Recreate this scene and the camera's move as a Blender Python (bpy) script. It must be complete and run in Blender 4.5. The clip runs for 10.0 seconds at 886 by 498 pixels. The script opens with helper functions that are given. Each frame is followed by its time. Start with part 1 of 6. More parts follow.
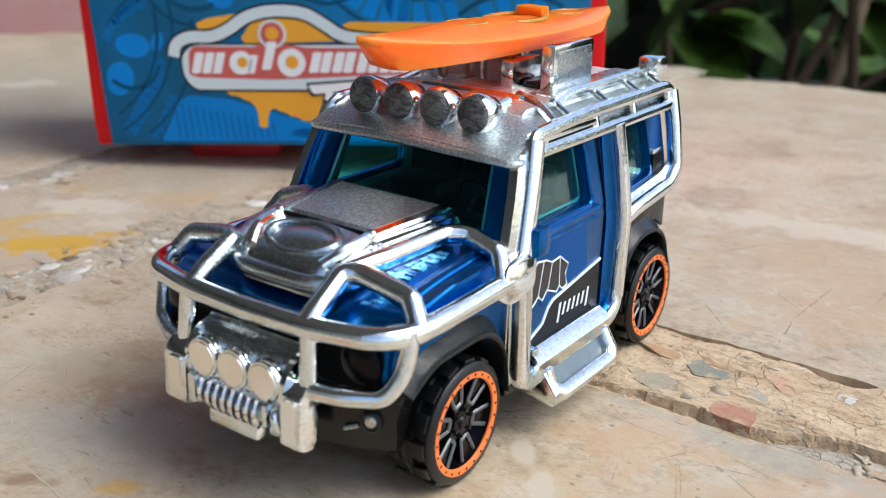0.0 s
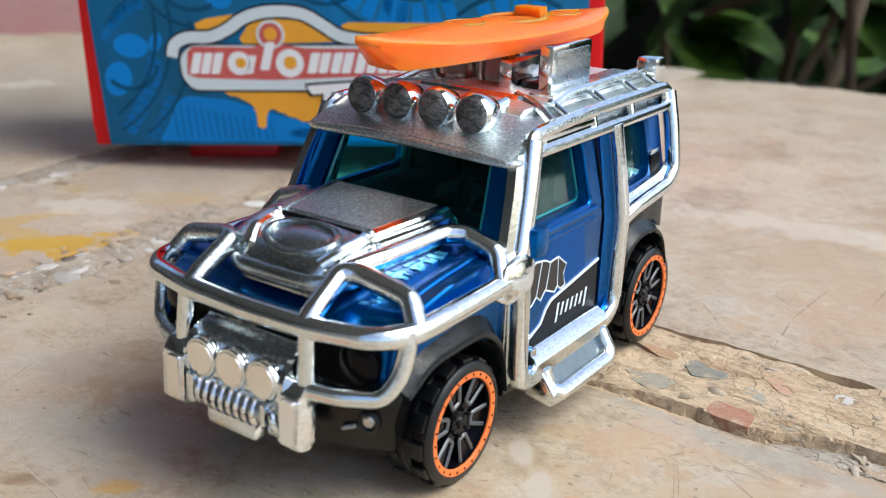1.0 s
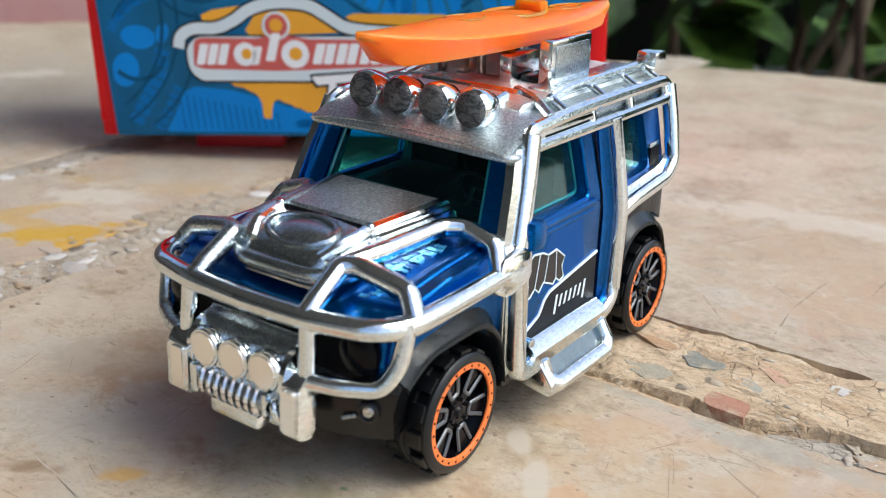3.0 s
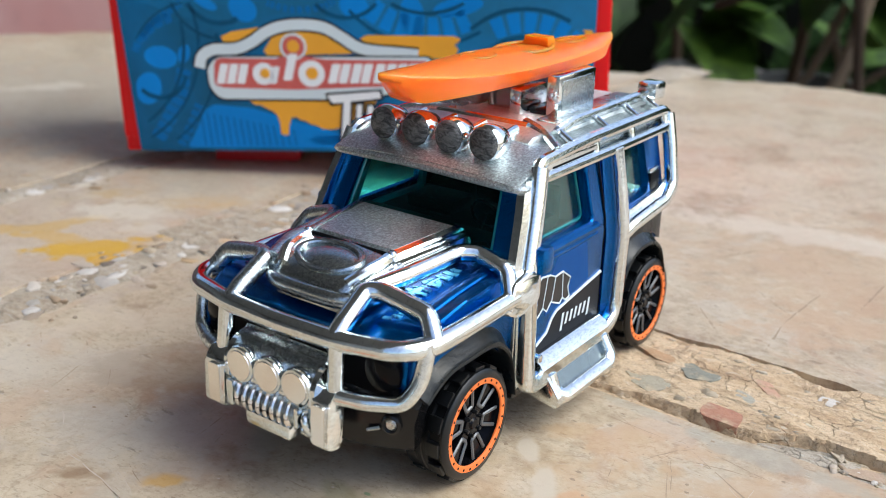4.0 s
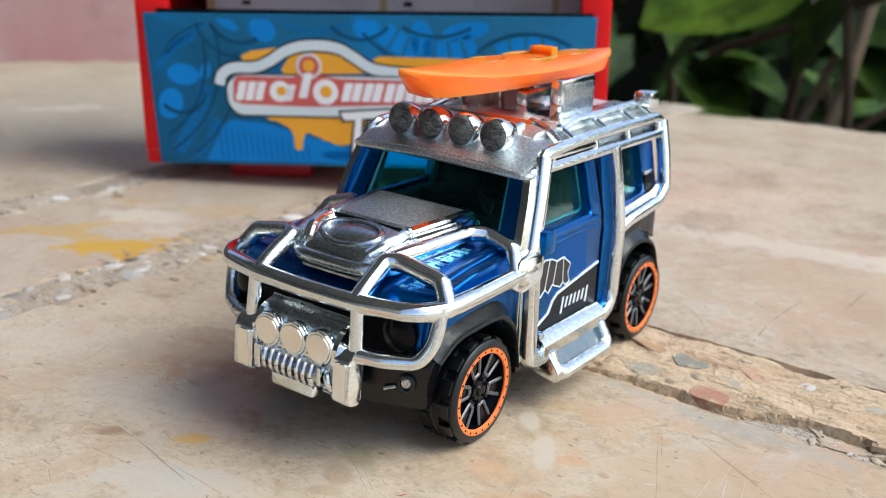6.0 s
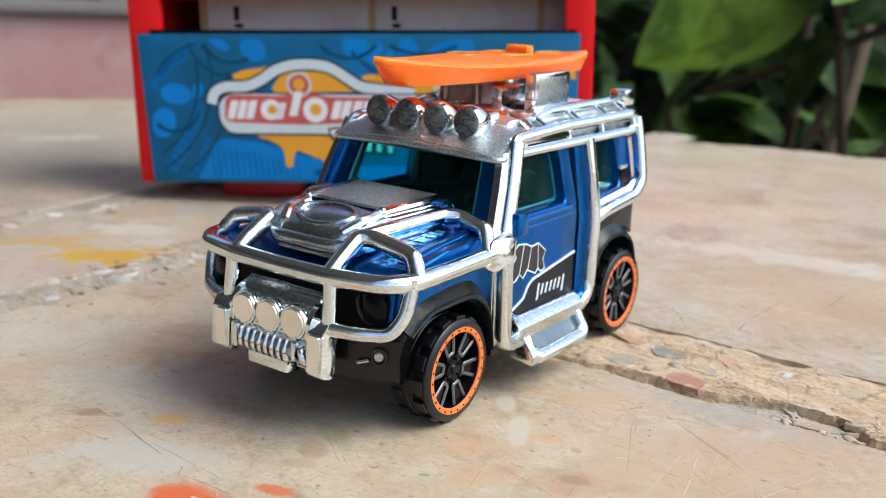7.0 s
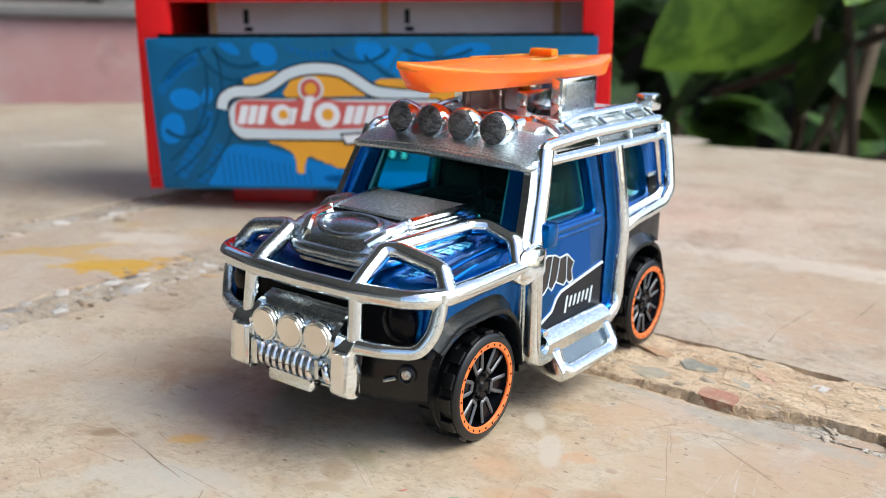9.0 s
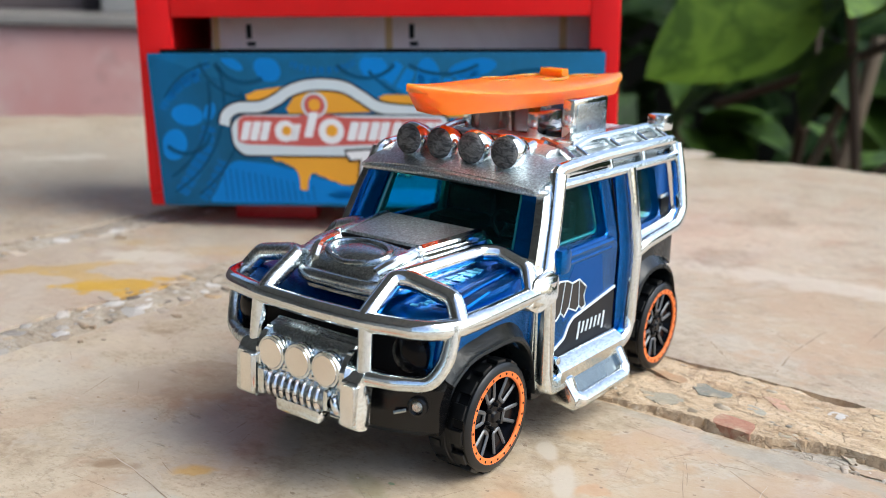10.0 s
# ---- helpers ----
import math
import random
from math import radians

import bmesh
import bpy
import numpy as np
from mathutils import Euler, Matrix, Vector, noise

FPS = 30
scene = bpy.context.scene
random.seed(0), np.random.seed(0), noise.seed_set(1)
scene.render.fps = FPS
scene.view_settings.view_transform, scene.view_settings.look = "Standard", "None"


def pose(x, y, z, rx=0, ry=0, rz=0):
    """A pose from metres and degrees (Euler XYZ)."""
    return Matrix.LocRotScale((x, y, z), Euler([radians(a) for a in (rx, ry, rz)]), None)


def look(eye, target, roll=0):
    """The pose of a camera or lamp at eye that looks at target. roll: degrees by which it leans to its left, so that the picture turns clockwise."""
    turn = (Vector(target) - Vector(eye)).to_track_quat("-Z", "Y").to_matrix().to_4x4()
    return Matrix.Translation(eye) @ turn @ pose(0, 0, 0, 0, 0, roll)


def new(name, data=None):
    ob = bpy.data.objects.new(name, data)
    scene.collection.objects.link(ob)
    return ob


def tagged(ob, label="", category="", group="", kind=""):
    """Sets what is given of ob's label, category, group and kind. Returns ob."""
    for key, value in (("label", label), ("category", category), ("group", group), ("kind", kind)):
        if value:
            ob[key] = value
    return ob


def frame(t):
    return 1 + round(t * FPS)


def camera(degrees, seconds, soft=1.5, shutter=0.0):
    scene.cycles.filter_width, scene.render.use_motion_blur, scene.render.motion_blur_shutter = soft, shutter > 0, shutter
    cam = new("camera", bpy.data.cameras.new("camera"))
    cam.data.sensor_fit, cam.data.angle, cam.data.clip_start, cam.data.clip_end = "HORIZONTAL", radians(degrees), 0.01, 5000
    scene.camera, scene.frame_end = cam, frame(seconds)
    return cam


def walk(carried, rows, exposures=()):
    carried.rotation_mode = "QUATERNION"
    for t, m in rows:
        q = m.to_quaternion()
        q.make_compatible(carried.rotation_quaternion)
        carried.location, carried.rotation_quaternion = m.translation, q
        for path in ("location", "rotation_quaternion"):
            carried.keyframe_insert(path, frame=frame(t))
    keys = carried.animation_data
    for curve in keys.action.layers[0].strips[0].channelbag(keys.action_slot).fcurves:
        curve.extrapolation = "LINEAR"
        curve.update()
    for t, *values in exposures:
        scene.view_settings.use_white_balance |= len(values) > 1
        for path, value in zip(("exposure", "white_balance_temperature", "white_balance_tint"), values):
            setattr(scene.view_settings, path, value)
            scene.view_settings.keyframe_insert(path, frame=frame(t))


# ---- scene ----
U = 0.01  # the numbers below are centimetres
cam = camera(46.0, 10.0, soft=0.9)
PATH = [
    (0, (6.381, -9.617, 5.731), (1.030, -1.897, 2.300), 1.73),
    (0.5, (6.367, -9.608, 5.727), (1.047, -1.864, 2.301), 1.86),
    (1, (6.386, -9.628, 5.722), (1.048, -1.894, 2.303), 1.82),
    (1.5, (6.417, -9.616, 5.729), (1.060, -1.899, 2.300), 1.71),
    (2, (6.475, -9.545, 5.753), (1.083, -1.880, 2.266), 1.64),
    (2.2, (6.511, -9.540, 5.790), (1.090, -1.881, 2.332), 1.33),
    (3.3, (6.568, -9.825, 5.901), (1.196, -2.180, 2.339), 1.83),
    (3.5, (6.624, -9.958, 6.113), (1.220, -2.314, 2.595), 1.66),
    (4, (6.842, -10.348, 6.429), (1.442, -2.729, 2.854), 1.69),
    (4.5, (6.988, -10.587, 6.639), (1.598, -2.982, 3.018), 1.71),
    (5, (7.057, -10.983, 6.899), (1.637, -3.395, 3.286), 1.79),
    (5.5, (7.188, -11.187, 6.571), (1.738, -3.578, 3.051), 2.18),
    (5.7, (7.266, -11.342, 6.325), (1.840, -3.660, 2.964), 2.60),
    (6.8, (7.947, -11.557, 5.417), (2.343, -3.747, 2.739), 2.28),
    (7, (8.053, -11.604, 5.266), (2.426, -3.763, 2.649), 2.18),
    (7.5, (8.130, -11.763, 5.169), (2.457, -3.929, 2.629), 1.98),
    (8, (8.078, -11.902, 5.263), (2.382, -4.087, 2.718), 1.60),
    (8.5, (7.947, -11.965, 5.490), (2.257, -4.148, 2.938), 1.72),
    (9, (7.520, -11.396, 5.249), (1.885, -3.555, 2.649), 1.98),
    (9.5, (7.434, -11.312, 5.404), (1.760, -3.470, 2.892), 1.93),
    (10, (7.217, -11.231, 5.386), (1.583, -3.367, 2.854), 2.02),
]
walk(cam, [(t, look(Vector(eye) * U, Vector(target) * U, roll)) for t, eye, target, roll in PATH],
     exposures=((0, 0.68), (2.2, 0.68), (4.5, 0.71), (7, 0.76), (8.5, 0.81), (10, 0.83)))
cam.data.dof.use_dof = True
cam.data.dof.focus_distance = 0.118
cam.data.dof.aperture_fstop = 40.0

# ---- world and light ----
world = bpy.data.worlds.new("sky")
scene.world = world
world.use_nodes = True
wn = world.node_tree.nodes
sky = wn.new("ShaderNodeTexSky")
sky.sky_type = "NISHITA"
sky.sun_disc = False
sky.sun_elevation = radians(51)
sky.sun_rotation = radians(67.3)
sky.dust_density = 3.0
sky.air_density = 1.0
world.node_tree.links.new(sky.outputs[0], wn["Background"].inputs[0])
wn["Background"].inputs[1].default_value = 0.15
sun = new("sun", bpy.data.lights.new("sun", "SUN"))
sun.data.energy = 1.5
sun.data.angle = radians(48)
sun.data.color = (0.925, 1.0, 0.935)
sun.matrix_world = look((0.74, 0.31, 1.0), (0, 0, 0))
scene.view_settings.use_white_balance = True
scene.view_settings.white_balance_temperature = 6150


# ---- materials ----
class Mat:
    def __init__(self, name):
        self.m = bpy.data.materials.new(name)
        self.m.use_nodes = True
        self.n = self.m.node_tree.nodes
        self.l = self.m.node_tree.links
        self.b = self.n["Principled BSDF"]
        self.tc = self.n.new("ShaderNodeTexCoord")
        self.co = self.tc.outputs["Object"]

    def link(self, a, b):
        self.l.new(a, b)

    def set(self, **k):
        for key, v in k.items():
            self.b.inputs[key.replace("_", " ")].default_value = v
        return self

    def noise(self, per_cm, detail=5.0, rough=0.55, distort=0.0, stretch=(1, 1, 1)):
        mp = self.n.new("ShaderNodeMapping")
        mp.inputs["Scale"].default_value = stretch
        self.link(self.co, mp.inputs["Vector"])
        t = self.n.new("ShaderNodeTexNoise")
        t.inputs["Scale"].default_value = per_cm * 100
        t.inputs["Detail"].default_value = detail
        t.inputs["Roughness"].default_value = rough
        t.inputs["Distortion"].default_value = distort
        self.link(mp.outputs[0], t.inputs["Vector"])
        return t.outputs[0]

    def voronoi(self, per_cm, feature="F1", out="Distance", stretch=(1, 1, 1), turn=0.0):
        mp = self.n.new("ShaderNodeMapping")
        mp.inputs["Scale"].default_value = stretch
        mp.inputs["Rotation"].default_value = (0, 0, turn)
        self.link(self.co, mp.inputs["Vector"])
        t = self.n.new("ShaderNodeTexVoronoi")
        t.feature = feature
        t.inputs["Scale"].default_value = per_cm * 100
        self.link(mp.outputs[0], t.inputs["Vector"])
        return t.outputs[out]

    def ramp(self, src, stops):
        r = self.n.new("ShaderNodeValToRGB")
        e = r.color_ramp.elements
        while len(e) < len(stops):
            e.new(0.5)
        for el, (p, c) in zip(e, stops):
            el.position = p
            el.color = (*c, 1) if len(c) == 3 else c
        self.link(src, r.inputs[0])
        return r.outputs[0]

    def grey(self, src, a, b):
        lo, hi = ((0, 0, 0), (1, 1, 1)) if a < b else ((1, 1, 1), (0, 0, 0))
        return self.ramp(src, [(min(a, b), lo), (max(a, b), hi)])

    def mix(self, f, a, b, mode="MIX"):
        x = self.n.new("ShaderNodeMix")
        x.data_type = "RGBA"
        x.blend_type = mode
        for sock, v in ((x.inputs[0], f), (x.inputs[6], a), (x.inputs[7], b)):
            if isinstance(v, (int, float)):
                sock.default_value = v
            elif isinstance(v, tuple):
                sock.default_value = (*v, 1)
            else:
                self.link(v, sock)
        return x.outputs[2]

    def math(self, op, a, b=0.0):
        x = self.n.new("ShaderNodeMath")
        x.operation = op
        for sock, v in ((x.inputs[0], a), (x.inputs[1], b)):
            if isinstance(v, (int, float)):
                sock.default_value = v
            else:
                self.link(v, sock)
        return x.outputs[0]

    def color(self, src):
        self.link(src, self.b.inputs["Base Color"])
        return self

    def rough(self, src):
        self.link(src, self.b.inputs["Roughness"])
        return self

    def bump(self, src, strength=0.3, mm=0.1):
        bp = self.n.new("ShaderNodeBump")
        bp.inputs["Strength"].default_value = strength
        bp.inputs["Distance"].default_value = mm * 0.001
        self.link(src, bp.inputs["Height"])
        self.link(bp.outputs[0], self.b.inputs["Normal"])
        return self

    def random(self):
        return self.n.new("ShaderNodeObjectInfo").outputs["Random"]

    def spot(self, x, y, rx, ry, turn=0.0, wob=0.75, per_cm=1.9):
        """A stain: 1 inside an uneven ellipse round (x, y), in centimetres, 0 outside."""
        mp = self.n.new("ShaderNodeMapping")
        mp.vector_type = "TEXTURE"
        mp.inputs["Location"].default_value = (x * U, y * U, 0)
        mp.inputs["Rotation"].default_value = (0, 0, radians(turn))
        mp.inputs["Scale"].default_value = (rx * U, ry * U, 100)
        self.link(self.co, mp.inputs["Vector"])
        ln = self.n.new("ShaderNodeVectorMath")
        ln.operation = "LENGTH"
        self.link(mp.outputs[0], ln.inputs[0])
        d = self.math("ADD", ln.outputs["Value"], self.math("MULTIPLY", self.math("SUBTRACT", self.noise(per_cm, 6), 0.5), 2 * wob * 2))
        return self.grey(d, 1.02, 0.62)


def plain(name, color, rough=0.4, metal=0.0, coat=0.0, grain=6.0, vary=0.12, bump=0.1, spec=0.5):
    m = Mat(name).set(Specular_IOR_Level=spec, Metallic=metal, Roughness=rough, Coat_Weight=coat)
    n1, n2 = m.noise(grain, 4), m.noise(grain * 0.12, 3)
    lo = tuple(c * (1 - vary) for c in color)
    hi = tuple(min(1, c * (1 + vary)) for c in color)
    m.color(m.mix(m.mix(0.5, n1, n2), lo, hi))
    m.rough(m.ramp(n2, [(0.3, (rough * 0.85,) * 3), (0.7, (min(1, rough * 1.2),) * 3)]))
    if bump:
        m.bump(n1, bump, 0.05)
    return m.m


def chrome_material(name, rough, grain=0.16):
    m = Mat(name).set(Metallic=1.0)
    n1, n2, n3 = m.noise(9, 5), m.noise(1.3, 4), m.noise(38, 3, 0.7)
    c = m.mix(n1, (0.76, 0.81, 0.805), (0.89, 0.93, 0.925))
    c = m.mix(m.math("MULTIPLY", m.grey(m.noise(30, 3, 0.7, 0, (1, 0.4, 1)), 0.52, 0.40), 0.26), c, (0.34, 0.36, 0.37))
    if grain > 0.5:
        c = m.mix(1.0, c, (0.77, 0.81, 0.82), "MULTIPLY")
        c = m.mix(m.math("MULTIPLY", m.grey(n3, 0.56, 0.43), 0.68), c, (0.28, 0.29, 0.30))
        c = m.mix(m.math("MULTIPLY", m.grey(m.noise(28, 2, 0.5), 0.60, 0.68), 0.6), c, (0.95, 0.96, 0.97))
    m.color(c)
    m.rough(m.ramp(n2, [(0.3, (rough * 0.8,) * 3), (0.75, (rough * 1.35,) * 3)]))
    m.bump(m.mix(0.6, n1, n3) if grain > 0.5 else m.mix(0.55, m.noise(6, 3), m.noise(17, 4, 0.6)), grain, 0.09)
    return m.m


def slab_material():
    m = Mat("worn_stone").set(Roughness=0.4, Specular_IOR_Level=0.4)
    big, mid, fine = m.noise(0.10, 6, 0.6, 0.6), m.noise(0.55, 8, 0.65, 0.4, (1, 1.15, 1)), m.noise(5, 6, 0.7)
    c = m.ramp(big, [(0.30, (0.35, 0.265, 0.185)), (0.42, (0.46, 0.375, 0.28)), (0.55, (0.51, 0.435, 0.345)), (0.66, (0.48, 0.385, 0.29)), (0.78, (0.38, 0.285, 0.20))])
    c = m.mix(m.grey(mid, 0.42, 0.72), c, (0.60, 0.53, 0.445))
    c = m.mix(m.math("MULTIPLY", m.grey(mid, 0.48, 0.34), 0.65), c, (0.29, 0.19, 0.125))
    c = m.mix(m.math("MULTIPLY", m.grey(m.noise(0.28, 7, 0.6, 1.0), 0.54, 0.68), 0.4), c, (0.43, 0.36, 0.30))
    c = m.mix(m.math("MULTIPLY", m.grey(m.noise(1.6, 7, 0.7, 0.6), 0.50, 0.62), 0.42), c, (0.35, 0.25, 0.17))
    c = m.mix(m.math("MULTIPLY", m.grey(m.noise(0.35, 6, 0.6, 0.8), 0.52, 0.66), 0.45), c, (0.50, 0.31, 0.20))
    c = m.mix(m.math("MULTIPLY", m.grey(m.noise(3.2, 6, 0.75, 0.5, (0.7, 1.3, 1)), 0.54, 0.66), 0.4), c, (0.27, 0.20, 0.15))
    # long faint veins
    c = m.mix(m.math("MULTIPLY", m.grey(m.noise(0.16, 9, 0.62, 1.2, (1, 1.4, 1)), 0.47, 0.62), m.math("MULTIPLY", m.grey(mid, 0.35, 0.6), 0.35)), c, (0.66, 0.57, 0.49))
    c = m.mix(m.math("MULTIPLY", m.grey(fine, 0.42, 0.64), 0.45), c, (0.72, 0.63, 0.53))
    # pits and specks
    c = m.mix(m.math("MULTIPLY", m.grey(m.noise(13, 4, 0.75, 0, (0.8, 1.2, 1)), 0.47, 0.37), 0.42), c, (0.25, 0.17, 0.115))
    # thin outlines left by dried water
    for k, f in ((0.42, 0.5), (0.9, 0.4)):
        ring = m.math("ABSOLUTE", m.math("SUBTRACT", m.noise(k, 6, 0.6, 0.5), 0.5))
        c = m.mix(m.math("MULTIPLY", m.math("MULTIPLY", m.grey(ring, 0.010, 0.002), m.grey(m.noise(0.5, 3), 0.48, 0.6)), f), c, (0.30, 0.20, 0.135))
    veil = m.math("MULTIPLY", m.grey(m.noise(0.7, 7, 0.6, 0.7), 0.52, 0.57), m.grey(m.noise(0.2, 4), 0.48, 0.62))
    c = m.mix(m.math("MULTIPLY", veil, 0.4), c, (0.66, 0.60, 0.54))
    # rubbed patches: grey-white and pinkish
    c = m.mix(m.math("MULTIPLY", m.grey(m.noise(0.62, 7, 0.66, 1.3, (1, 1.3, 1)), 0.545, 0.60), 0.42), c, (0.60, 0.55, 0.505))
    c = m.mix(m.math("MULTIPLY", m.grey(m.noise(0.48, 7, 0.64, 1.0, (1.3, 1, 1)), 0.55, 0.61), 0.42), c, (0.50, 0.345, 0.255))
    pits = m.math("MULTIPLY", m.grey(m.noise(5, 3, 0.5, 0, (0.7, 1.5, 1)), 0.36, 0.30), m.grey(m.noise(0.6, 3), 0.42, 0.55))
    c = m.mix(m.math("MULTIPLY", pits, 0.5), c, (0.13, 0.085, 0.06))
    # stains with shapes of their own: ochre, brick-red paint, white chalk
    for x, y, rx, ry, turn, col, f in STAINS:
        c = m.mix(m.math("MULTIPLY", m.spot(x, y, rx, ry, turn), f), c, col)
    for x, y, rx, ry, turn, col, f in SOFT_STAINS:
        c = m.mix(m.math("MULTIPLY", m.spot(x, y, rx, ry, turn, 0.22, 3.0), f), c, col)
    m.color(m.mix(1.0, c, (0.885, 0.855, 0.765), "MULTIPLY"))
    m.rough(m.ramp(mid, [(0.3, (0.30,) * 3), (0.75, (0.50,) * 3)]))
    m.bump(m.mix(0.5, mid, m.math("SUBTRACT", fine, pits)), 0.5, 0.3)
    return m.m


# x, y, half-lengths, turn, colour, strength
PAINT_STAINS = [
    (-8.6, -1.6, 3.4, 4.2, 0, (0.50, 0.425, 0.405), 0.45),
    (-7.4, -0.4, 1.1, 0.5, 55, (0.62, 0.37, 0.03), 0.9),
    (-9.2, -0.7, 1.7, 0.32, 60, (0.58, 0.36, 0.07), 0.55),
    (-1.05, -4.23, 0.22, 0.15, 30, (0.64, 0.36, 0.06), 0.65),
    (-9.5, 1.7, 0.7, 0.35, 50, (0.55, 0.36, 0.12), 0.45),
    (-7.9, 2.4, 1.0, 0.5, 40, (0.62, 0.40, 0.14), 0.5),
    (-3.0, -3.2, 1.2, 0.5, 30, (0.48, 0.28, 0.17), 0.25),
    (-6.75, -0.45, 0.5, 0.32, 30, (0.62, 0.36, 0.04), 0.8),
    (-8.2, -0.5, 1.2, 0.22, 20, (0.60, 0.38, 0.10), 0.6),
    (2.6, -0.4, 1.0, 0.5, 20, (0.56, 0.36, 0.22), 0.4),
    (4.6, -1.3, 2.4, 1.3, 10, (0.55, 0.36, 0.235), 0.38),
    (6.0, 0.0, 1.8, 0.5, -5, (0.56, 0.40, 0.27), 0.35),
    (5.0, 7.0, 6.0, 3.4, 10, (0.53, 0.385, 0.265), 0.5),
    (14.0, 9.0, 8.0, 5.0, 10, (0.53, 0.40, 0.285), 0.45),
    (4.8, -2.2, 4.2, 2.4, 0, (0.52, 0.395, 0.26), 0.35),
    (2.6, -3.0, 0.5, 0.3, 40, (0.60, 0.38, 0.24), 0.45),
    (3.4, 4.6, 1.6, 0.8, 60, (0.52, 0.34, 0.23), 0.35),
    (2.6, -1.78, 0.22, 0.16, 30, (0.60, 0.36, 0.22), 0.55),
]
CHALK_STAINS = [
    (-1.9, -3.6, 1.8, 0.8, 35, (0.55, 0.51, 0.475), 0.5),
    (-4.2, -3.4, 1.6, 0.8, 40, (0.54, 0.49, 0.45), 0.4),
    (-16.0, 7.0, 9.0, 6.0, 30, (0.46, 0.425, 0.39), 0.55),
    (-8.7, 3.6, 1.6, 2.2, 10, (0.50, 0.455, 0.41), 0.45),
    (-7.6, 0.7, 0.5, 0.3, 40, (0.62, 0.58, 0.54), 0.6),
    (-18.6, 6.5, 1.4, 0.5, 60, (0.72, 0.68, 0.64), 0.7),
    (2.2, 8.3, 3.4, 0.6, 8, (0.68, 0.63, 0.58), 0.55),
    (5.5, 8.6, 2.6, 0.6, 0, (0.68, 0.63, 0.58), 0.5),
    (-0.6, -5.1, 1.1, 0.5, 35, (0.56, 0.53, 0.50), 0.75),
    (-10.7, 1.4, 0.9, 0.3, 55, (0.74, 0.70, 0.66), 0.6),
    (-8.6, 1.2, 0.9, 0.6, 30, (0.72, 0.69, 0.65), 0.5),
    (-4.6, -1.8, 1.6, 0.5, 40, (0.64, 0.55, 0.46), 0.5),
]
DIRT_STAINS = [
    (-1.9, -4.7, 0.32, 0.14, 30, (0.30, 0.19, 0.11), 0.6),
    (-1.3, -3.2, 1.1, 0.9, 10, (0.38, 0.24, 0.16), 0.35),
    (3.2, -2.6, 0.8, 0.35, 20, (0.47, 0.27, 0.17), 0.4),
    (-2.9, -2.4, 1.5, 0.8, 40, (0.33, 0.235, 0.165), 0.55),
    (3.9, 0.28, 1.3, 0.22, -3, (0.42, 0.40, 0.37), 0.6),
    (2.4, 0.40, 0.9, 0.12, -3, (0.45, 0.42, 0.38), 0.5),
    (3.0, -1.83, 0.14, 0.10, 0, (0.36, 0.23, 0.15), 0.6),
    (3.35, -2.47, 0.22, 0.10, 10, (0.33, 0.21, 0.13), 0.6),
    (-1.93, -4.70, 0.20, 0.08, 60, (0.30, 0.20, 0.13), 0.6),
    (-2.3, -2.9, 0.8, 0.4, 40, (0.42, 0.27, 0.18), 0.45),
]
# rubbed paint, filler and damp marks with soft rims
SOFT_STAINS = [
    (0.60, -5.46, 0.62, 0.46, 0, (0.56, 0.28, 0.17), 0.6),
    (0.58, -5.42, 0.50, 0.38, 0, (0.66, 0.135, 0.045), 0.92),
    (1.08, -4.67, 0.27, 0.12, 18, (0.64, 0.17, 0.07), 0.85),
    (1.70, -1.26, 0.36, 0.15, -48, (0.60, 0.54, 0.48), 0.85),
    (2.22, -1.82, 0.58, 0.16, -62, (0.60, 0.54, 0.48), 0.85),
    (0.72, -3.72, 0.30, 0.20, -35, (0.40, 0.29, 0.19), 0.6),
    (0.84, -4.08, 0.26, 0.13, 25, (0.42, 0.31, 0.21), 0.5),
    (0.66, -3.30, 0.50, 0.20, -28, (0.36, 0.33, 0.21), 0.5),
    (0.79, -3.07, 0.05, 0.03, 0, (0.10, 0.26, 0.14), 0.7),
    (2.04, -3.42, 0.08, 0.04, 30, (0.16, 0.34, 0.20), 0.75),
    (1.53, -3.62, 0.07, 0.018, 60, (0.55, 0.08, 0.05), 0.9),
    (1.98, -2.57, 0.38, 0.22, 0, (0.62, 0.41, 0.27), 0.45),
    (-0.60, -4.88, 0.45, 0.20, -10, (0.53, 0.53, 0.52), 0.6),
]
STAINS = PAINT_STAINS + DIRT_STAINS + CHALK_STAINS


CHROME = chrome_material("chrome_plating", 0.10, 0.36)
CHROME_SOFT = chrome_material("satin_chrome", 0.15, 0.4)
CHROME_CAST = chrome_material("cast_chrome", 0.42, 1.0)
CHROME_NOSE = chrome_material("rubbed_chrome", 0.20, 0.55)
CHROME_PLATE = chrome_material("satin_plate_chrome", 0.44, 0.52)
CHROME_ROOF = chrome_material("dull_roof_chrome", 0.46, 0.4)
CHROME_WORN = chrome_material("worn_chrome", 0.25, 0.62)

def blue_paint():
    m = Mat("metallic_blue_paint").set(Metallic=0.9, Roughness=0.27, Coat_Weight=0.14, Coat_Roughness=0.03, Specular_IOR_Level=0.2)
    fl, n2 = m.voronoi(60), m.noise(2.5, 4)
    c = m.mix(m.grey(fl, 0.2, 0.8), (0.001, 0.148, 0.50), (0.001, 0.062, 0.245))
    c = m.mix(m.math("MULTIPLY", m.grey(n2, 0.5, 0.75), 0.35), c, (0.0003, 0.17, 0.57))
    m.color(c)
    m.bump(n2, 0.08, 0.05)
    return m.m


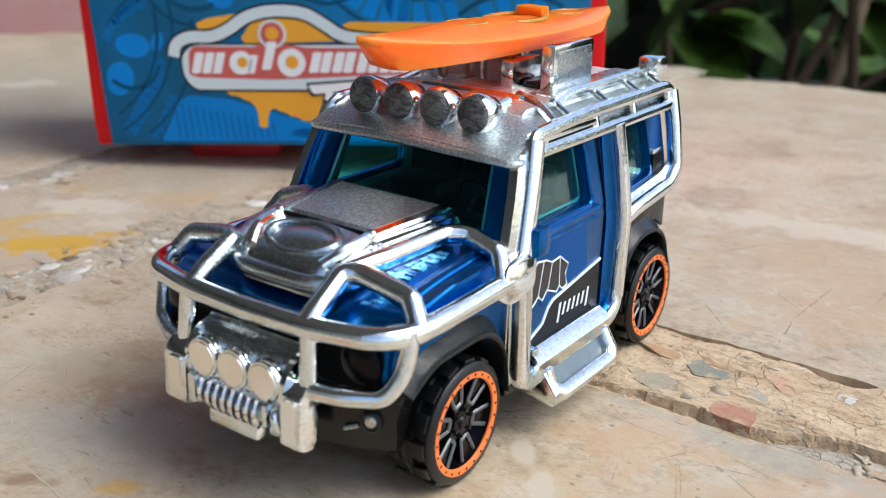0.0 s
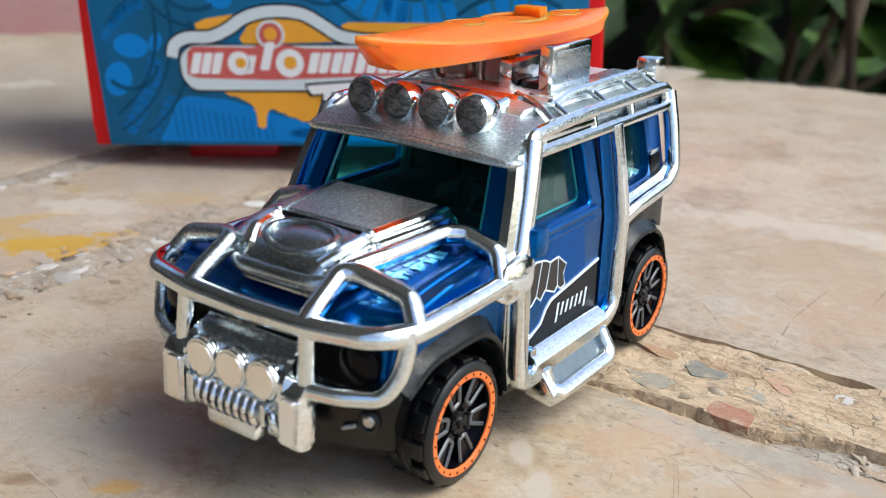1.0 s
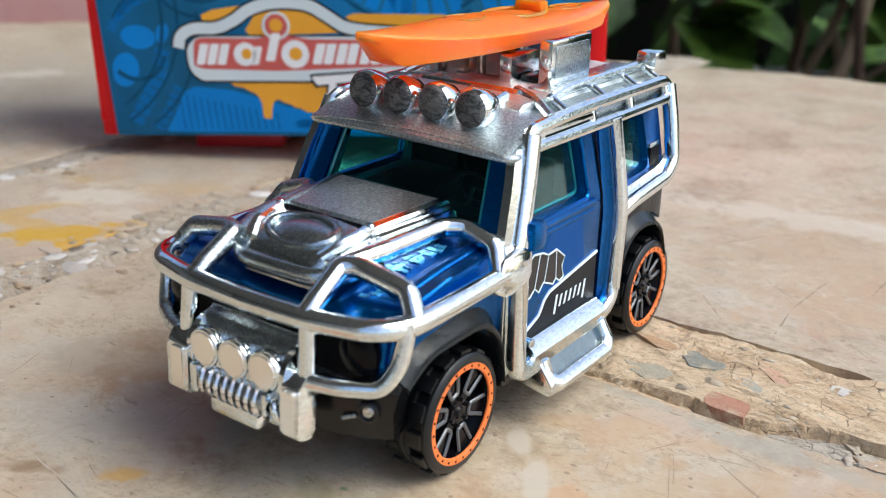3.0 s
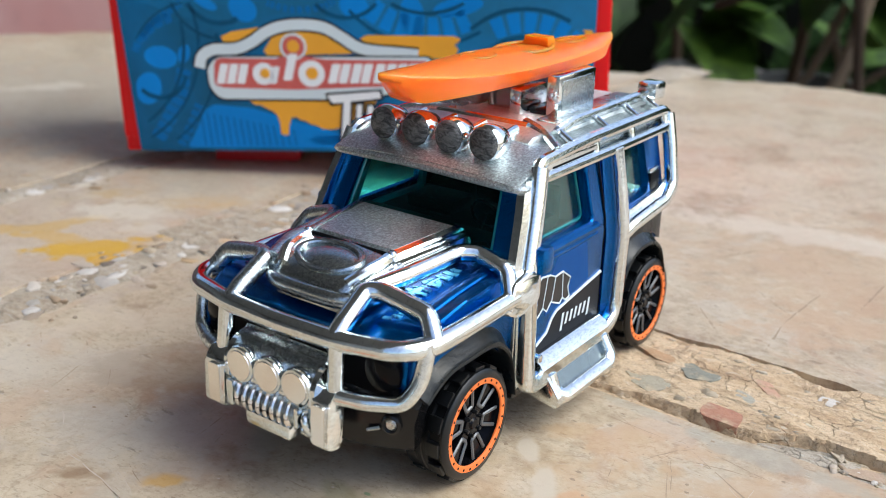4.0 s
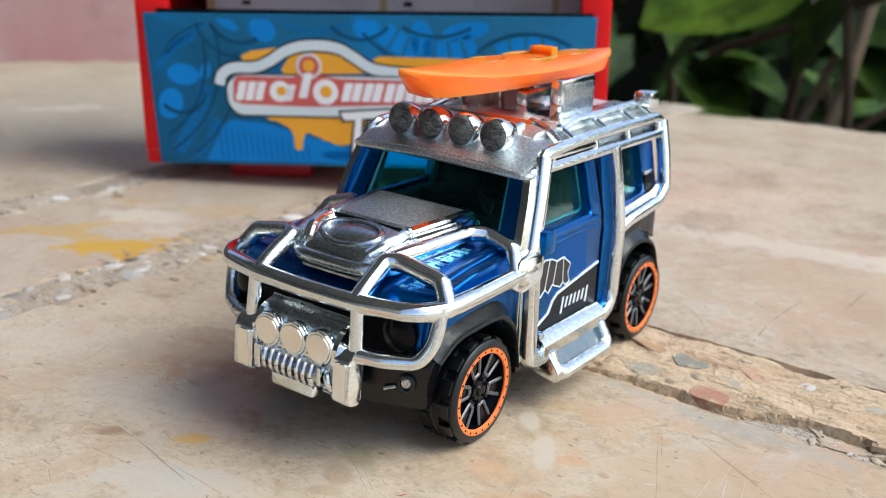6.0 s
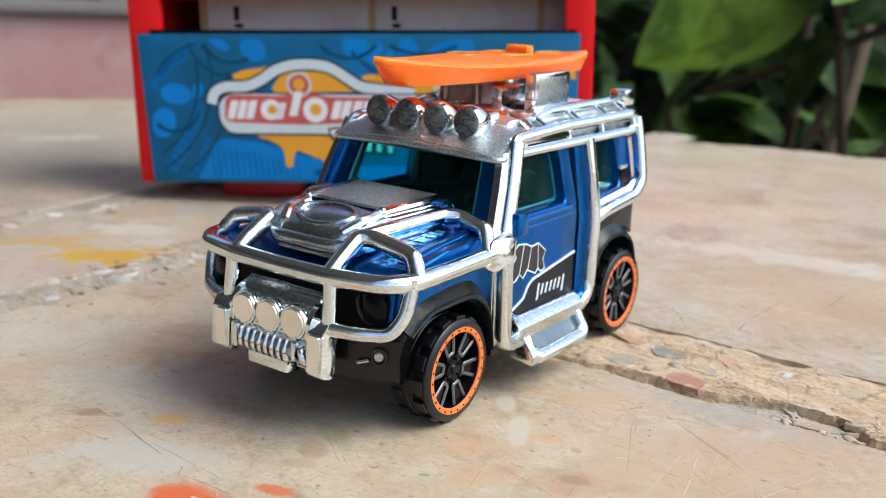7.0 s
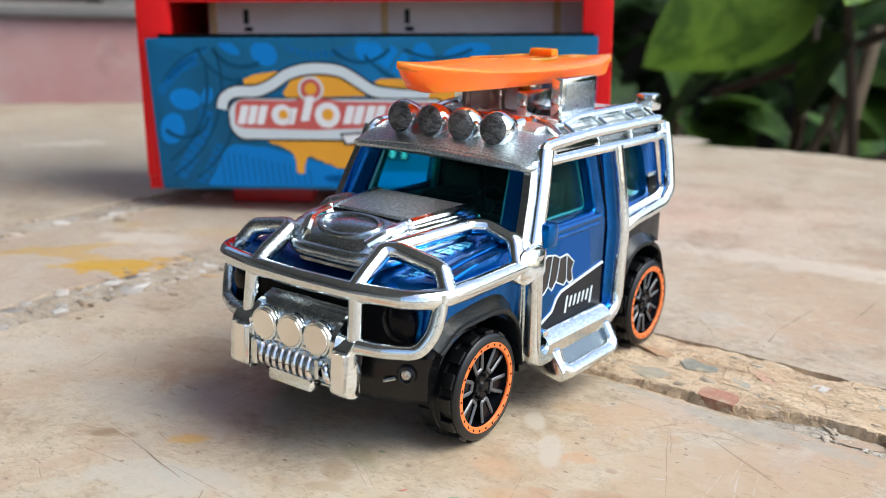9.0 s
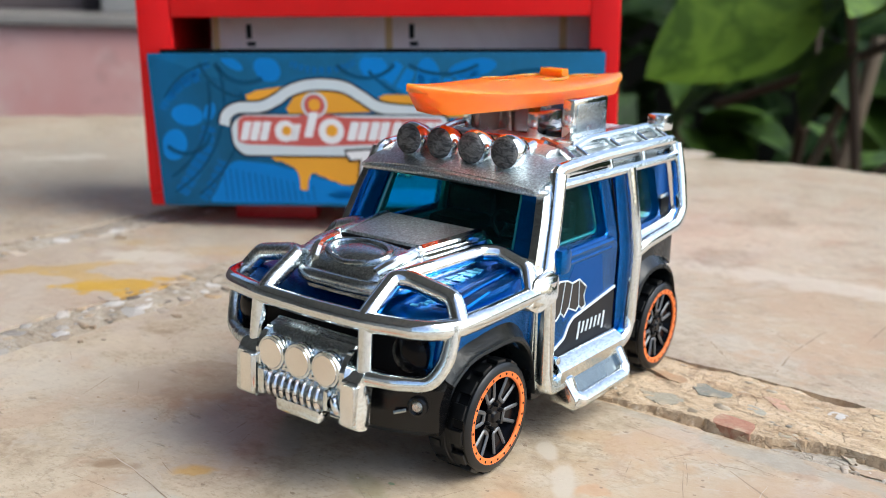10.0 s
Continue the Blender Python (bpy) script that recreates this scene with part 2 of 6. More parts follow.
BLUE = blue_paint()
BLACK = plain("black_plastic", (0.003, 0.003, 0.0035), 0.22, spec=0.42, bump=0.25, vary=0.3)
FLARE = plain("grey_black_plastic", (0.005, 0.007, 0.008), 0.28, spec=0.36, bump=1.0, vary=0.3, grain=14)
DARK = plain("interior_black", (0.0025, 0.0025, 0.003), 0.5, spec=0.1)
CABIN = plain("cabin_plastic", (0.004, 0.0045, 0.005), 0.45, spec=0.12)
TYRE = plain("tyre_plastic", (0.005, 0.0055, 0.006), 0.30, bump=0.3, vary=0.3, spec=0.4)
GLOSS_BLACK = plain("gloss_black_rim", (0.003, 0.003, 0.004), 0.18, spec=0.15)
ORANGE_RING = plain("orange_ring_paint", (0.78, 0.17, 0.03), 0.45, vary=0.2, bump=0.3)
KAYAK = plain("orange_kayak_plastic", (0.96, 0.175, 0.010), 0.34, vary=0.06, bump=0.15, grain=3, spec=0.35)
kb = KAYAK.node_tree.nodes["Principled BSDF"].inputs
kb["Subsurface Weight"].default_value = 0.85
kb["Subsurface Radius"].default_value = (0.020, 0.005, 0.0012)
kb["Subsurface Scale"].default_value = 0.6
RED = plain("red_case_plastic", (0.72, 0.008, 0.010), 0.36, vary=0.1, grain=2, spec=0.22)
# the same red darkened for the shade inside and under the case
RED_SHADED = plain("red_case_shaded", (0.42, 0.008, 0.012), 0.42, vary=0.12, grain=2)
WHITE_INK = plain("white_print", (0.80, 0.80, 0.80), 0.45, bump=0.0, vary=0.05)
SILVER_INK = plain("silver_print", (0.61, 0.68, 0.70), 0.4, bump=0.0, vary=0.12, grain=1.5)
DARK_INK = plain("dark_outline_print", (0.008, 0.009, 0.012), 0.45, bump=0.0, spec=0.25)
RED_INK = plain("red_print", (0.56, 0.10, 0.085), 0.45, bump=0.0)
YELLOW_INK = plain("amber_print", (0.80, 0.36, 0.02), 0.45, bump=0.0, vary=0.2, grain=1.0)
BROWN_INK = plain("brown_print", (0.032, 0.028, 0.025), 0.4, bump=0.0, spec=0.25)
def scuffed_print():
    m = Mat("scuffed_pale_blue_print").set(Roughness=0.3, Metallic=0.5)
    f = m.grey(m.noise(5, 6, 0.7, 0.8), 0.42, 0.50)
    m.color(m.mix(f, (0.0005, 0.05, 0.24), (0.14, 0.56, 0.76)))
    return m.m


LIGHT_BLUE_INK = scuffed_print()
DULL_BLUE = plain("dull_blue_print", (0.006, 0.075, 0.28), 0.5, bump=0.0, vary=0.15, spec=0.15, metal=0.5)
TEAL_EDGE = plain("teal_plastic_edge", (0.01, 0.20, 0.22), 0.2, bump=0.0, vary=0.3, grain=2)


def smoky_plastic():
    m = Mat("smoky_clip_plastic").set(Transmission_Weight=0.75, Roughness=0.12, IOR=1.45)
    m.color(m.mix(m.noise(2.0, 3), (0.30, 0.20, 0.17), (0.50, 0.36, 0.31)))
    return m.m


SMOKE = smoky_plastic()
def lens_material():
    m = Mat("textured_lamp_lens").set(Metallic=0.4, Roughness=0.5)
    v, n1 = m.noise(12, 4, 0.6, 1.0, (0.8, 1, 1.5)), m.noise(26, 3, 0.6)
    m.color(m.mix(m.grey(v, 0.40, 0.62), (0.04, 0.042, 0.042), (0.17, 0.172, 0.17)))
    m.bump(m.mix(0.5, v, n1), 1.0, 0.25)
    return m.m


LENS = lens_material()
STEP = plain("dull_step_metal", (0.22, 0.255, 0.26), 0.24, metal=1.0, grain=10, vary=0.3, bump=0.3)


def lamp_face():
    m = Mat("plated_lamp_face").set(Metallic=1.0, Roughness=0.22)
    m.color(m.mix(m.noise(6, 4), (0.90, 0.87, 0.83), (0.96, 0.93, 0.89)))
    m.bump(m.noise(20, 3), 0.1, 0.04)
    return m.m


LAMP_FACE = lamp_face()


def window_plastic(name, gloss):
    m = Mat(name).set(Transmission_Weight=0.995 - 0.007 * gloss, Roughness=0.03, IOR=1.14 + gloss * 0.3, Coat_Weight=0.3 * gloss, Coat_IOR=1.5, Coat_Roughness=0.05)
    m.color(m.mix(m.noise(0.8, 3), (0.26, 0.96, 0.93), (0.34, 0.98, 0.96)))
    return m.m


GLASS = window_plastic("teal_window_plastic", 1.0)
SCREEN = window_plastic("teal_screen_plastic", 0.0)


def card_print(name, lo, hi):
    m = Mat(name).set(Roughness=0.45, Specular_IOR_Level=0.15)
    n1, n2 = m.noise(0.35, 4, 0.55, 0.8), m.noise(4, 5, 0.6)
    c = m.mix(m.grey(n1, 0.40, 0.62), lo, hi)
    m.color(m.mix(m.math("MULTIPLY", m.grey(n2, 0.4, 0.75), 0.12), c, (0.004, 0.20, 0.50)))
    return m.m


CARD = card_print("blue_card_print", (0.011, 0.103, 0.200), (0.010, 0.140, 0.320))
CARD_BLOCK = card_print("bright_blue_print", (0.007, 0.188, 0.53), (0.007, 0.215, 0.61))
CARD_SHADE = card_print("shaded_blue_print", (0.004, 0.118, 0.33), (0.004, 0.138, 0.40))
CARD_LINE = card_print("navy_print", (0.004, 0.060, 0.120), (0.004, 0.078, 0.165))


# ---- mesh helpers ----
def thing(name, label, category, at=(0, 0, 0), group="", kind="", m=None):
    ob = new(name)
    ob.matrix_world = m if m is not None else Matrix.Translation(Vector(at) * U)
    ob.empty_display_size = 0.01
    return tagged(ob, label, category, group, kind)


def mesh_of(bm, material, name="mesh", sharp=35):
    bmesh.ops.recalc_face_normals(bm, faces=bm.faces[:])
    bm.transform(Matrix.Scale(U, 4))
    me = bpy.data.meshes.new(name)
    bm.to_mesh(me)
    bm.free()
    me.materials.append(material)
    for p in me.polygons:
        p.use_smooth = True
    me.set_sharp_from_angle(angle=radians(sharp))
    return me


def part(name, bm, material, parent=None, label="", at=None, sharp=35):
    me = bm if isinstance(bm, bpy.types.Mesh) else mesh_of(bm, material, name, sharp)
    ob = new(name, me)
    if parent:
        ob.parent = parent
    if at is not None:
        ob.matrix_basis = at if isinstance(at, Matrix) else Matrix.Translation(Vector(at) * U)
    return tagged(ob, label)


def box(bm, lo, hi, bevel=0.03, m=None, seg=2):
    g = bmesh.ops.create_cube(bm, size=1)
    vs = g["verts"]
    c = [(a + b) / 2 for a, b in zip(lo, hi)]
    s = [abs(b - a) for a, b in zip(lo, hi)]
    for v in vs:
        v.co = Vector((v.co.x * s[0] + c[0], v.co.y * s[1] + c[1], v.co.z * s[2] + c[2]))
    es = list({e for v in vs for e in v.link_edges})
    b = min(bevel, min(s) * 0.45)
    made = vs
    if b > 0:
        r = bmesh.ops.bevel(bm, geom=es, offset=b, segments=seg, profile=0.6, affect="EDGES")
        made = list({v for f in r["faces"] for v in f.verts} | {v for v in vs if v.is_valid})
    if m is not None:
        bmesh.ops.transform(bm, matrix=m, verts=made)
    return bm


def boxed(lo, hi, bevel=0.03, m=None):
    return box(bmesh.new(), lo, hi, bevel, m)


def smooth_path(pts, n=6):
    """A rounded line through the points."""
    P = [Vector(p) for p in pts]
    out = []
    for i in range(len(P) - 1):
        p0, p1, p2, p3 = P[max(i - 1, 0)], P[i], P[i + 1], P[min(i + 2, len(P) - 1)]
        for k in range(n):
            t = k / n
            out.append(0.5 * (2 * p1 + (p2 - p0) * t + (2 * p0 - 5 * p1 + 4 * p2 - p3) * t * t + (3 * p1 - p0 - 3 * p2 + p3) * t ** 3))
    return out + [P[-1]]


def round_corners(pts, r, n=4):
    P = [Vector(p) for p in pts]
    out = [P[0]]
    for a, b, c in zip(P, P[1:], P[2:]):
        ra = min(r, (a - b).length * 0.45)
        rc = min(r, (c - b).length * 0.45)
        s, e = b + (a - b).normalized() * ra, b + (c - b).normalized() * rc
        for k in range(n + 1):
            t = k / n
            out.append((1 - t) ** 2 * s + 2 * t * (1 - t) * b + t * t * e)
    return out + [P[-1]]


def tube(bm, pts, r, n=10, flat=1.0, up=(0, 0, 1), caps=True, square=1.0):
    """A tube along the points; r may be one radius or one for each point; flat squeezes it along up; square under 1 flattens its sides."""
    def bulge(v):
        return math.copysign(abs(v) ** square, v)
    P = [Vector(p) for p in pts]
    rings = []
    for i, p in enumerate(P):
        d = (P[min(i + 1, len(P) - 1)] - P[max(i - 1, 0)]).normalized()
        s = d.cross(Vector(up))
        if s.length < 1e-3:
            s = d.cross(Vector((1, 0, 0)))
        s.normalize()
        w = s.cross(d).normalized()
        ri = r[i] if isinstance(r, (list, tuple)) else r
        rings.append([bm.verts.new(p + s * ri * bulge(math.cos(2 * math.pi * k / n)) + w * ri * flat * bulge(math.sin(2 * math.pi * k / n))) for k in range(n)])
    for a, b in zip(rings, rings[1:]):
        for k in range(n):
            bm.faces.new((a[k], a[(k + 1) % n], b[(k + 1) % n], b[k]))
    if caps:
        bm.faces.new(rings[0][::-1])
        bm.faces.new(rings[-1])
    return bm


def tubed(pts, r, **k):
    return tube(bmesh.new(), pts, r, **k)


def lathe(bm, profile, n=32, m=None):
    """Turns (radius, height) pairs round the z axis."""
    rings = []
    for r, z in profile:
        if r < 1e-5:
            rings.append([bm.verts.new((0, 0, z))])
        else:
            rings.append([bm.verts.new((r * math.cos(2 * math.pi * k / n), r * math.sin(2 * math.pi * k / n), z)) for k in range(n)])
    for a, b in zip(rings, rings[1:]):
        for k in range(n):
            q = [a[k % len(a)], a[(k + 1) % len(a)], b[(k + 1) % len(b)], b[k % len(b)]]
            q = list(dict.fromkeys(q))
            if len(q) > 2:
                bm.faces.new(q)
    if m is not None:
        bmesh.ops.transform(bm, matrix=m, verts=[v for g in rings for v in g])
    return bm


def prism(bm, poly, axis, a, b, bevel=0.0):
    """A polygon in the other two axes, drawn out along axis from a to b."""
    def put(p, v):
        return {"x": (v, p[0], p[1]), "y": (p[0], v, p[1]), "z": (p[0], p[1], v)}[axis]
    va = [bm.verts.new(put(p, a)) for p in poly]
    vb = [bm.verts.new(put(p, b)) for p in poly]
    k = len(poly)
    fa, fb = bm.faces.new(va), bm.faces.new(vb[::-1])
    for i in range(k):
        bm.faces.new((va[i], va[(i + 1) % k], vb[(i + 1) % k], vb[i]))
    if bevel:
        es = list(set(fa.edges) | set(fb.edges))
        bmesh.ops.bevel(bm, geom=es, offset=bevel, segments=2, profile=0.6, affect="EDGES")
    return bm


def prismed(poly, axis, a, b, bevel=0.0):
    return prism(bmesh.new(), poly, axis, a, b, bevel)


def loft(bm, rings, closed=True, caps=True):
    R = [[bm.verts.new(p) for p in ring] for ring in rings]
    n = len(R[0])
    for a, b in zip(R, R[1:]):
        for k in range(n if closed else n - 1):
            bm.faces.new((a[k], a[(k + 1) % n], b[(k + 1) % n], b[k]))
    if caps:
        bm.faces.new(R[0][::-1])
        bm.faces.new(R[-1])
    return bm


def rounded_poly(poly, r, n=4):
    """A closed polygon in two dimensions with rounded corners."""
    P = [Vector(p) for p in poly]
    out = []
    for i, b in enumerate(P):
        a, c = P[i - 1], P[(i + 1) % len(P)]
        ra = min(r, (a - b).length * 0.45, (c - b).length * 0.45)
        s, e = b + (a - b).normalized() * ra, b + (c - b).normalized() * ra
        for k in range(n + 1):
            t = k / n
            out.append((1 - t) ** 2 * s + 2 * t * (1 - t) * b + t * t * e)
    return out


def cast_poly(poly, c, ang):
    d = Vector((math.cos(ang), math.sin(ang)))
    best = None
    for i in range(len(poly)):
        a, b = Vector(poly[i - 1]), Vector(poly[i])
        e = b - a
        den = d.x * e.y - d.y * e.x
        if abs(den) < 1e-9:
            continue
        w = a - c
        t = (w.x * e.y - w.y * e.x) / den
        s = (w.x * d.y - w.y * d.x) / den
        if t > 0 and -1e-6 <= s <= 1 + 1e-6 and (best is None or t > best):
            best = t
    return c + d * (best or 0.0)


def ring_panel(bm, outer, inner, place, thick, n=48):
    """A plate with one opening. outer and inner: convex polygons in the plate's plane; place(p, off) gives the point in space."""
    c = sum((Vector(p) for p in inner), Vector((0, 0))) / len(inner)
    angs = sorted({round(math.atan2(p[1] - c.y, p[0] - c.x), 5) for p in list(outer)} | {round(-math.pi + 2 * math.pi * k / n, 5) for k in range(n)})
    loops = []
    for poly, off in ((outer, 0), (inner, 0), (inner, -thick), (outer, -thick)):
        loops.append([bm.verts.new(place(cast_poly(poly, c, a), off)) for a in angs])
    k = len(angs)
    for a, b in zip(loops, loops[1:] + loops[:1]):
        for i in range(k):
            bm.faces.new((a[i], a[(i + 1) % k], b[(i + 1) % k], b[i]))
    return bm


def both(make):
    """Builds make(side) for the two flanks."""
    for s in (1, -1):
        make(s)


SW = Matrix(((0, 0, 1, 0), (1, 0, 0, 0), (0, 1, 0, 0), (0, 0, 0, 1)))  # z to x
FRONT = Matrix.Rotation(radians(90), 4, "X")  # z to -y

# ---- the stone ledge ----
SLAB = slab_material()


def mortar_material(name, tint):
    m = Mat(name).set(Roughness=0.75)
    n1, n2, n4 = m.noise(1.3, 8, 0.68, 0.6, (0.6, 1.4, 1)), m.noise(5, 8, 0.75, 0.4, (0.6, 1.5, 1)), m.noise(16, 5, 0.7)
    line = m.math("ABSOLUTE", m.math("SUBTRACT", m.noise(1.5, 7, 0.62, 0.8, (0.7, 1.3, 1)), 0.5))
    crack = m.math("MULTIPLY", m.grey(line, 0.014, 0.004), m.grey(m.noise(0.9, 4), 0.44, 0.52))
    net = m.n.new("ShaderNodeTexVoronoi")
    net.feature = "DISTANCE_TO_EDGE"
    net.inputs["Scale"].default_value = 240
    warp = m.n.new("ShaderNodeVectorMath")
    warp.operation = "MULTIPLY_ADD"
    wob = m.n.new("ShaderNodeTexNoise")
    wob.inputs["Scale"].default_value = 400
    wob.inputs["Detail"].default_value = 5
    m.link(m.co, wob.inputs["Vector"])
    m.link(wob.outputs["Color"], warp.inputs[0])
    warp.inputs[1].default_value = (0.0035, 0.0035, 0.0035)
    m.link(m.co, warp.inputs[2])
    m.link(warp.outputs[0], net.inputs["Vector"])
    seam = m.math("MULTIPLY", m.grey(net.outputs["Distance"], 0.028, 0.006), m.grey(m.noise(0.8, 4), 0.46, 0.56))
    crack = m.math("MAXIMUM", m.math("MULTIPLY", crack, 0.6), seam)
    c = m.ramp(n1, [(0.28, (0.38, 0.25, 0.145)), (0.42, (0.52, 0.375, 0.235)), (0.55, (0.60, 0.46, 0.31)), (0.72, (0.53, 0.375, 0.235))])
    c = m.mix(m.math("MULTIPLY", m.grey(n2, 0.47, 0.34), 0.65), c, (0.25, 0.17, 0.105))
    c = m.mix(m.math("MULTIPLY", m.grey(n2, 0.54, 0.68), 0.55), c, (0.72, 0.65, 0.53))
    c = m.mix(m.math("MULTIPLY", m.grey(n4, 0.47, 0.37), 0.45), c, (0.24, 0.165, 0.11))
    c = m.mix(m.math("MULTIPLY", crack, 0.32), c, (0.22, 0.145, 0.09))
    m.color(m.mix(1.0, c, tint, "MULTIPLY"))
    m.bump(m.math("SUBTRACT", m.mix(0.65, n1, m.mix(0.4, n2, n4)), m.math("MULTIPLY", crack, 0.25)), 1.0, 0.8)
    return m.m


MORTAR = mortar_material("mortar_with_grit", (1.02, 1.0, 0.96))
MORTAR_GREY = mortar_material("grey_mortar_with_grit", (0.80, 0.90, 1.06))


def stone_material(name, stops):
    m = Mat(name).set(Roughness=0.5)
    r = m.random()
    n1 = m.noise(4, 6, 0.65)
    c = m.ramp(r, stops)
    m.color(m.mix(m.math("MULTIPLY", n1, 0.55), c, m.mix(1.0, c, (0.55, 0.48, 0.42), "MULTIPLY")))
    m.bump(n1, 0.5, 0.3)
    return m.m


def jag(a, b, amp, step=0.25, seed=0.0):
    """An uneven line from a to b."""
    a, b = Vector(a), Vector(b)
    k = max(1, int((b - a).length / step))
    side = Vector((-(b - a).y, (b - a).x)).normalized()
    out = []
    for i in range(k):
        p = a.lerp(b, i / k)
        w = noise.noise((p.x * 0.9 + seed, p.y * 0.9, seed)) * amp + noise.noise((p.x * 3.1, p.y * 3.1, seed + 5)) * amp * 0.5
        out.append(p + side * (w if i else 0))
    return out


def slab_piece(corners, amps, seed):
    poly = []
    for i, (a, b) in enumerate(zip(corners, corners[1:] + corners[:1])):
        poly += jag(a, b, amps[i], 0.2 if amps[i] < 0.5 and (Vector(a) - Vector(b)).length < 80 else 1.0, seed)
    bm = prismed([tuple(p) for p in poly], "z", 0.0, -3.0)
    top = [f for f in bm.faces if abs(f.normal.z) > 0.9 and f.calc_center_median().z > -0.1]
    es = list({e for f in top for e in f.edges})
    bmesh.ops.bevel(bm, geom=es, offset=0.05, segments=2, profile=0.5, affect="EDGES")
    bmesh.ops.triangulate(bm, faces=[f for f in bm.faces if len(f.verts) > 8])
    return bm


def bed(x0, x1, y0, y1, step, height):
    bm = bmesh.new()
    nx, ny = int((x1 - x0) / step), int((y1 - y0) / step)
    g = [[bm.verts.new((x0 + (x1 - x0) * i / nx, y0 + (y1 - y0) * j / ny, height(x0 + (x1 - x0) * i / nx, y0 + (y1 - y0) * j / ny))) for j in range(ny + 1)] for i in range(nx + 1)]
    for i in range(nx):
        for j in range(ny):
            bm.faces.new((g[i][j], g[i + 1][j], g[i + 1][j + 1], g[i][j + 1]))
    return bm


def clamp(v):
    return max(0.0, min(1.0, v))


def fill_high(x):
    return 0.012 + 0.068 * clamp((x - 1.9) / 0.6)


def channel_shape(x, y):
    """Floor, top and how far the top reaches, of the fill in the joint: proud of the near slab past the car, with a broken
    near edge that falls back round a grey hollow, and a crack along the far one."""
    wob = 0.07 * noise.noise((x * 1.4, 0.0, 3)) + 0.06 * noise.noise((x * 4.5, 0.0, 8)) + 0.025 * noise.noise((x * 14.0, 0.0, 5))
    back = clamp((x - 3.55) / 0.8) * clamp((5.65 - x) / 0.55)
    edge = 0.70 - 0.10 * clamp((x - 2.1) / 1.2) + 0.36 * back + wob * (1 - 0.4 * back)
    high = fill_high(x)
    near = clamp((y - edge) / 0.035)
    pocket = clamp((x - 3.45) / 0.4) * clamp((4.35 - x) / 0.3)
    far = clamp((2.68 - 0.22 * pocket - y + wob * 0.6) / 0.05)
    slope = clamp((2.4 - y) / 1.6)
    grit = 0.014 * noise.noise((x * 2.2, y * 3.0, 1)) + 0.016 * noise.noise((x * 5, y * 8, 7)) + 0.012 * noise.noise((x * 11, y * 15, 7))
    grit += 0.012 * round(2.5 * noise.noise((x * 1.7, y * 2.6, 11)))
    top = high * (0.25 + 0.75 * slope) + grit
    dip = 0.05 + 0.05 * clamp((x - 4.25) / 0.3) * clamp((5.4 - x) / 0.3)
    floor = -0.015 + 0.5 * grit - dip * clamp((y - edge + 0.09) / 0.06)
    crack = 0.02 + 0.055 * clamp((x - 3.4) / 0.3) * clamp(0.45 + 1.6 * noise.noise((x * 1.3, 0.0, 21)) + pocket)
    return floor, top, near, far, crack


def channel_height(x, y):
    floor, top, near, far, crack = channel_shape(x, y)
    return floor + (top - floor) * near * far - crack * (1 - far) * near


def hollow_height(x, y):
    return channel_shape(x, y)[0] + 0.004 + 0.012 * noise.noise((x * 3, y * 3, 17)) - 0.05 * (1 - clamp((x - 3.6) / 0.15) * clamp((5.55 - x) / 0.15))


def strip_height(x, y):
    e = min(x + 6.85, -5.85 - x) if x > -9 else min(x + 11.4, -10.55 - x)
    k = max(0.0, min(1.0, (e + 0.1 * noise.noise((x, y * 1.3, 4))) / 0.2))
    return -0.05 * (1 - k) + (-0.008 + 0.014 * noise.noise((x * 2.5, y * 2.5, 2)) + 0.012 * noise.noise((x * 6, y * 6, 9))) * k


pavement = part("pavement", bed(-1.0, 14.0, 0.3, 3.0, 0.032, channel_height), MORTAR, None, "", sharp=24)
part("joint_hollow", bed(3.5, 5.65, 0.46, 1.05, 0.03, hollow_height), MORTAR_GREY, pavement, "grey hollow in the joint", sharp=24)
tagged(pavement, "worn beige stone slabs with mortared joints of broken stones", "pavement", kind="structure")
part("joint", bed(-7.2, -1.0, 0.3, 3.0, 0.06, channel_height), MORTAR_GREY, pavement, "rough mortar joint full of stone chips", sharp=60)
part("joint", bed(-7.2, -5.6, -18.0, 22.0, 0.10, strip_height), MORTAR_GREY, pavement, "rough mortar joint full of stone chips", sharp=180)
part("slab", slab_piece([(-5.85, -60), (60, -60), (60, 0.52), (-5.85, 0.52)], (0.5, 0.5, 0.05, 0.16), 1.0), SLAB, pavement)
part("slab", slab_piece([(-5.85, 2.72), (60, 2.62), (60, 30), (12, 26), (-0.1, 22.1), (-2.8, 21.7), (-5.85, 20.3)], (0.14, 0.5, 0.5, 0.3, 0.2, 0.2, 0.16), 3.0), SLAB, pavement)
part("joint", bed(-11.7, -10.2, -18.0, 18.2, 0.10, strip_height), MORTAR_GREY, pavement, "rough mortar joint full of stone chips", sharp=180)
part("slab", slab_piece([(-10.55, -60), (-6.85, -60), (-6.85, 19.9), (-10.55, 18.6)], (0.5, 0.18, 0.2, 0.22), 5.0), SLAB, pavement)
part("slab", slab_piece([(-60, -60), (-11.4, -60), (-11.4, 18.3), (-15, 17), (-24.7, 13.5), (-27.3, 9.5), (-34, -2)], (0.5, 0.22, 0.3, 0.3, 0.3, 0.3, 0.5), 6.0), SLAB, pavement)


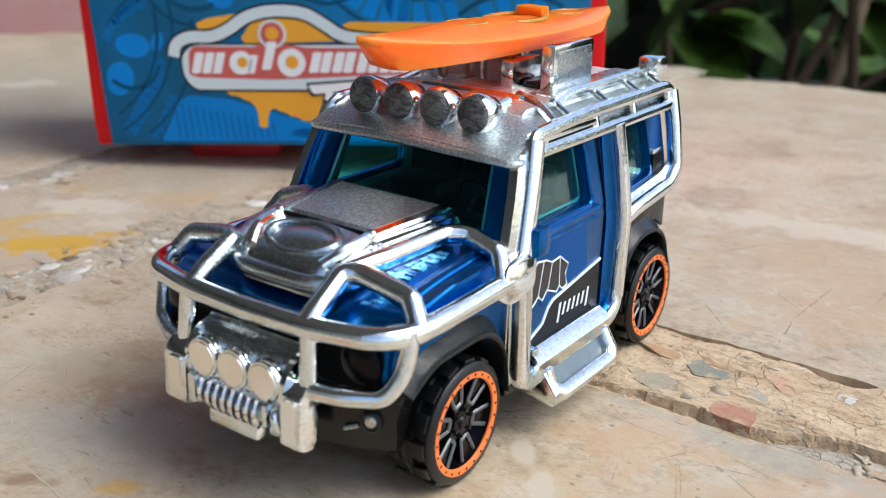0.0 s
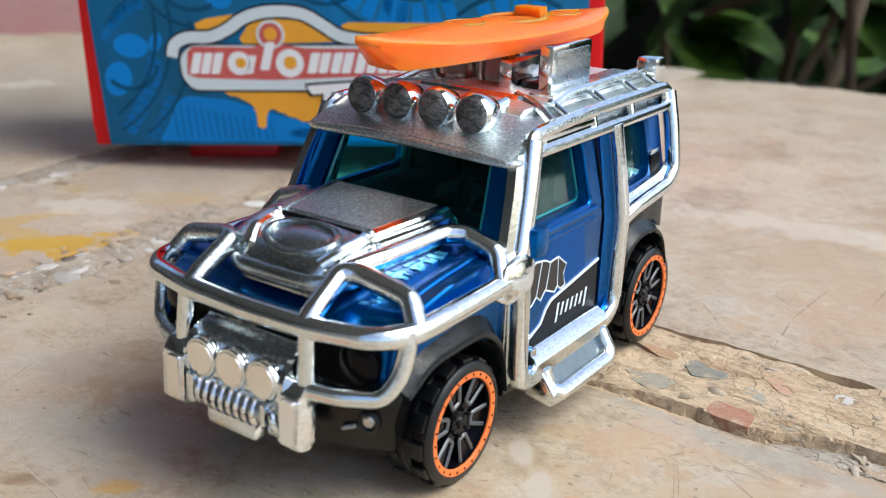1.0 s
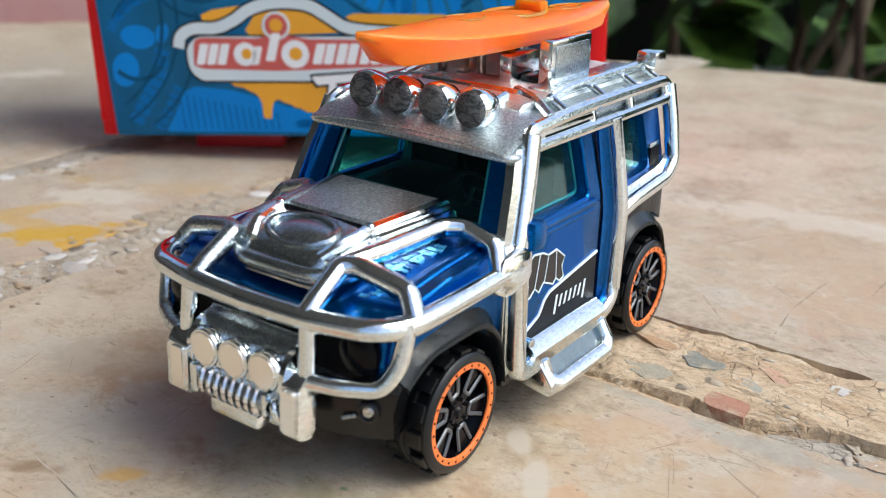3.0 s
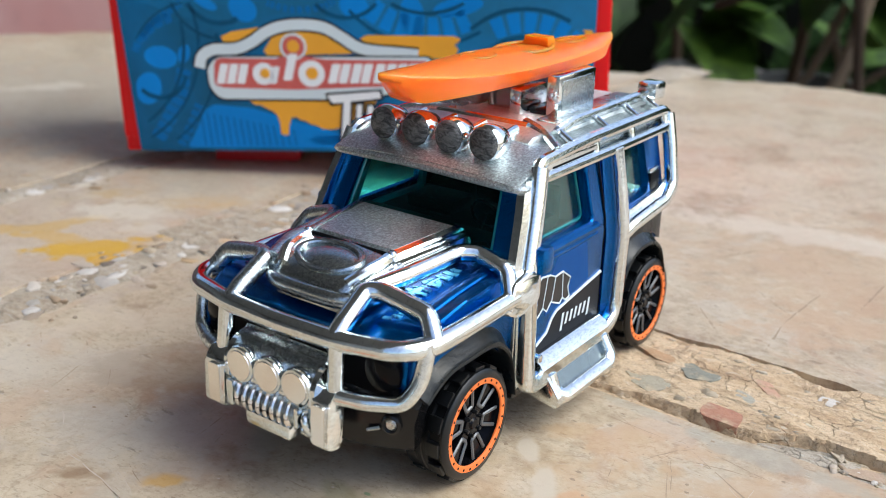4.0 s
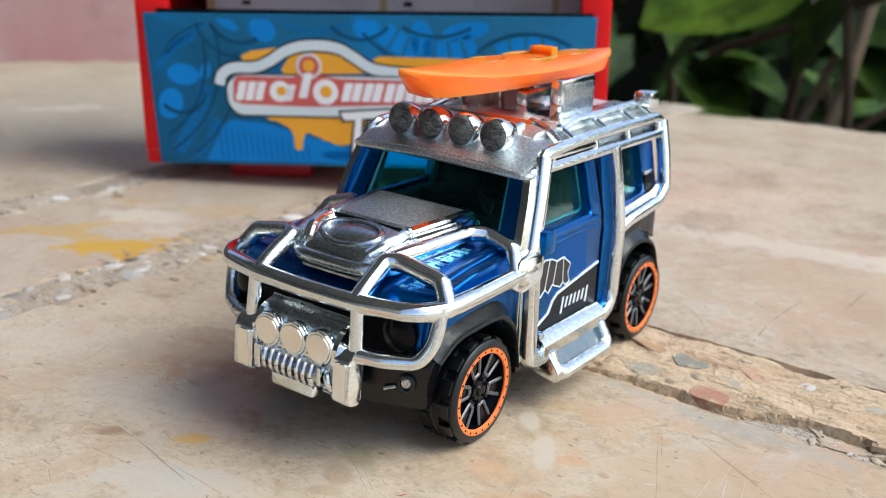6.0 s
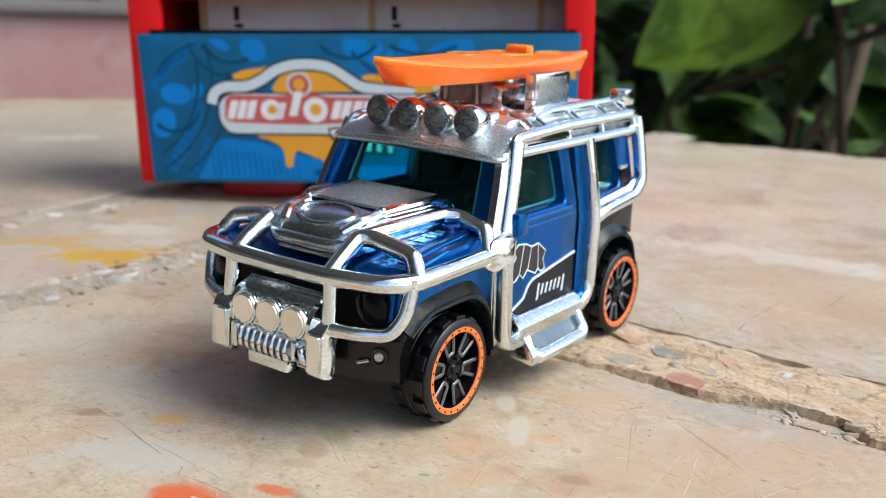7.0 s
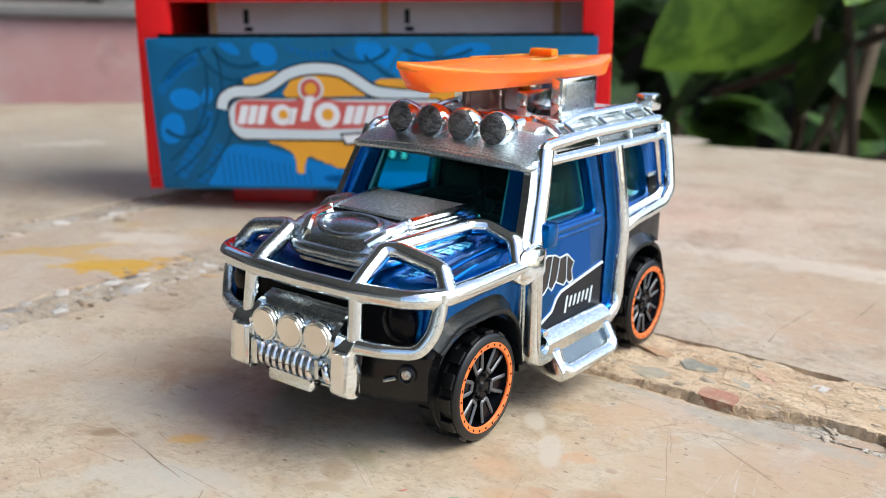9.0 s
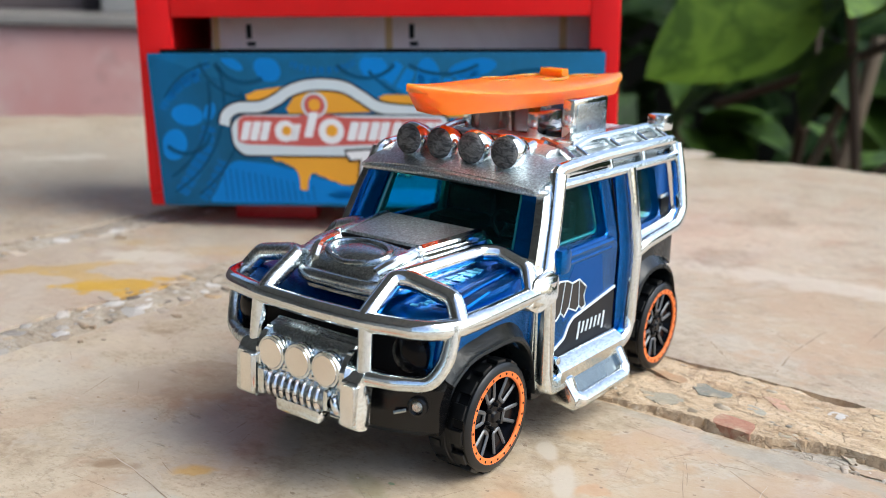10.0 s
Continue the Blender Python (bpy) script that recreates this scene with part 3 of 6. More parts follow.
def chip_mesh(seed, n=7, low=0.72):
    rnd = random.Random(seed)
    bm = bmesh.new()
    ring = []
    for k in range(n):
        a = 2 * math.pi * (k + rnd.uniform(-0.32, 0.32)) / n
        r = rnd.uniform(low, 1.10)
        ring.append((math.cos(a) * r, math.sin(a) * r))
    tilt = rnd.uniform(-0.006, 0.006)
    loft(bm, [[(x, y, -0.10) for x, y in ring], [(x, y, tilt * x - 0.002) for x, y in ring], [(x * 0.94, y * 0.94, tilt * x + 0.006) for x, y in ring]], caps=False)
    bm.verts.ensure_lookup_table()
    bm.faces.new([bm.verts[2 * n + k] for k in range(n)])
    return bm


CHIP_TAN = stone_material("tan_stone_chip", [(0.0, (0.47, 0.38, 0.265)), (0.3, (0.55, 0.46, 0.33)), (0.55, (0.46, 0.38, 0.28)), (0.75, (0.60, 0.52, 0.40)), (0.92, (0.48, 0.35, 0.23)), (1.0, (0.40, 0.36, 0.30))])
CHIP_PALE = stone_material("pale_stone_chip", [(0.0, (0.80, 0.78, 0.75)), (0.3, (0.40, 0.37, 0.33)), (0.5, (0.16, 0.13, 0.10)), (0.7, (0.82, 0.80, 0.77)), (0.85, (0.34, 0.31, 0.28)), (1.0, (0.50, 0.36, 0.22))])
FLAKE = stone_material("flaked_stone", [(0.0, (0.66, 0.62, 0.57)), (0.25, (0.36, 0.25, 0.15)), (0.45, (0.50, 0.42, 0.33)), (0.65, (0.22, 0.16, 0.12)), (0.8, (0.58, 0.42, 0.25)), (1.0, (0.72, 0.69, 0.65))])
flakes = [mesh_of(chip_mesh(60 + k, 9, 0.45), FLAKE, "flake", 25) for k in range(6)]
tan_chips = [mesh_of(chip_mesh(k), CHIP_TAN, "chip", 25) for k in range(8)]
pale_chips = [mesh_of(chip_mesh(20 + k), CHIP_PALE, "chip", 25) for k in range(8)]


def named_stone(name, color, corners, lift=0.012, label="", worn=0.07):
    """A broken stone bedded almost flush in the joint."""
    m = Mat(name.replace(" ", "_")).set(Roughness=0.6)
    n1, n2 = m.noise(3.5, 6, 0.65), m.noise(14, 5, 0.7)
    c = m.mix(m.math("MULTIPLY", m.grey(n1, 0.42, 0.68), 0.6), color, tuple(v * 0.72 for v in color))
    c = m.mix(m.math("MULTIPLY", m.grey(m.noise(2.2, 6, 0.7, 0.5), 0.50, 0.64), 0.7), c, (0.53, 0.42, 0.28))
    m.color(m.mix(m.math("MULTIPLY", m.grey(n2, 0.46, 0.36), 0.5), c, tuple(v * 0.45 for v in color)))
    m.bump(m.mix(0.5, n1, n2), 0.8, 0.4)
    mat = m.m
    cx, cy = sum(p[0] for p in corners) / len(corners), sum(p[1] for p in corners) / len(corners)
    soft = rounded_poly(corners, worn, 3)
    poly = []
    for a, b in zip(soft, soft[1:] + soft[:1]):
        poly += [(p.x - cx, p.y - cy) for p in jag(a, b, 0.05, 0.045, 2.0)]
    bm = prismed(poly, "z", 0.0, -0.2)
    bmesh.ops.bevel(bm, geom=[e for f in bm.faces if f.calc_center_median().z > -0.01 for e in f.edges], offset=0.012, segments=1, affect="EDGES")
    fall = 0.25 + 0.75 * clamp((2.4 - cy) / 1.6) if cx > 0 else 0.0
    for v in bm.verts:
        v.co.z += fall * (fill_high(cx + v.co.x) - fill_high(cx))
    z = max(channel_height(cx + (p[0] - cx) * k, cy + (p[1] - cy) * k) - fall * (fill_high(cx + (p[0] - cx) * k) - fill_high(cx)) for p in corners for k in (0.0, 0.55, 0.85)) - 0.012
    part("stone", mesh_of(bm, mat, "stone", 25), None, pavement, label, (cx, cy, z + lift))


named_stone("salmon stone", (0.52, 0.22, 0.14), [(-6.41, -3.72), (-6.23, -3.50), (-6.01, -3.61), (-6.02, -3.96)], 0.03, "salmon stone chip")
named_stone("brick red stone", (0.42, 0.20, 0.125), [(2.95, 0.96), (3.40, 0.92), (3.46, 0.58), (2.97, 0.64)], 0.014, "brick-red stone chip", 0.015)
named_stone("slate grey stone", (0.25, 0.245, 0.20), [(2.17, 1.80), (2.33, 1.97), (2.52, 1.78), (2.80, 1.82), (2.75, 1.60), (2.44, 1.47)], 0.006, "slate-grey stone chip")
named_stone("pale grey stone", (0.40, 0.355, 0.265), [(1.64, 1.25), (2.13, 1.34), (2.41, 1.15), (2.20, 0.82), (1.87, 1.01)], 0.008, "pale grey stone chip")
named_stone("ochre stone", (0.46, 0.29, 0.16), [(1.35, 2.02), (1.57, 2.06), (2.07, 1.98), (2.17, 1.68), (1.84, 1.79)], 0.008, "ochre stone chip")
named_stone("pink stone", (0.56, 0.33, 0.22), [(3.09, 2.03), (3.36, 2.07), (3.61, 1.76), (3.53, 1.58)], 0.006, "pink stone chip")
named_stone("white stone", (0.60, 0.56, 0.51), [(3.98, 2.17), (4.26, 2.14), (4.20, 1.90), (3.97, 1.97)], 0.01, "white stone chip")
named_stone("dull green stone", (0.38, 0.35, 0.28), [(3.05, 1.60), (3.35, 1.50), (3.48, 1.24), (3.16, 1.30)], 0.004, "dull green stone chip")
named_stone("broken edge stone", (0.46, 0.33, 0.23), [(4.66, 0.58), (4.86, 0.74), (5.16, 0.78), (5.28, 0.64), (4.98, 0.55)], 0.03, "broken stone at the joint's edge")

named_stone("grey green stone", (0.40, 0.38, 0.30), [(4.70, 2.05), (5.02, 2.08), (5.20, 1.93), (4.88, 1.86)], 0.004, "grey-green stone chip")
rnd = random.Random(4)
taken = [(3.2, 0.76, 0.35), (2.48, 1.74, 0.40), (2.05, 1.11, 0.42), (1.8, 1.91, 0.45), (3.40, 1.86, 0.34), (4.1, 1.9, 0.2), (3.26, 1.41, 0.28)]
for k in range(2600):
    x, y, r = rnd.uniform(0.9, 7.5), rnd.uniform(0.80, 2.60), rnd.choice((0.05, 0.06, 0.08, 0.10, 0.13))
    if any((x - a) ** 2 + (y - b) ** 2 < (r + c) ** 2 * 0.9 for a, b, c in taken) or len(taken) > 75:
        continue
    taken.append((x, y, r))
    m = Matrix.Translation(Vector((x, y, channel_height(x, y) + rnd.uniform(-0.014, -0.002))) * U) @ Euler((rnd.uniform(-0.04, 0.04), rnd.uniform(-0.04, 0.04), rnd.uniform(-0.5, 0.5))).to_matrix().to_4x4() @ Matrix.Diagonal((r * rnd.uniform(1.1, 1.9), r * 0.85, rnd.uniform(0.6, 1.2), 1))
    part("stone", tan_chips[k % 8], None, pavement, "", m)
for k in range(20):
    x, y, r = rnd.uniform(4.55, 5.75), rnd.uniform(0.50, 0.84), rnd.choice((0.02, 0.03, 0.04, 0.06))
    m = Matrix.Translation(Vector((x, y, max(0.0, channel_height(x, y)) + rnd.uniform(0.0, 0.012))) * U) @ Euler((rnd.uniform(-0.3, 0.3), rnd.uniform(-0.3, 0.3), rnd.uniform(0, 6.28))).to_matrix().to_4x4() @ Matrix.Diagonal((r * rnd.uniform(1.3, 2.4), r, rnd.uniform(0.25, 0.5), 1))
    part("stone", (tan_chips if k % 3 else flakes)[k % 6], None, pavement, "", m)
taken = []
for k in range(1200):
    x, y, r = rnd.uniform(-6.75, -5.95), rnd.uniform(-6.5, 9.0), rnd.choice((0.04, 0.06, 0.09, 0.13, 0.18))
    if any((x - a) ** 2 + (y - b) ** 2 < (r + c) ** 2 * 0.8 for a, b, c in taken) or len(taken) > 130:
        continue
    taken.append((x, y, r))
    m = Matrix.Translation(Vector((x, y, rnd.uniform(-0.012, 0.0))) * U) @ Euler((rnd.uniform(-0.03, 0.03), rnd.uniform(-0.03, 0.03), rnd.uniform(0, 6.28))).to_matrix().to_4x4() @ Matrix.Diagonal((r * rnd.uniform(0.9, 2.0), r, rnd.uniform(0.35, 0.8), 1))
    part("stone", (pale_chips if rnd.random() < 0.85 else tan_chips)[k % 8], None, pavement, "", m)
    if len(taken) % 2:
        m2 = Matrix.Translation(Vector((-4.55 + rnd.uniform(-0.15, 0.15), 0.0, 0.0)) * U) @ m
        part("stone", (pale_chips if rnd.random() < 0.85 else tan_chips)[(k + 3) % 8], None, pavement, "", m2)

for k in range(110):
    x = rnd.choice((-5.75, -6.95, -10.45, -11.5)) + rnd.gauss(0, 0.22)
    y, r = rnd.uniform(-3.0, 7.5), rnd.choice((0.04, 0.06, 0.08, 0.12))
    m = Matrix.Translation(Vector((x, y, 0.002 + rnd.uniform(0.0, 0.01))) * U) @ Euler((0, 0, rnd.uniform(0, 6.28))).to_matrix().to_4x4() @ Matrix.Diagonal((r * rnd.uniform(1.0, 2.2), r, rnd.uniform(0.3, 0.6), 1))
    part("stone", flakes[k % 6], None, pavement, "", m)
for k in range(46):
    x, y, r = rnd.uniform(-6.2, -1.4), rnd.uniform(0.5, 2.8), rnd.choice((0.05, 0.08, 0.11, 0.15))
    m = Matrix.Translation(Vector((x, y, max(0.0, channel_height(x, y)) + rnd.uniform(0.0, 0.008))) * U) @ Euler((0, 0, rnd.uniform(0, 6.28))).to_matrix().to_4x4() @ Matrix.Diagonal((r * rnd.uniform(1.0, 2.2), r, rnd.uniform(0.3, 0.6), 1))
    part("stone", flakes[k % 6], None, pavement, "", m)

PLASTER = plain("ledge_plaster", (0.34, 0.29, 0.24), 0.85, grain=0.4, vary=0.3, bump=0.5)
part("ledge_wall", prismed([(-57, -58), (58, -58), (58, 28), (12, 24.5), (-0.1, 20.6), (-6, 18.6), (-15, 15.5), (-24, 12.4), (-26.5, 9.0), (-33, -3)], "z", -2.9, -60.5, 0.3), PLASTER, pavement, "rendered masonry under the slabs")

# scratches and gouges worn into the slabs
SCRATCH = plain("scratch_dirt", (0.32, 0.24, 0.17), 0.8, vary=0.3)
SCRATCH_PALE = plain("scratch_pale", (0.53, 0.455, 0.38), 0.7, vary=0.2)


def scratch(bm, a, b, w, rnd):
    a, b = Vector(a), Vector(b)
    k = max(3, int((b - a).length / 0.07))
    side = Vector((-(b - a).y, (b - a).x)).normalized()
    L, R = [], []
    bend, ph = rnd.uniform(-0.015, 0.015), rnd.uniform(0, 50)
    for i in range(k + 1):
        t = i / k
        p = a.lerp(b, t) + side * (bend * math.sin(math.pi * t) + 0.012 * noise.noise((t * 6, ph, 0)))
        h = w * 0.5 * min(1.0, 4 * t, 4 * (1 - t)) * (0.45 + 0.9 * abs(noise.noise((t * 9, ph, 3))))
        L.append(bm.verts.new((*(p + side * h), 0.0022)))
        R.append(bm.verts.new((*(p - side * h), 0.0022)))
    for i in range(k):
        if rnd.random() > 0.14:
            bm.faces.new((L[i], L[i + 1], R[i + 1], R[i]))


dark_lines, pale_lines = bmesh.new(), bmesh.new()
rnd = random.Random(31)
for a, b, w in (((3.25, 0.05), (4.15, -0.14), 0.022), ((3.84, -0.52), (4.55, -0.95), 0.02), ((3.05, -0.39), (3.35, -1.05), 0.014), ((4.55, -0.17), (5.2, -0.2), 0.022), ((2.8, -0.59), (3.24, 0.02), 0.012), ((-3.79, -3.75), (-4.06, -3.04), 0.016), ((-1.64, -4.25), (-1.2, -4.43), 0.016), ((-3.69, -2.41), (-2.86, -2.18), 0.014), ((-1.51, -3.38), (-1.61, -2.86), 0.014), ((1.95, 0.05), (2.8, -0.03), 0.016), ((2.97, -0.37), (4.12, -0.13), 0.02), ((3.16, -0.07), (4.87, -1.17), 0.022), ((3.01, -0.35), (3.78, -2.09), 0.012), ((2.59, -2.73), (3.51, -2.97), 0.02), ((3.34, -2.26), (3.51, -2.97), 0.018), ((2.79, -0.69), (3.2, 0.10), 0.012), ((-2.2, -5.14), (-0.94, -5.07), 0.016), ((-1.78, -4.59), (-0.22, -4.95), 0.022), ((-0.13, -4.82), (0.09, -5.14), 0.022), ((-1.85, -5.62), (-1.47, -5.85), 0.014), ((0.10, -5.07), (0.90, -5.03), 0.024), ((-0.95, -4.77), (0.85, -4.89), 0.012), ((0.53, -3.34), (1.31, -3.9), 0.010), ((0.60, -3.30), (1.38, -3.86), 0.008), ((-0.09, -3.4), (0.38, -3.38), 0.012), ((2.29, -2.46), (2.65, -3.57), 0.009), ((1.34, -3.05), (1.51, -2.62), 0.014)):
    scratch(dark_lines, a, b, w, rnd)
for a, b, w in (((4.15, -1.31), (4.04, -0.34), 0.014), ((-2.46, -4.51), (-1.4, -4.66), 0.022), ((4.5, -1.6), (4.3, -0.8), 0.012), ((-3.2, -4.0), (-2.9, -4.2), 0.03), ((4.12, -0.92), (4.47, -2.27), 0.026), ((3.97, -0.70), (4.11, -2.51), 0.014), ((5.41, -0.29), (4.51, -2.24), 0.016), ((5.5, -0.35), (4.95, -1.87), 0.02), ((-1.70, -4.60), (-0.10, -5.05), 0.03), ((-0.94, -5.07), (-0.02, -5.14), 0.02), ((-2.88, -4.58), (-2.56, -4.52), 0.03), ((-1.52, -6.3), (-1.26, -6.09), 0.03), ((3.43, -1.69), (3.57, -1.62), 0.05)):
    scratch(pale_lines, a, b, w, rnd)
for k in range(200):
    x, y, a, l = rnd.uniform(-5.5, 8.0), rnd.uniform(-7.0, 0.2), rnd.gauss(-0.25, 0.9), 0.7 * rnd.uniform(0.1, 0.95) ** 2
    scratch(dark_lines if rnd.random() < 0.7 else pale_lines, (x, y), (x + l * math.cos(a), min(0.35, y + l * math.sin(a))), rnd.uniform(0.006, 0.012), rnd)
for line in ([(2.94, 2.98), (2.83, 4.04), (2.93, 5.65)], [(3.6, 5.31), (3.63, 6.96)], [(0.95, 5.99), (1.53, 7.04), (1.9, 7.3)], [(5.2, 4.0), (5.6, 5.4), (5.5, 7.2)]):
    for a, b in zip(line, line[1:]):
        scratch(dark_lines, a, b, 0.035, rnd)
for k in range(60):
    x, y, a, l = rnd.uniform(-5.0, 14.0), rnd.uniform(3.0, 16.0), rnd.gauss(0.1, 0.4), rnd.uniform(0.2, 1.6)
    scratch(dark_lines if rnd.random() < 0.6 else pale_lines, (x, y), (x + l * math.cos(a), y + l * math.sin(a)), rnd.uniform(0.012, 0.03), rnd)
for k in range(420):
    x, y, r = rnd.uniform(-5.5, 8.0), rnd.uniform(-7.0, 0.3), 0.008 + 0.03 * rnd.random() ** 4
    a0 = rnd.uniform(0, 6.28)
    vs = [(x + r * rnd.uniform(0.6, 1.5) * math.cos(a0 + a), y + r * rnd.uniform(0.5, 1.0) * math.sin(a0 + a), 0.0024) for a in (0.0, 1.2, 2.5, 3.8, 5.1)]
    target = dark_lines if rnd.random() < 0.75 else pale_lines
    target.faces.new([target.verts.new(v) for v in vs])
for bmx, mat, label in ((dark_lines, SCRATCH, "fine dark scratches in the stone"), (pale_lines, SCRATCH_PALE, "fine pale scratches in the stone")):
    tagged(part("scratches", bmx, mat, pavement, label), kind="stuff")

# ---- the yard behind ----
SOIL = plain("yard_soil", (0.07, 0.055, 0.04), 0.9, grain=0.2, vary=0.5, bump=0.5)
def faded_paint():
    m = Mat("faded_pink_paint").set(Roughness=0.75, Specular_IOR_Level=0.2)
    c = m.mix(m.grey(m.noise(0.035, 4, 0.55, 0.5), 0.36, 0.64), (0.47, 0.22, 0.20), (0.50, 0.34, 0.315))
    c = m.mix(m.math("MULTIPLY", m.grey(m.noise(0.12, 5, 0.6), 0.52, 0.66), 0.6), c, (0.53, 0.42, 0.37))
    c = m.mix(m.math("MULTIPLY", m.grey(m.noise(0.3, 5, 0.65), 0.54, 0.70), 0.5), c, (0.28, 0.17, 0.17))
    m.color(c)
    m.bump(m.noise(0.5, 5), 0.3, 1.0)
    return m.m


PINK = faded_paint()
PLINTH = plain("grey_cement", (0.23, 0.21, 0.19), 0.85, grain=0.3, vary=0.3, bump=0.4)
BOARD = plain("brown_wall_boards", (0.115, 0.09, 0.09), 0.8, grain=0.3, vary=0.4, bump=0.4)
PLINTH_PALE = plain("pale_cement", (0.33, 0.32, 0.30), 0.85, grain=0.3, vary=0.25, bump=0.4)
GAP_SHADE = plain("gap_shade_brown", (0.03, 0.022, 0.024), 0.8, grain=0.3, vary=0.4)
CEIL = plain("unseen_ceiling_grey", (0.58, 0.60, 0.61), 0.8, grain=0.05, vary=0.15, bump=0.2)

bm = bmesh.new()
bmesh.ops.create_grid(bm, x_segments=8, y_segments=8, size=60000)
bmesh.ops.translate(bm, verts=bm.verts[:], vec=(0, 0, -60))
ground = tagged(part("ground", bm, SOIL), "dark bare soil of the yard", "ground", kind="structure")
# the pink house wall runs across behind the slab
WALL = Matrix.Translation(Vector((-49.0, 94.0, 0)) * U) @ Matrix.Rotation(radians(50), 4, "Z")
wall_pink = thing("wall_pink", "faded pink painted wall with a cement ledge", "wall", kind="structure", m=WALL)
part("wall_base", boxed((-260, 0, -60), (0, 30, -0.6), 0.8), PINK, wall_pink)
part("ledge", boxed((-260, -1.0, -0.6), (0, 30, 0.45), 0.2), PLINTH, wall_pink, "grey cement ledge")
part("wall_upper", boxed((-260, 10.0, 0.45), (0, 34, 52), 0.5), BOARD, wall_pink, "dim brown upper wall")
part("wall_post", boxed((-52.2, 6.0, 0.45), (-44.0, 12.0, 51), 0.4), PLINTH_PALE, wall_pink, "pale cement post")
# near-black strip stands in for the shaded gap beside the post
part("wall_gap", boxed((-54.0, 8.5, 0.45), (-52.4, 12.0, 51), 0.2), GAP_SHADE, wall_pink)
# unseen roof placed over the ledge to cut overhead sky, open towards the daylight
bm = boxed((-340, -330, 230), (40, 180, 245), 1.0)
ceiling = tagged(part("ceiling", bm, CEIL), "grey ceiling out of view that shades the ledge", "ceiling", kind="structure")

# unseen walls added to block sky on the side away from the daylight
BLOCKER_GREY = plain("blocker_wall_grey", (0.30, 0.31, 0.315), 0.8, grain=0.05, vary=0.2, bump=0.2)
tagged(part("wall_house", boxed((-345, -345, -60), (-330, 40, 245), 1.0), BLOCKER_GREY), "plain unseen wall added to block sky", "wall", kind="structure")

tagged(part("wall_back", boxed((-330, -345, -60), (60, -330, 245), 1.0), BLOCKER_GREY), "plain unseen wall added to block sky", "wall", kind="structure")

# ---- plants past the ledge ----
def leaf_material(name, dark, light):
    m = Mat(name).set(Roughness=0.55, Specular_IOR_Level=0.2)
    n1 = m.noise(0.25, 5)
    c = m.mix(m.random(), dark, light)
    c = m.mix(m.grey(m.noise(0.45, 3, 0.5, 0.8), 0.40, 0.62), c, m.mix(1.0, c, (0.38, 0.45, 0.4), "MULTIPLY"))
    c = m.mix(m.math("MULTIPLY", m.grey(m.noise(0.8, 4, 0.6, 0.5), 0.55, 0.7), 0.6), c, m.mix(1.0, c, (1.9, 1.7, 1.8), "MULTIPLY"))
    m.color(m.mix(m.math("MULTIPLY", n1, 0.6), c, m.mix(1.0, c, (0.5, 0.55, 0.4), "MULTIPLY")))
    m.set(Transmission_Weight=0.0, Subsurface_Weight=0.0)
    m.bump(m.noise(0.9, 4), 0.3, 1.0)
    return m.m


# the two darker greens have the garden's shade mixed into their colour
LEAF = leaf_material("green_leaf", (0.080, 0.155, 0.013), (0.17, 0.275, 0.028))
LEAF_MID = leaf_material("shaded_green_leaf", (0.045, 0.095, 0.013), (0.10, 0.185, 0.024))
LEAF_SHADE = leaf_material("shade_dark_leaf", (0.024, 0.052, 0.014), (0.055, 0.11, 0.026))
STEM = plain("brown_stem", (0.075, 0.048, 0.028), 0.8, grain=0.5, vary=0.4, bump=0.5)
POT = plain("grey_pot_clay", (0.20, 0.20, 0.19), 0.8, grain=0.4, vary=0.3, bump=0.5)


def leaf_blade(bm, m, length, width, droop=0.25, n=8):
    """A pointed blade with a folded midrib, drawn along +x."""
    rows = []
    for k in range(n + 1):
        t = k / n
        w = width * 0.5 * (math.sin(math.pi * min(1.0, t ** 0.75)) ** 0.8) + 0.02
        z = -droop * length * t * t
        rows.append([bm.verts.new(m @ Vector((length * t, s * w, z + abs(s) * w * 0.28))) for s in (-1, -0.5, 0, 0.5, 1)])
    for a, b in zip(rows, rows[1:]):
        for i in range(4):
            bm.faces.new((a[i], a[i + 1], b[i + 1], b[i]))


def plant(at, leaves, seed, label, height):
    rnd = random.Random(seed)
    p = thing("leafy_plant", label, "plant", at)
    bm = tubed(smooth_path([(0, 0, -60 - at[2]), (rnd.uniform(-2, 2), rnd.uniform(-2, 2), -20), (0, 0, 0), (rnd.uniform(-3, 3), 2, height)], 5), [0.5 - 0.015 * k for k in range(16)], n=8)
    part("stem", bm, STEM, p)
    for k in range(leaves):
        a, z = rnd.uniform(0, 6.28), rnd.uniform(-12, height)
        L = rnd.uniform(6, 11)
        bm = bmesh.new()
        m = Matrix.Translation((0, 0, z)) @ Matrix.Rotation(a, 4, "Z") @ Matrix.Rotation(rnd.uniform(-0.6, 0.5), 4, "Y") @ Matrix.Translation((rnd.uniform(1, 5), 0, 0))
        leaf_blade(bm, m, L, L * rnd.uniform(0.42, 0.6), rnd.uniform(0.1, 0.5))
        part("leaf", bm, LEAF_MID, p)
    return p


plant((-13, 56, 0), 16, 3, "leafy garden plant coloured dark for shade", 14)
plant((-26, 66, 0), 16, 5, "leafy garden plant coloured dark for shade", 12)
plant((-2, 52, 0), 16, 8, "leafy garden plant coloured dark for shade", 14)
bright = thing("broad_leaf_plant", "garden plant with broad bright green leaves", "plant", (-7.0, 38.5, 4.0))
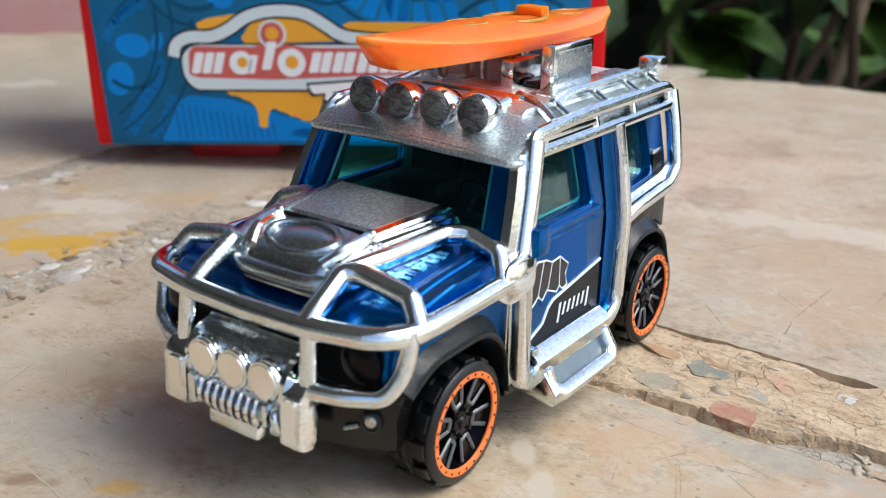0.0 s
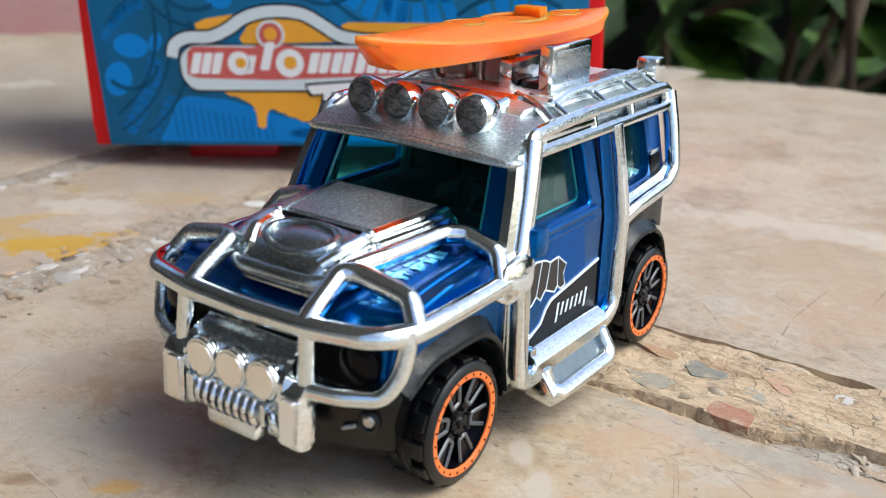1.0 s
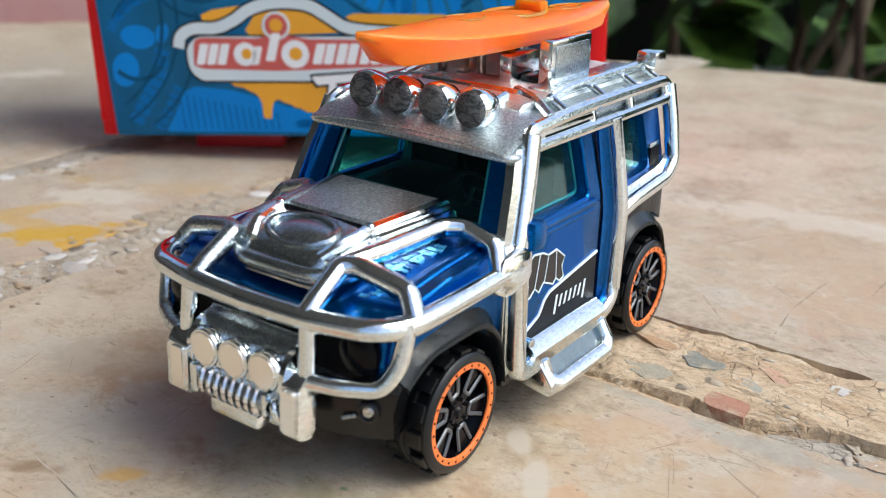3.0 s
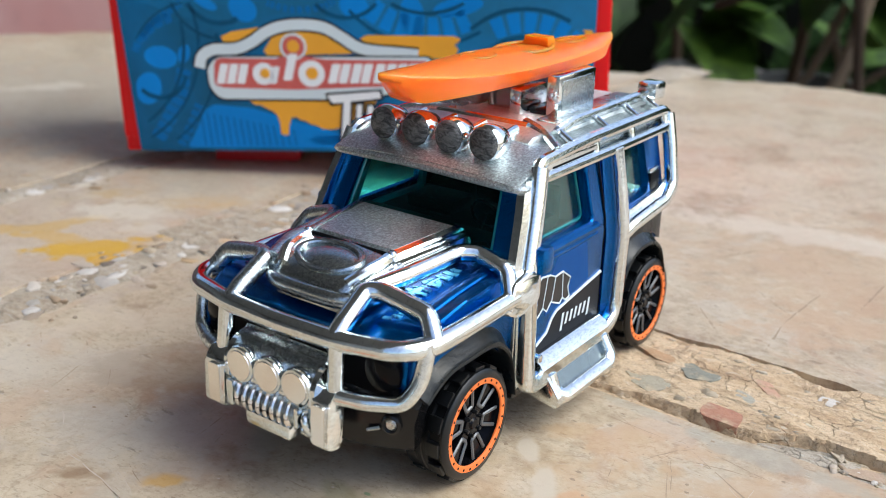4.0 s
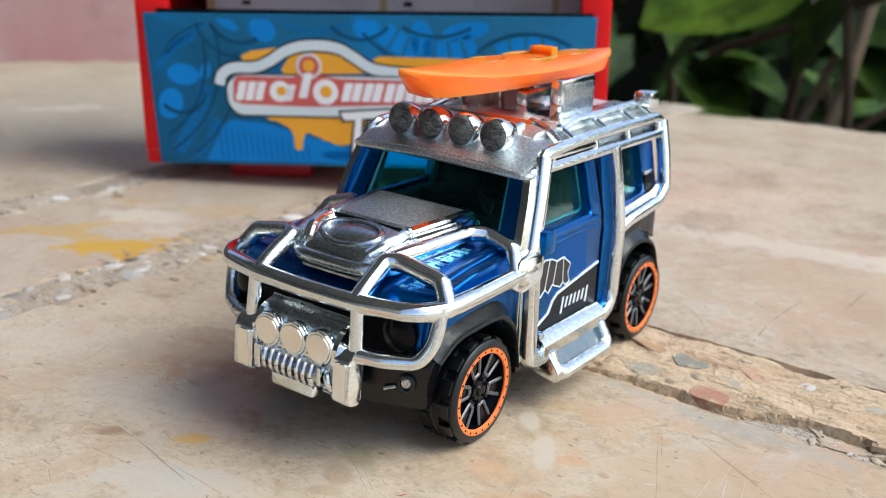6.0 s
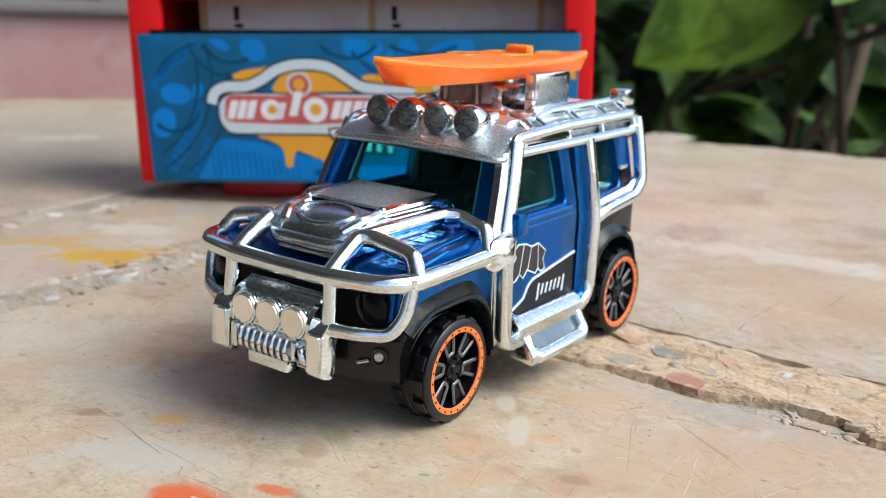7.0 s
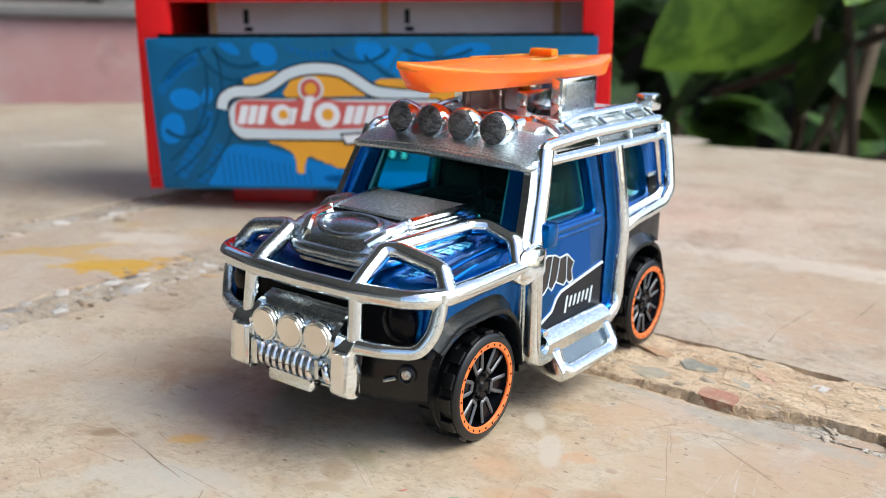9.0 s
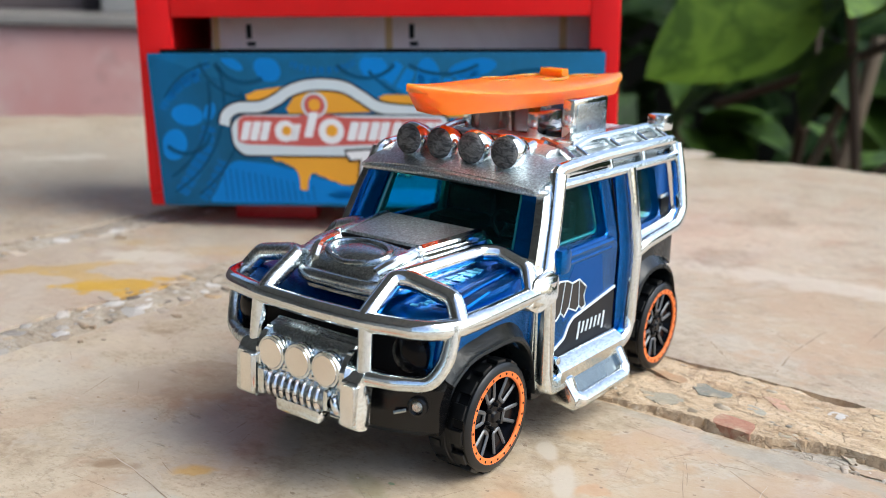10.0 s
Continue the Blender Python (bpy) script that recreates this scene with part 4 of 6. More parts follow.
part("stem", tubed(smooth_path([(1, 4, -64), (2, 3, -20), (0.5, 1, 0), (-1, 0.5, 5)], 5), 0.25, n=8), STEM, bright)


def broad_leaf(base, tip, width, roll, droop=0.12, mat=LEAF):
    b, t = Vector(base), Vector(tip)
    x = (t - b).normalized()
    y = Vector((0, 0, 1)).cross(x).normalized()
    z = x.cross(y)
    m = Matrix((x, y, z)).transposed().to_4x4()
    m.translation = b
    bm = bmesh.new()
    leaf_blade(bm, m @ Matrix.Rotation(radians(roll), 4, "X"), (t - b).length, width, droop, 12)
    return part("leaf", bm, mat, bright, "broad glossy leaf")


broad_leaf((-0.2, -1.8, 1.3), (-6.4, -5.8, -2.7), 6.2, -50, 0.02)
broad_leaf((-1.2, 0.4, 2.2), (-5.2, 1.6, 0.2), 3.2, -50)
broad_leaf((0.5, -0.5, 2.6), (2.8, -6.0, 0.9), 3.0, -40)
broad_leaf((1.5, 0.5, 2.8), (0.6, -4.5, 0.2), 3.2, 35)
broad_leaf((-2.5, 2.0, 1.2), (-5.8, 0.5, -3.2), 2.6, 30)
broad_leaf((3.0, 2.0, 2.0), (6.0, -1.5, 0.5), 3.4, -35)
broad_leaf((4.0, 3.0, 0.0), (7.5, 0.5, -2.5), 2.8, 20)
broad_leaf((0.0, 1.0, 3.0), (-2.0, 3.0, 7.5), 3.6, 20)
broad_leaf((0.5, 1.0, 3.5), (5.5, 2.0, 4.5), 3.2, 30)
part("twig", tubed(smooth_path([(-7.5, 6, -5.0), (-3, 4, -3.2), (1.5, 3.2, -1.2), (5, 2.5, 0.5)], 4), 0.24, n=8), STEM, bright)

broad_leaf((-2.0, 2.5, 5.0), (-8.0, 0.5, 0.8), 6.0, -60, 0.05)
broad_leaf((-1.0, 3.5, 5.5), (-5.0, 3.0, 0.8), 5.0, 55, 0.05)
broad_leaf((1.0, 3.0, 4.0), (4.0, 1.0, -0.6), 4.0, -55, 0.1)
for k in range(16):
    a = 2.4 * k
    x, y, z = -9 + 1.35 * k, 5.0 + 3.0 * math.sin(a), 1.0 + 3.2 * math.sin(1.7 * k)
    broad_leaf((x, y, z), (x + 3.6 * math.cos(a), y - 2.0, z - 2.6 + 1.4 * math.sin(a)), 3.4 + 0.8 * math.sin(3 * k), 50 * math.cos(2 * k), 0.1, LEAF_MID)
TAN_STEM = plain("pale_dry_twig", (0.22, 0.165, 0.11), 0.8, grain=0.6, vary=0.4, bump=0.4)
for k, (x0, z0, x1, z1, r0) in enumerate(((-9.0, -9.0, -7.5, 3.0, 0.40), (-5.2, -9.0, -2.0, 4.0, 0.34), (-12.5, -9.0, -9.5, -1.0, 0.28), (-1.0, -10.0, 2.5, 2.0, 0.45), (-14.0, -9.0, -6.0, -3.5, 0.22), (-7.0, -9.0, -11.0, -2.5, 0.25))):
    twig = thing("dry_twig", "pale dry garden twig standing in the soil", "twig", (x0, 47.0 + k, z0), group="dry twigs")
    part("shoot", tubed(smooth_path([(0, 0, -60 - z0), (0.4, 0, -20), (0, 0, 0), ((x1 - x0) * 0.6, 1, (z1 - z0) * 0.5), (x1 - x0, 2, z1 - z0)], 4), r0, n=7), TAN_STEM, twig)
PALE_ROCK = plain("pale_garden_rock", (0.12, 0.13, 0.11), 0.8, grain=0.5, vary=0.4, bump=0.6)
for k, (x, y, z, r0) in enumerate(((-16.5, 54, -7.2, 1.0), (-8.0, 53, -7.6, 1.2), (-4.0, 52, -7.0, 1.0))):
    bm = bmesh.new()
    bmesh.ops.create_icosphere(bm, subdivisions=3, radius=1.0)
    for v in bm.verts:
        v.co = v.co * (1 + 0.28 * noise.noise(v.co * 1.4 + Vector((k * 7, 0, 0))))
        v.co = Vector((v.co.x * r0 * 1.2, v.co.y * r0, v.co.z * (60 + z) * 0.5 if v.co.z < 0 else v.co.z * r0 * 0.8))
    rock = part("garden_rock", bm, PALE_ROCK, at=(x, y, z - 0.7), sharp=180)
    tagged(rock, "pale grey garden rock among the plants", "rock", group="garden rocks")

# dark hedge that closes the yard; its leaf colour carries the shade
bm = bmesh.new()
rnd = random.Random(12)
for k in range(2200):
    u, v, d = rnd.uniform(-60, 190), rnd.uniform(-58, 20), rnd.uniform(-9, 9)
    m = Matrix.Translation((-50 + u * 0.87 + d * 0.4, 92 + u * 0.45 - d * 0.8, v)) @ Euler((rnd.uniform(-1, 1), rnd.uniform(-1, 1), rnd.uniform(0, 6.28))).to_matrix().to_4x4()
    leaf_blade(bm, m, rnd.uniform(6, 11), rnd.uniform(3, 5), 0.3, 3)
hedge = tagged(part("hedge", bm, LEAF_SHADE, sharp=180), "dense garden hedge coloured dark for shade", "hedge", kind="stuff")
# near-black sheet behind the leaves stands in for deep shade
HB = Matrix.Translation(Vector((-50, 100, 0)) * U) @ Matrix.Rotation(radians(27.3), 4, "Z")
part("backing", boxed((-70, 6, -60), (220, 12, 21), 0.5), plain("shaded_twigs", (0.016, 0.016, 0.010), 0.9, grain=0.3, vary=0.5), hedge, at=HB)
for k, (x, y, z, r) in enumerate(((-21.5, 62.4, -8.5, 3.6), (-14.0, 60.5, -8.0, 3.4))):
    pot = thing("plant_pot", "weathered grey clay plant pot", "pot", (x, y, -60))
    part("bowl", lathe(bmesh.new(), [(0.0, 0.0), (r * 0.7, 0.0), (r, z + 58.0), (r * 1.1, z + 58.0), (r * 1.1, z + 60.5), (r * 0.9, z + 60.5), (r * 0.85, z + 57.0), (0.0, z + 57.0)], 24), POT, pot)


# ---- the red case with its printed flap ----
CASE = Matrix.Translation(Vector((-10.38, 3.04, 0.43)) * U) @ Euler((0, radians(-2.3), radians(32.07))).to_matrix().to_4x4()
case = thing("toy_case", "red plastic toy display case with a blue printed flap", "toy box", m=CASE)
part("side_wall", boxed((-0.36, 0.16, -0.05), (0.0, 4.2, 7.4), 0.06), RED, case)
part("front_post", boxed((-0.36, 0.10, 0.25), (0.36, 0.34, 7.4), 0.06), RED, case)
part("side_wall", boxed((9.20, 0.16, 0.1), (9.56, 4.2, 7.4), 0.06), RED, case)
part("front_post", boxed((8.95, 0.10, 0.1), (9.56, 0.34, 7.4), 0.06), RED, case)
part("back_wall", boxed((-0.36, 4.0, -0.05), (9.56, 4.2, 7.4), 0.04), RED_SHADED, case)
part("floor_panel", boxed((-0.30, 0.2, 0.05), (9.5, 4.1, 0.3), 0.04), RED_SHADED, case)
part("shelf", boxed((0.0, 0.14, 3.92), (9.2, 4.0, 4.12), 0.05), RED_SHADED, case)
part("shelf_front", boxed((0.36, 0.08, 3.92), (8.95, 0.3, 5.4), 0.06), RED, case)
part("tab", boxed((6.0, 0.0, 4.52), (7.9, 0.12, 5.4), 0.1), RED, case, "raised red tab")
part("top", boxed((-0.36, 0.1, 7.2), (9.56, 4.2, 7.5), 0.08), RED, case)
part("foot", boxed((1.25, 0.95, -0.50), (3.1, 1.6, 0.05), 0.08), RED_SHADED, case)
part("foot", boxed((6.2, 0.95, -0.78), (8.1, 1.6, 0.05), 0.08), RED_SHADED, case)
part("foot", boxed((1.25, 2.6, -0.48), (3.1, 4.1, 0.05), 0.08), RED_SHADED, case)
part("foot", boxed((6.2, 2.6, -0.75), (8.1, 4.1, 0.05), 0.08), RED_SHADED, case)


def insert_print():
    m = Mat("pale_insert_print").set(Roughness=0.5)
    n1 = m.noise(0.35, 4, 0.5, 1.5)
    m.color(m.ramp(n1, [(0.3, (0.72, 0.63, 0.63)), (0.5, (0.86, 0.78, 0.78)), (0.7, (0.90, 0.86, 0.85))]))
    return m.m


INSERT = insert_print()
insert = part("insert_card", boxed((0.75, 1.65, 0.3), (9.1, 1.72, 3.9), 0.01), INSERT, case, "pale pink printed insert card")
for s in (0.78, 4.62, 8.4):
    part("border", boxed((s, 1.63, 0.3), (s + 0.16, 1.66, 3.88), 0.005), plain("tan_print", (0.62, 0.44, 0.22), 0.5, bump=0), insert)
for s in (1.50, 5.10):
    part("mark", boxed((s + 0.04, 1.63, 3.40), (s + 0.16, 1.66, 3.72), 0.01), DARK_INK, insert)
    part("mark", boxed((s + 0.05, 1.628, 3.24), (s + 0.24, 1.652, 3.34), 0.01), DARK_INK, insert)

flap = part("flap", prismed(rounded_poly([(0.0, 0.0), (9.2, 0.0), (9.28, 3.22), (-0.16, 3.2)], 0.04), "y", 0.0, 0.07, 0.012), CARD, case, "blue card flap printed with a silver and orange badge")
part("flap_lining", boxed((0.1, 0.08, 3.1), (9.2, 0.12, 3.28), 0.01), DARK, flap)


def flat(name, poly, mat, lift, parent=flap, label="", r=0.0):
    """A printed shape on the flap: a thin plate, lift millimetres proud."""
    p = rounded_poly(poly, r) if r else poly
    part(name, prismed([(a, b) for a, b in p], "y", -lift * 0.1, 0.03), mat, parent, label, sharp=30)


def ribbon(pts, w):
    P = [Vector(p) for p in smooth_path([(a, b, 0) for a, b in pts], 8)]
    L, R = [], []
    for i, p in enumerate(P):
        d = (P[min(i + 1, len(P) - 1)] - P[max(i - 1, 0)]).normalized()
        s = Vector((-d.y, d.x, 0)) * w / 2
        L.append((p + s)[:2])
        R.append((p - s)[:2])
    return [tuple(p) for p in L + R[::-1]]


# tyre-track pattern of the print: dark bands with bright blocks along arcs
def tread_arc(cx, cz, r0, r1, a0, a1, n, cut=0.72):
    for k in range(n):
        a, b = radians(a0 + (a1 - a0) * k / n), radians(a0 + (a1 - a0) * (k + cut) / n)
        q = [(cx + r * math.cos(t), cz + r * math.sin(t)) for r, t in ((r0, a), (r1, a), (r1, b), (r0, b))]
        if all(0.02 < p[0] < 9.1 and 0.06 < p[1] < 3.1 for p in q):
            flat("print_block", q, CARD_BLOCK, 0.02, r=0.03)


def blob(cx, cz, rx, rz, turn=0.0):
    c, s = math.cos(radians(turn)), math.sin(radians(turn))
    q = [(cx + rx * math.cos(a * math.pi / 8) * c - rz * math.sin(a * math.pi / 8) * s, cz + rx * math.cos(a * math.pi / 8) * s + rz * math.sin(a * math.pi / 8) * c) for a in range(16)]
    flat("print_block", [(min(9.1, max(0.05, p)), min(3.1, max(0.06, q2))) for p, q2 in q], CARD_BLOCK, 0.02)


def track(pts, w, cut=0.72, n=4):
    """Bright blocks one after the other along a smooth line."""
    P = [Vector(p) for p in smooth_path([(a, b, 0) for a, b in pts], n)]
    for a, b in zip(P, P[1:]):
        side = Vector((-(b - a).y, (b - a).x, 0)).normalized() * w / 2
        e = a.lerp(b, cut)
        q = [(a + side)[:2], (e + side)[:2], (e - side)[:2], (a - side)[:2]]
        if all(0.02 < c[0] < 9.1 and 0.06 < c[1] < 3.1 for c in q):
            flat("print_block", [tuple(c) for c in q], CARD_SHADE, 0.02, r=0.04)


track([(0.10, 2.05), (0.35, 2.46), (0.75, 2.76), (1.15, 3.0)], 0.16)
track([(0.26, 2.30), (0.55, 2.58), (0.95, 2.74)], 0.20, 0.8, 2)
track([(0.30, 0.14), (0.62, 0.62), (0.92, 1.15), (1.08, 1.72)], 0.30, 0.78, 3)
track([(0.86, 0.12), (1.12, 0.56), (1.34, 1.0)], 0.20, 0.7, 3)
track([(2.85, 3.0), (3.3, 2.86), (3.9, 2.9), (4.2, 3.04)], 0.14, 0.6, 4)
tread_arc(6.0, 4.2, 1.5, 1.95, 200, 300, 10)
tread_arc(7.9, 1.2, 1.2, 1.6, -60, 120, 14)
tread_arc(7.9, 1.2, 0.7, 1.05, 0, 300, 16)
blob(0.62, 1.93, 0.34, 0.23, -6)
blob(0.30, 1.30, 0.27, 0.34, -20)
blob(1.10, 2.0, 0.12, 0.20, -20)
blob(2.36, 2.88, 0.30, 0.24, -35)
blob(1.62, 3.0, 0.26, 0.10, -30)
blob(4.57, 2.92, 0.30, 0.24, -20)
blob(5.70, 2.72, 0.24, 0.40, 8)
blob(6.6, 2.9, 0.5, 0.18, 10)
flat("print_field", [(0.98, 0.07), (4.3, 0.07), (4.3, 0.34), (3.3, 0.62), (2.4, 0.90), (1.62, 0.98), (1.42, 0.86), (1.20, 0.42)], CARD_BLOCK, 0.012, r=0.1)
flat("print_field", [(5.3, 0.07), (9.0, 0.07), (9.0, 0.5), (6.4, 0.62)], CARD_BLOCK, 0.012, r=0.1)
for k in range(15):
    s0 = 1.36 + 0.135 * k
    flat("print_line", [(s0, 0.12), (s0 + 0.035, 0.12), (s0 - 0.015, 0.84 - 0.028 * k), (s0 - 0.05, 0.84 - 0.028 * k)], CARD_SHADE, 0.03)
blob(6.9, 0.5, 0.7, 0.3)
blob(5.2, 0.24, 1.7, 0.16)
blob(3.9, 0.22, 0.7, 0.14)


def dark_arc(cx, cz, r, a0, a1, w, n=14):
    pts = [(cx + r * math.cos(radians(a0 + (a1 - a0) * k / n)), cz + r * math.sin(radians(a0 + (a1 - a0) * k / n))) for k in range(n + 1)]
    pts = [p for p in pts if 0.15 < p[0] < 9.0 and 0.14 < p[1] < 3.02]
    if len(pts) > 2:
        flat("print_line", ribbon(pts, w), CARD_LINE, 0.035)


for cx, cz, r, a0, a1, w in ((-0.9, 2.3, 2.02, -62, 10, 0.07), (-0.9, 2.3, 2.32, -60, 16, 0.06), (-0.6, 2.2, 2.40, -55, 5, 0.05), (1.4, 1.6, 1.42, 100, 165, 0.05), (0.55, 1.66, 0.55, 190, 350, 0.09), (1.9, 3.3, 0.7, 190, 300, 0.10), (1.9, 3.3, 1.0, 190, 290, 0.06), (4.4, 3.5, 0.8, 190, 340, 0.08), (6.0, 4.2, 1.42, 195, 300, 0.07), (6.0, 4.2, 2.05, 200, 300, 0.07), (7.9, 1.2, 1.66, -70, 130, 0.08), (7.9, 1.2, 1.12, -70, 250, 0.08), (7.9, 1.2, 0.62, 0, 360, 0.08)):
    dark_arc(cx, cz, r, a0, a1, w)


# splash, badge and car outline
for pts in ([(1.88, 2.34), (2.11, 2.44), (2.66, 2.52), (2.62, 2.38), (2.36, 2.24), (1.92, 2.24)],
            [(2.72, 2.06), (2.92, 2.34), (3.2, 2.44), (3.70, 2.46), (4.06, 2.40), (4.40, 2.15), (4.5, 2.0), (2.8, 1.96)],
            [(4.66, 2.30), (4.8, 2.36), (6.5, 2.34), (6.64, 2.28), (6.52, 2.16), (6.60, 2.08), (6.5, 1.90), (5.9, 1.90), (5.0, 2.02)],
            [(2.30, 1.08), (2.46, 0.97), (2.58, 0.96), (2.71, 0.89), (2.82, 0.84), (2.90, 0.76), (2.95, 0.62), (2.96, 0.37), (3.05, 0.33), (3.12, 0.36), (3.14, 0.55), (3.20, 0.70), (3.30, 0.72), (3.38, 0.66), (3.50, 0.63), (3.60, 0.56), (3.70, 0.55), (3.83, 0.47), (4.02, 0.46), (4.20, 0.50), (4.40, 0.62), (4.9, 0.95), (5.0, 1.15), (2.4, 1.12)],
            [(9.02, 2.46), (9.2, 2.44), (9.2, 2.27), (9.08, 2.3)]):
    flat("splash", pts, YELLOW_INK, 0.05, label="amber paint splash print")
line = [(1.40, 1.72), (1.47, 1.95), (1.72, 2.085), (2.16, 2.10), (2.5, 2.235), (2.80, 2.43), (3.15, 2.545), (3.55, 2.57), (3.96, 2.51), (4.30, 2.32), (4.62, 2.12), (5.0, 2.045), (5.44, 2.01), (5.80, 1.97)]
flat("outline", ribbon(line, 0.30), DARK_INK, 0.08)
flat("outline", ribbon(line, 0.215), SILVER_INK, 0.11, label="silver car-shaped line")
flat("badge", [(1.51, 1.74), (1.54, 1.30), (1.74, 1.05), (4.45, 1.04), (6.06, 1.26), (6.19, 1.6), (6.10, 1.96), (1.76, 1.97)], DARK_INK, 0.12, r=0.16)
flat("badge", [(1.545, 1.73), (1.575, 1.31), (1.77, 1.09), (4.42, 1.085), (6.02, 1.30), (6.14, 1.6), (6.06, 1.925), (1.77, 1.94)], SILVER_INK, 0.14, label="silver badge plate", r=0.14)
flat("badge_field", [(1.67, 1.38), (1.86, 1.32), (3.35, 1.28), (5.96, 1.38), (6.05, 1.62), (5.96, 1.86), (3.95, 1.885), (3.40, 1.98), (3.10, 1.96), (2.96, 1.90), (1.80, 1.92), (1.70, 1.82)], RED_INK, 0.16, label="red field of the badge", r=0.06)


def disc(s, z, r, mat, lift):
    flat("dot", [(s + r * math.cos(a * math.pi / 10), z + r * math.sin(a * math.pi / 10)) for a in range(20)], mat, lift)


def slanted(rows, mat, lift, slant=0.26, r=0.035):
    for s0, w, z0, z1 in rows:
        k = slant * (z1 - z0)
        flat("block", [(s0, z0), (s0 + w, z0), (s0 + w + k, z1), (s0 + k, z1)], mat, lift, r=r)


# plain white bars and discs stand where the badge carries its lettering
disc(3.32, 2.14, 0.27, SILVER_INK, 0.17)
disc(3.32, 2.14, 0.22, RED_INK, 0.185)
disc(3.32, 2.15, 0.125, YELLOW_INK, 0.24)
slanted([(1.72, 0.17, 1.40, 1.80), (1.925, 0.17, 1.40, 1.80), (2.13, 0.17, 1.40, 1.80), (2.79, 0.15, 1.40, 1.75), (3.08, 0.18, 1.47, 2.0)], WHITE_INK, 0.2)
slanted([(a, 0.18, 1.41, 1.80) for a in (3.98, 4.19, 4.42, 4.63, 4.88, 5.10, 5.32, 5.53, 5.73)], WHITE_INK, 0.2)
disc(2.69, 1.60, 0.225, WHITE_INK, 0.2)
disc(3.66, 1.60, 0.27, WHITE_INK, 0.2)
disc(2.72, 1.61, 0.10, YELLOW_INK, 0.23)
disc(3.67, 1.61, 0.125, YELLOW_INK, 0.23)
# brush strokes below the badge
for grow, mat, lift in ((0.045, DARK_INK, 0.2), (0.0, WHITE_INK, 0.22)):
    flat("stroke", [(3.95 - grow, 1.17 + grow), (5.02 + grow, 1.25 + grow), (5.04 + grow, 1.11 - grow), (4.05 - grow, 1.0 - grow)], mat, lift, r=0.04)
    slanted([(4.20 - grow, 0.15 + 2 * grow, 0.24 - grow, 1.04 + grow), (4.52 - grow, 0.11 + 2 * grow, 0.70 - grow, 0.98 + grow), (4.74 - grow, 0.11 + 2 * grow, 0.70 - grow, 0.96 + grow), (4.96 - grow, 0.11 + 2 * grow, 0.70 - grow, 0.96 + grow), (5.20 - grow, 0.11 + 2 * grow, 0.68 - grow, 0.94 + grow)], mat, lift + 0.005, 0.1)


# ---- the toy off-roader; its front looks along -y, its left flank along +x ----
car = thing("toy_car", "blue die-cast toy off-roader with chrome cage bars and black plastic base", "toy car")
WB, HUB = 2.1, 0.64


def arc(cy, cz, r, a0, a1, n):
    return [(cy + r * math.cos(radians(a0 + (a1 - a0) * k / n)), cz + r * math.sin(radians(a0 + (a1 - a0) * k / n))) for k in range(n + 1)]


# lower body, with the wheel arches cut through
side = [(-3.0, 1.32), (-3.18, 1.36), (-3.22, 1.60), (-3.16, 1.90), (-2.95, 2.02), (-2.2, 2.12), (-1.42, 2.18), (-1.30, 2.20), (-1.27, 2.10), (2.44, 2.10), (2.47, 2.0), (2.465, 1.49)]
side += arc(WB, 0.66, 0.90, 66, 160, 8) + arc(-WB, 0.66, 0.90, 20, 140, 9)
body = part("body", prismed(side, "x", -1.40, 1.40, 0.06), BLUE, car, "metallic blue painted metal body")
# bonnet sides: raised pressings with grooves
for s in (1, -1):
    bm = bmesh.new()
    for x0, r0, k in ((1.17, 0.08, 0.35),):
        tube(bm, smooth_path([(s * x0, -2.78, 2.035), (s * x0, -2.2, 2.125), (s * x0, -1.5, 2.185)], 4), r0, 14, k)
    part("bonnet_pressing", bm, BLUE, body)
def bonnet_z(y):
    return 2.02 + 0.1333 * (y + 2.95) if y < -2.2 else 2.12 + 0.0769 * (y + 2.2)


def bonnet_mark(name, s, x0, x1, y0, y1, skew=0.0):
    top = [(s * x0, y0), (s * x1, y0 + skew), (s * x1, y1 + skew), (s * x0, y1)]
    part(name, loft(bmesh.new(), [[(x, y, bonnet_z(y) + d) for x, y in top] for d in (-0.02, 0.012)]), LIGHT_BLUE_INK, body, "scuffed pale blue print")


rnd = random.Random(9)
for s in (1, -1):
    for k in range(9):
        y = -2.58 + 0.105 * k
        w = rnd.uniform(0.03, 0.09)
        bonnet_mark("bonnet_print", s, 0.92 - w, 0.92 + w * 0.7, y, y + rnd.uniform(0.05, 0.09), rnd.uniform(-0.05, 0.05))
    bonnet_mark("bonnet_print", s, 0.80, 0.86, -2.62, -1.75)
    for x0, y in ((0.86, -2.93), (0.92, -2.86), (0.95, -2.78), (1.16, -2.66)):
        bonnet_mark("wing_print", s, x0, x0 + 0.10, y, y + 0.045, 0.02)
# front: black plate standing in for the dark grille and lamp recess, and headlamps
part("grille", boxed((-1.30, -3.285, 1.38), (1.30, -3.1, 1.86), 0.05), DARK, body, "black plate for the dark grille recess")
for s in (1, -1):
    bm = bmesh.new()
    lathe(bm, [(0.0, 0.06), (0.16, 0.05), (0.23, 0.0), (0.24, -0.1)], 24, Matrix.Translation((s * 1.12, -3.26, 1.64)) @ FRONT)
    part("headlamp", bm, GLOSS_BLACK, body, "dark round headlamp")

# upper cabin: side plates with openings, sloping in towards the roof
def flank_x(z):
    return 1.40 - 0.19 * max(0.0, z - 2.2)


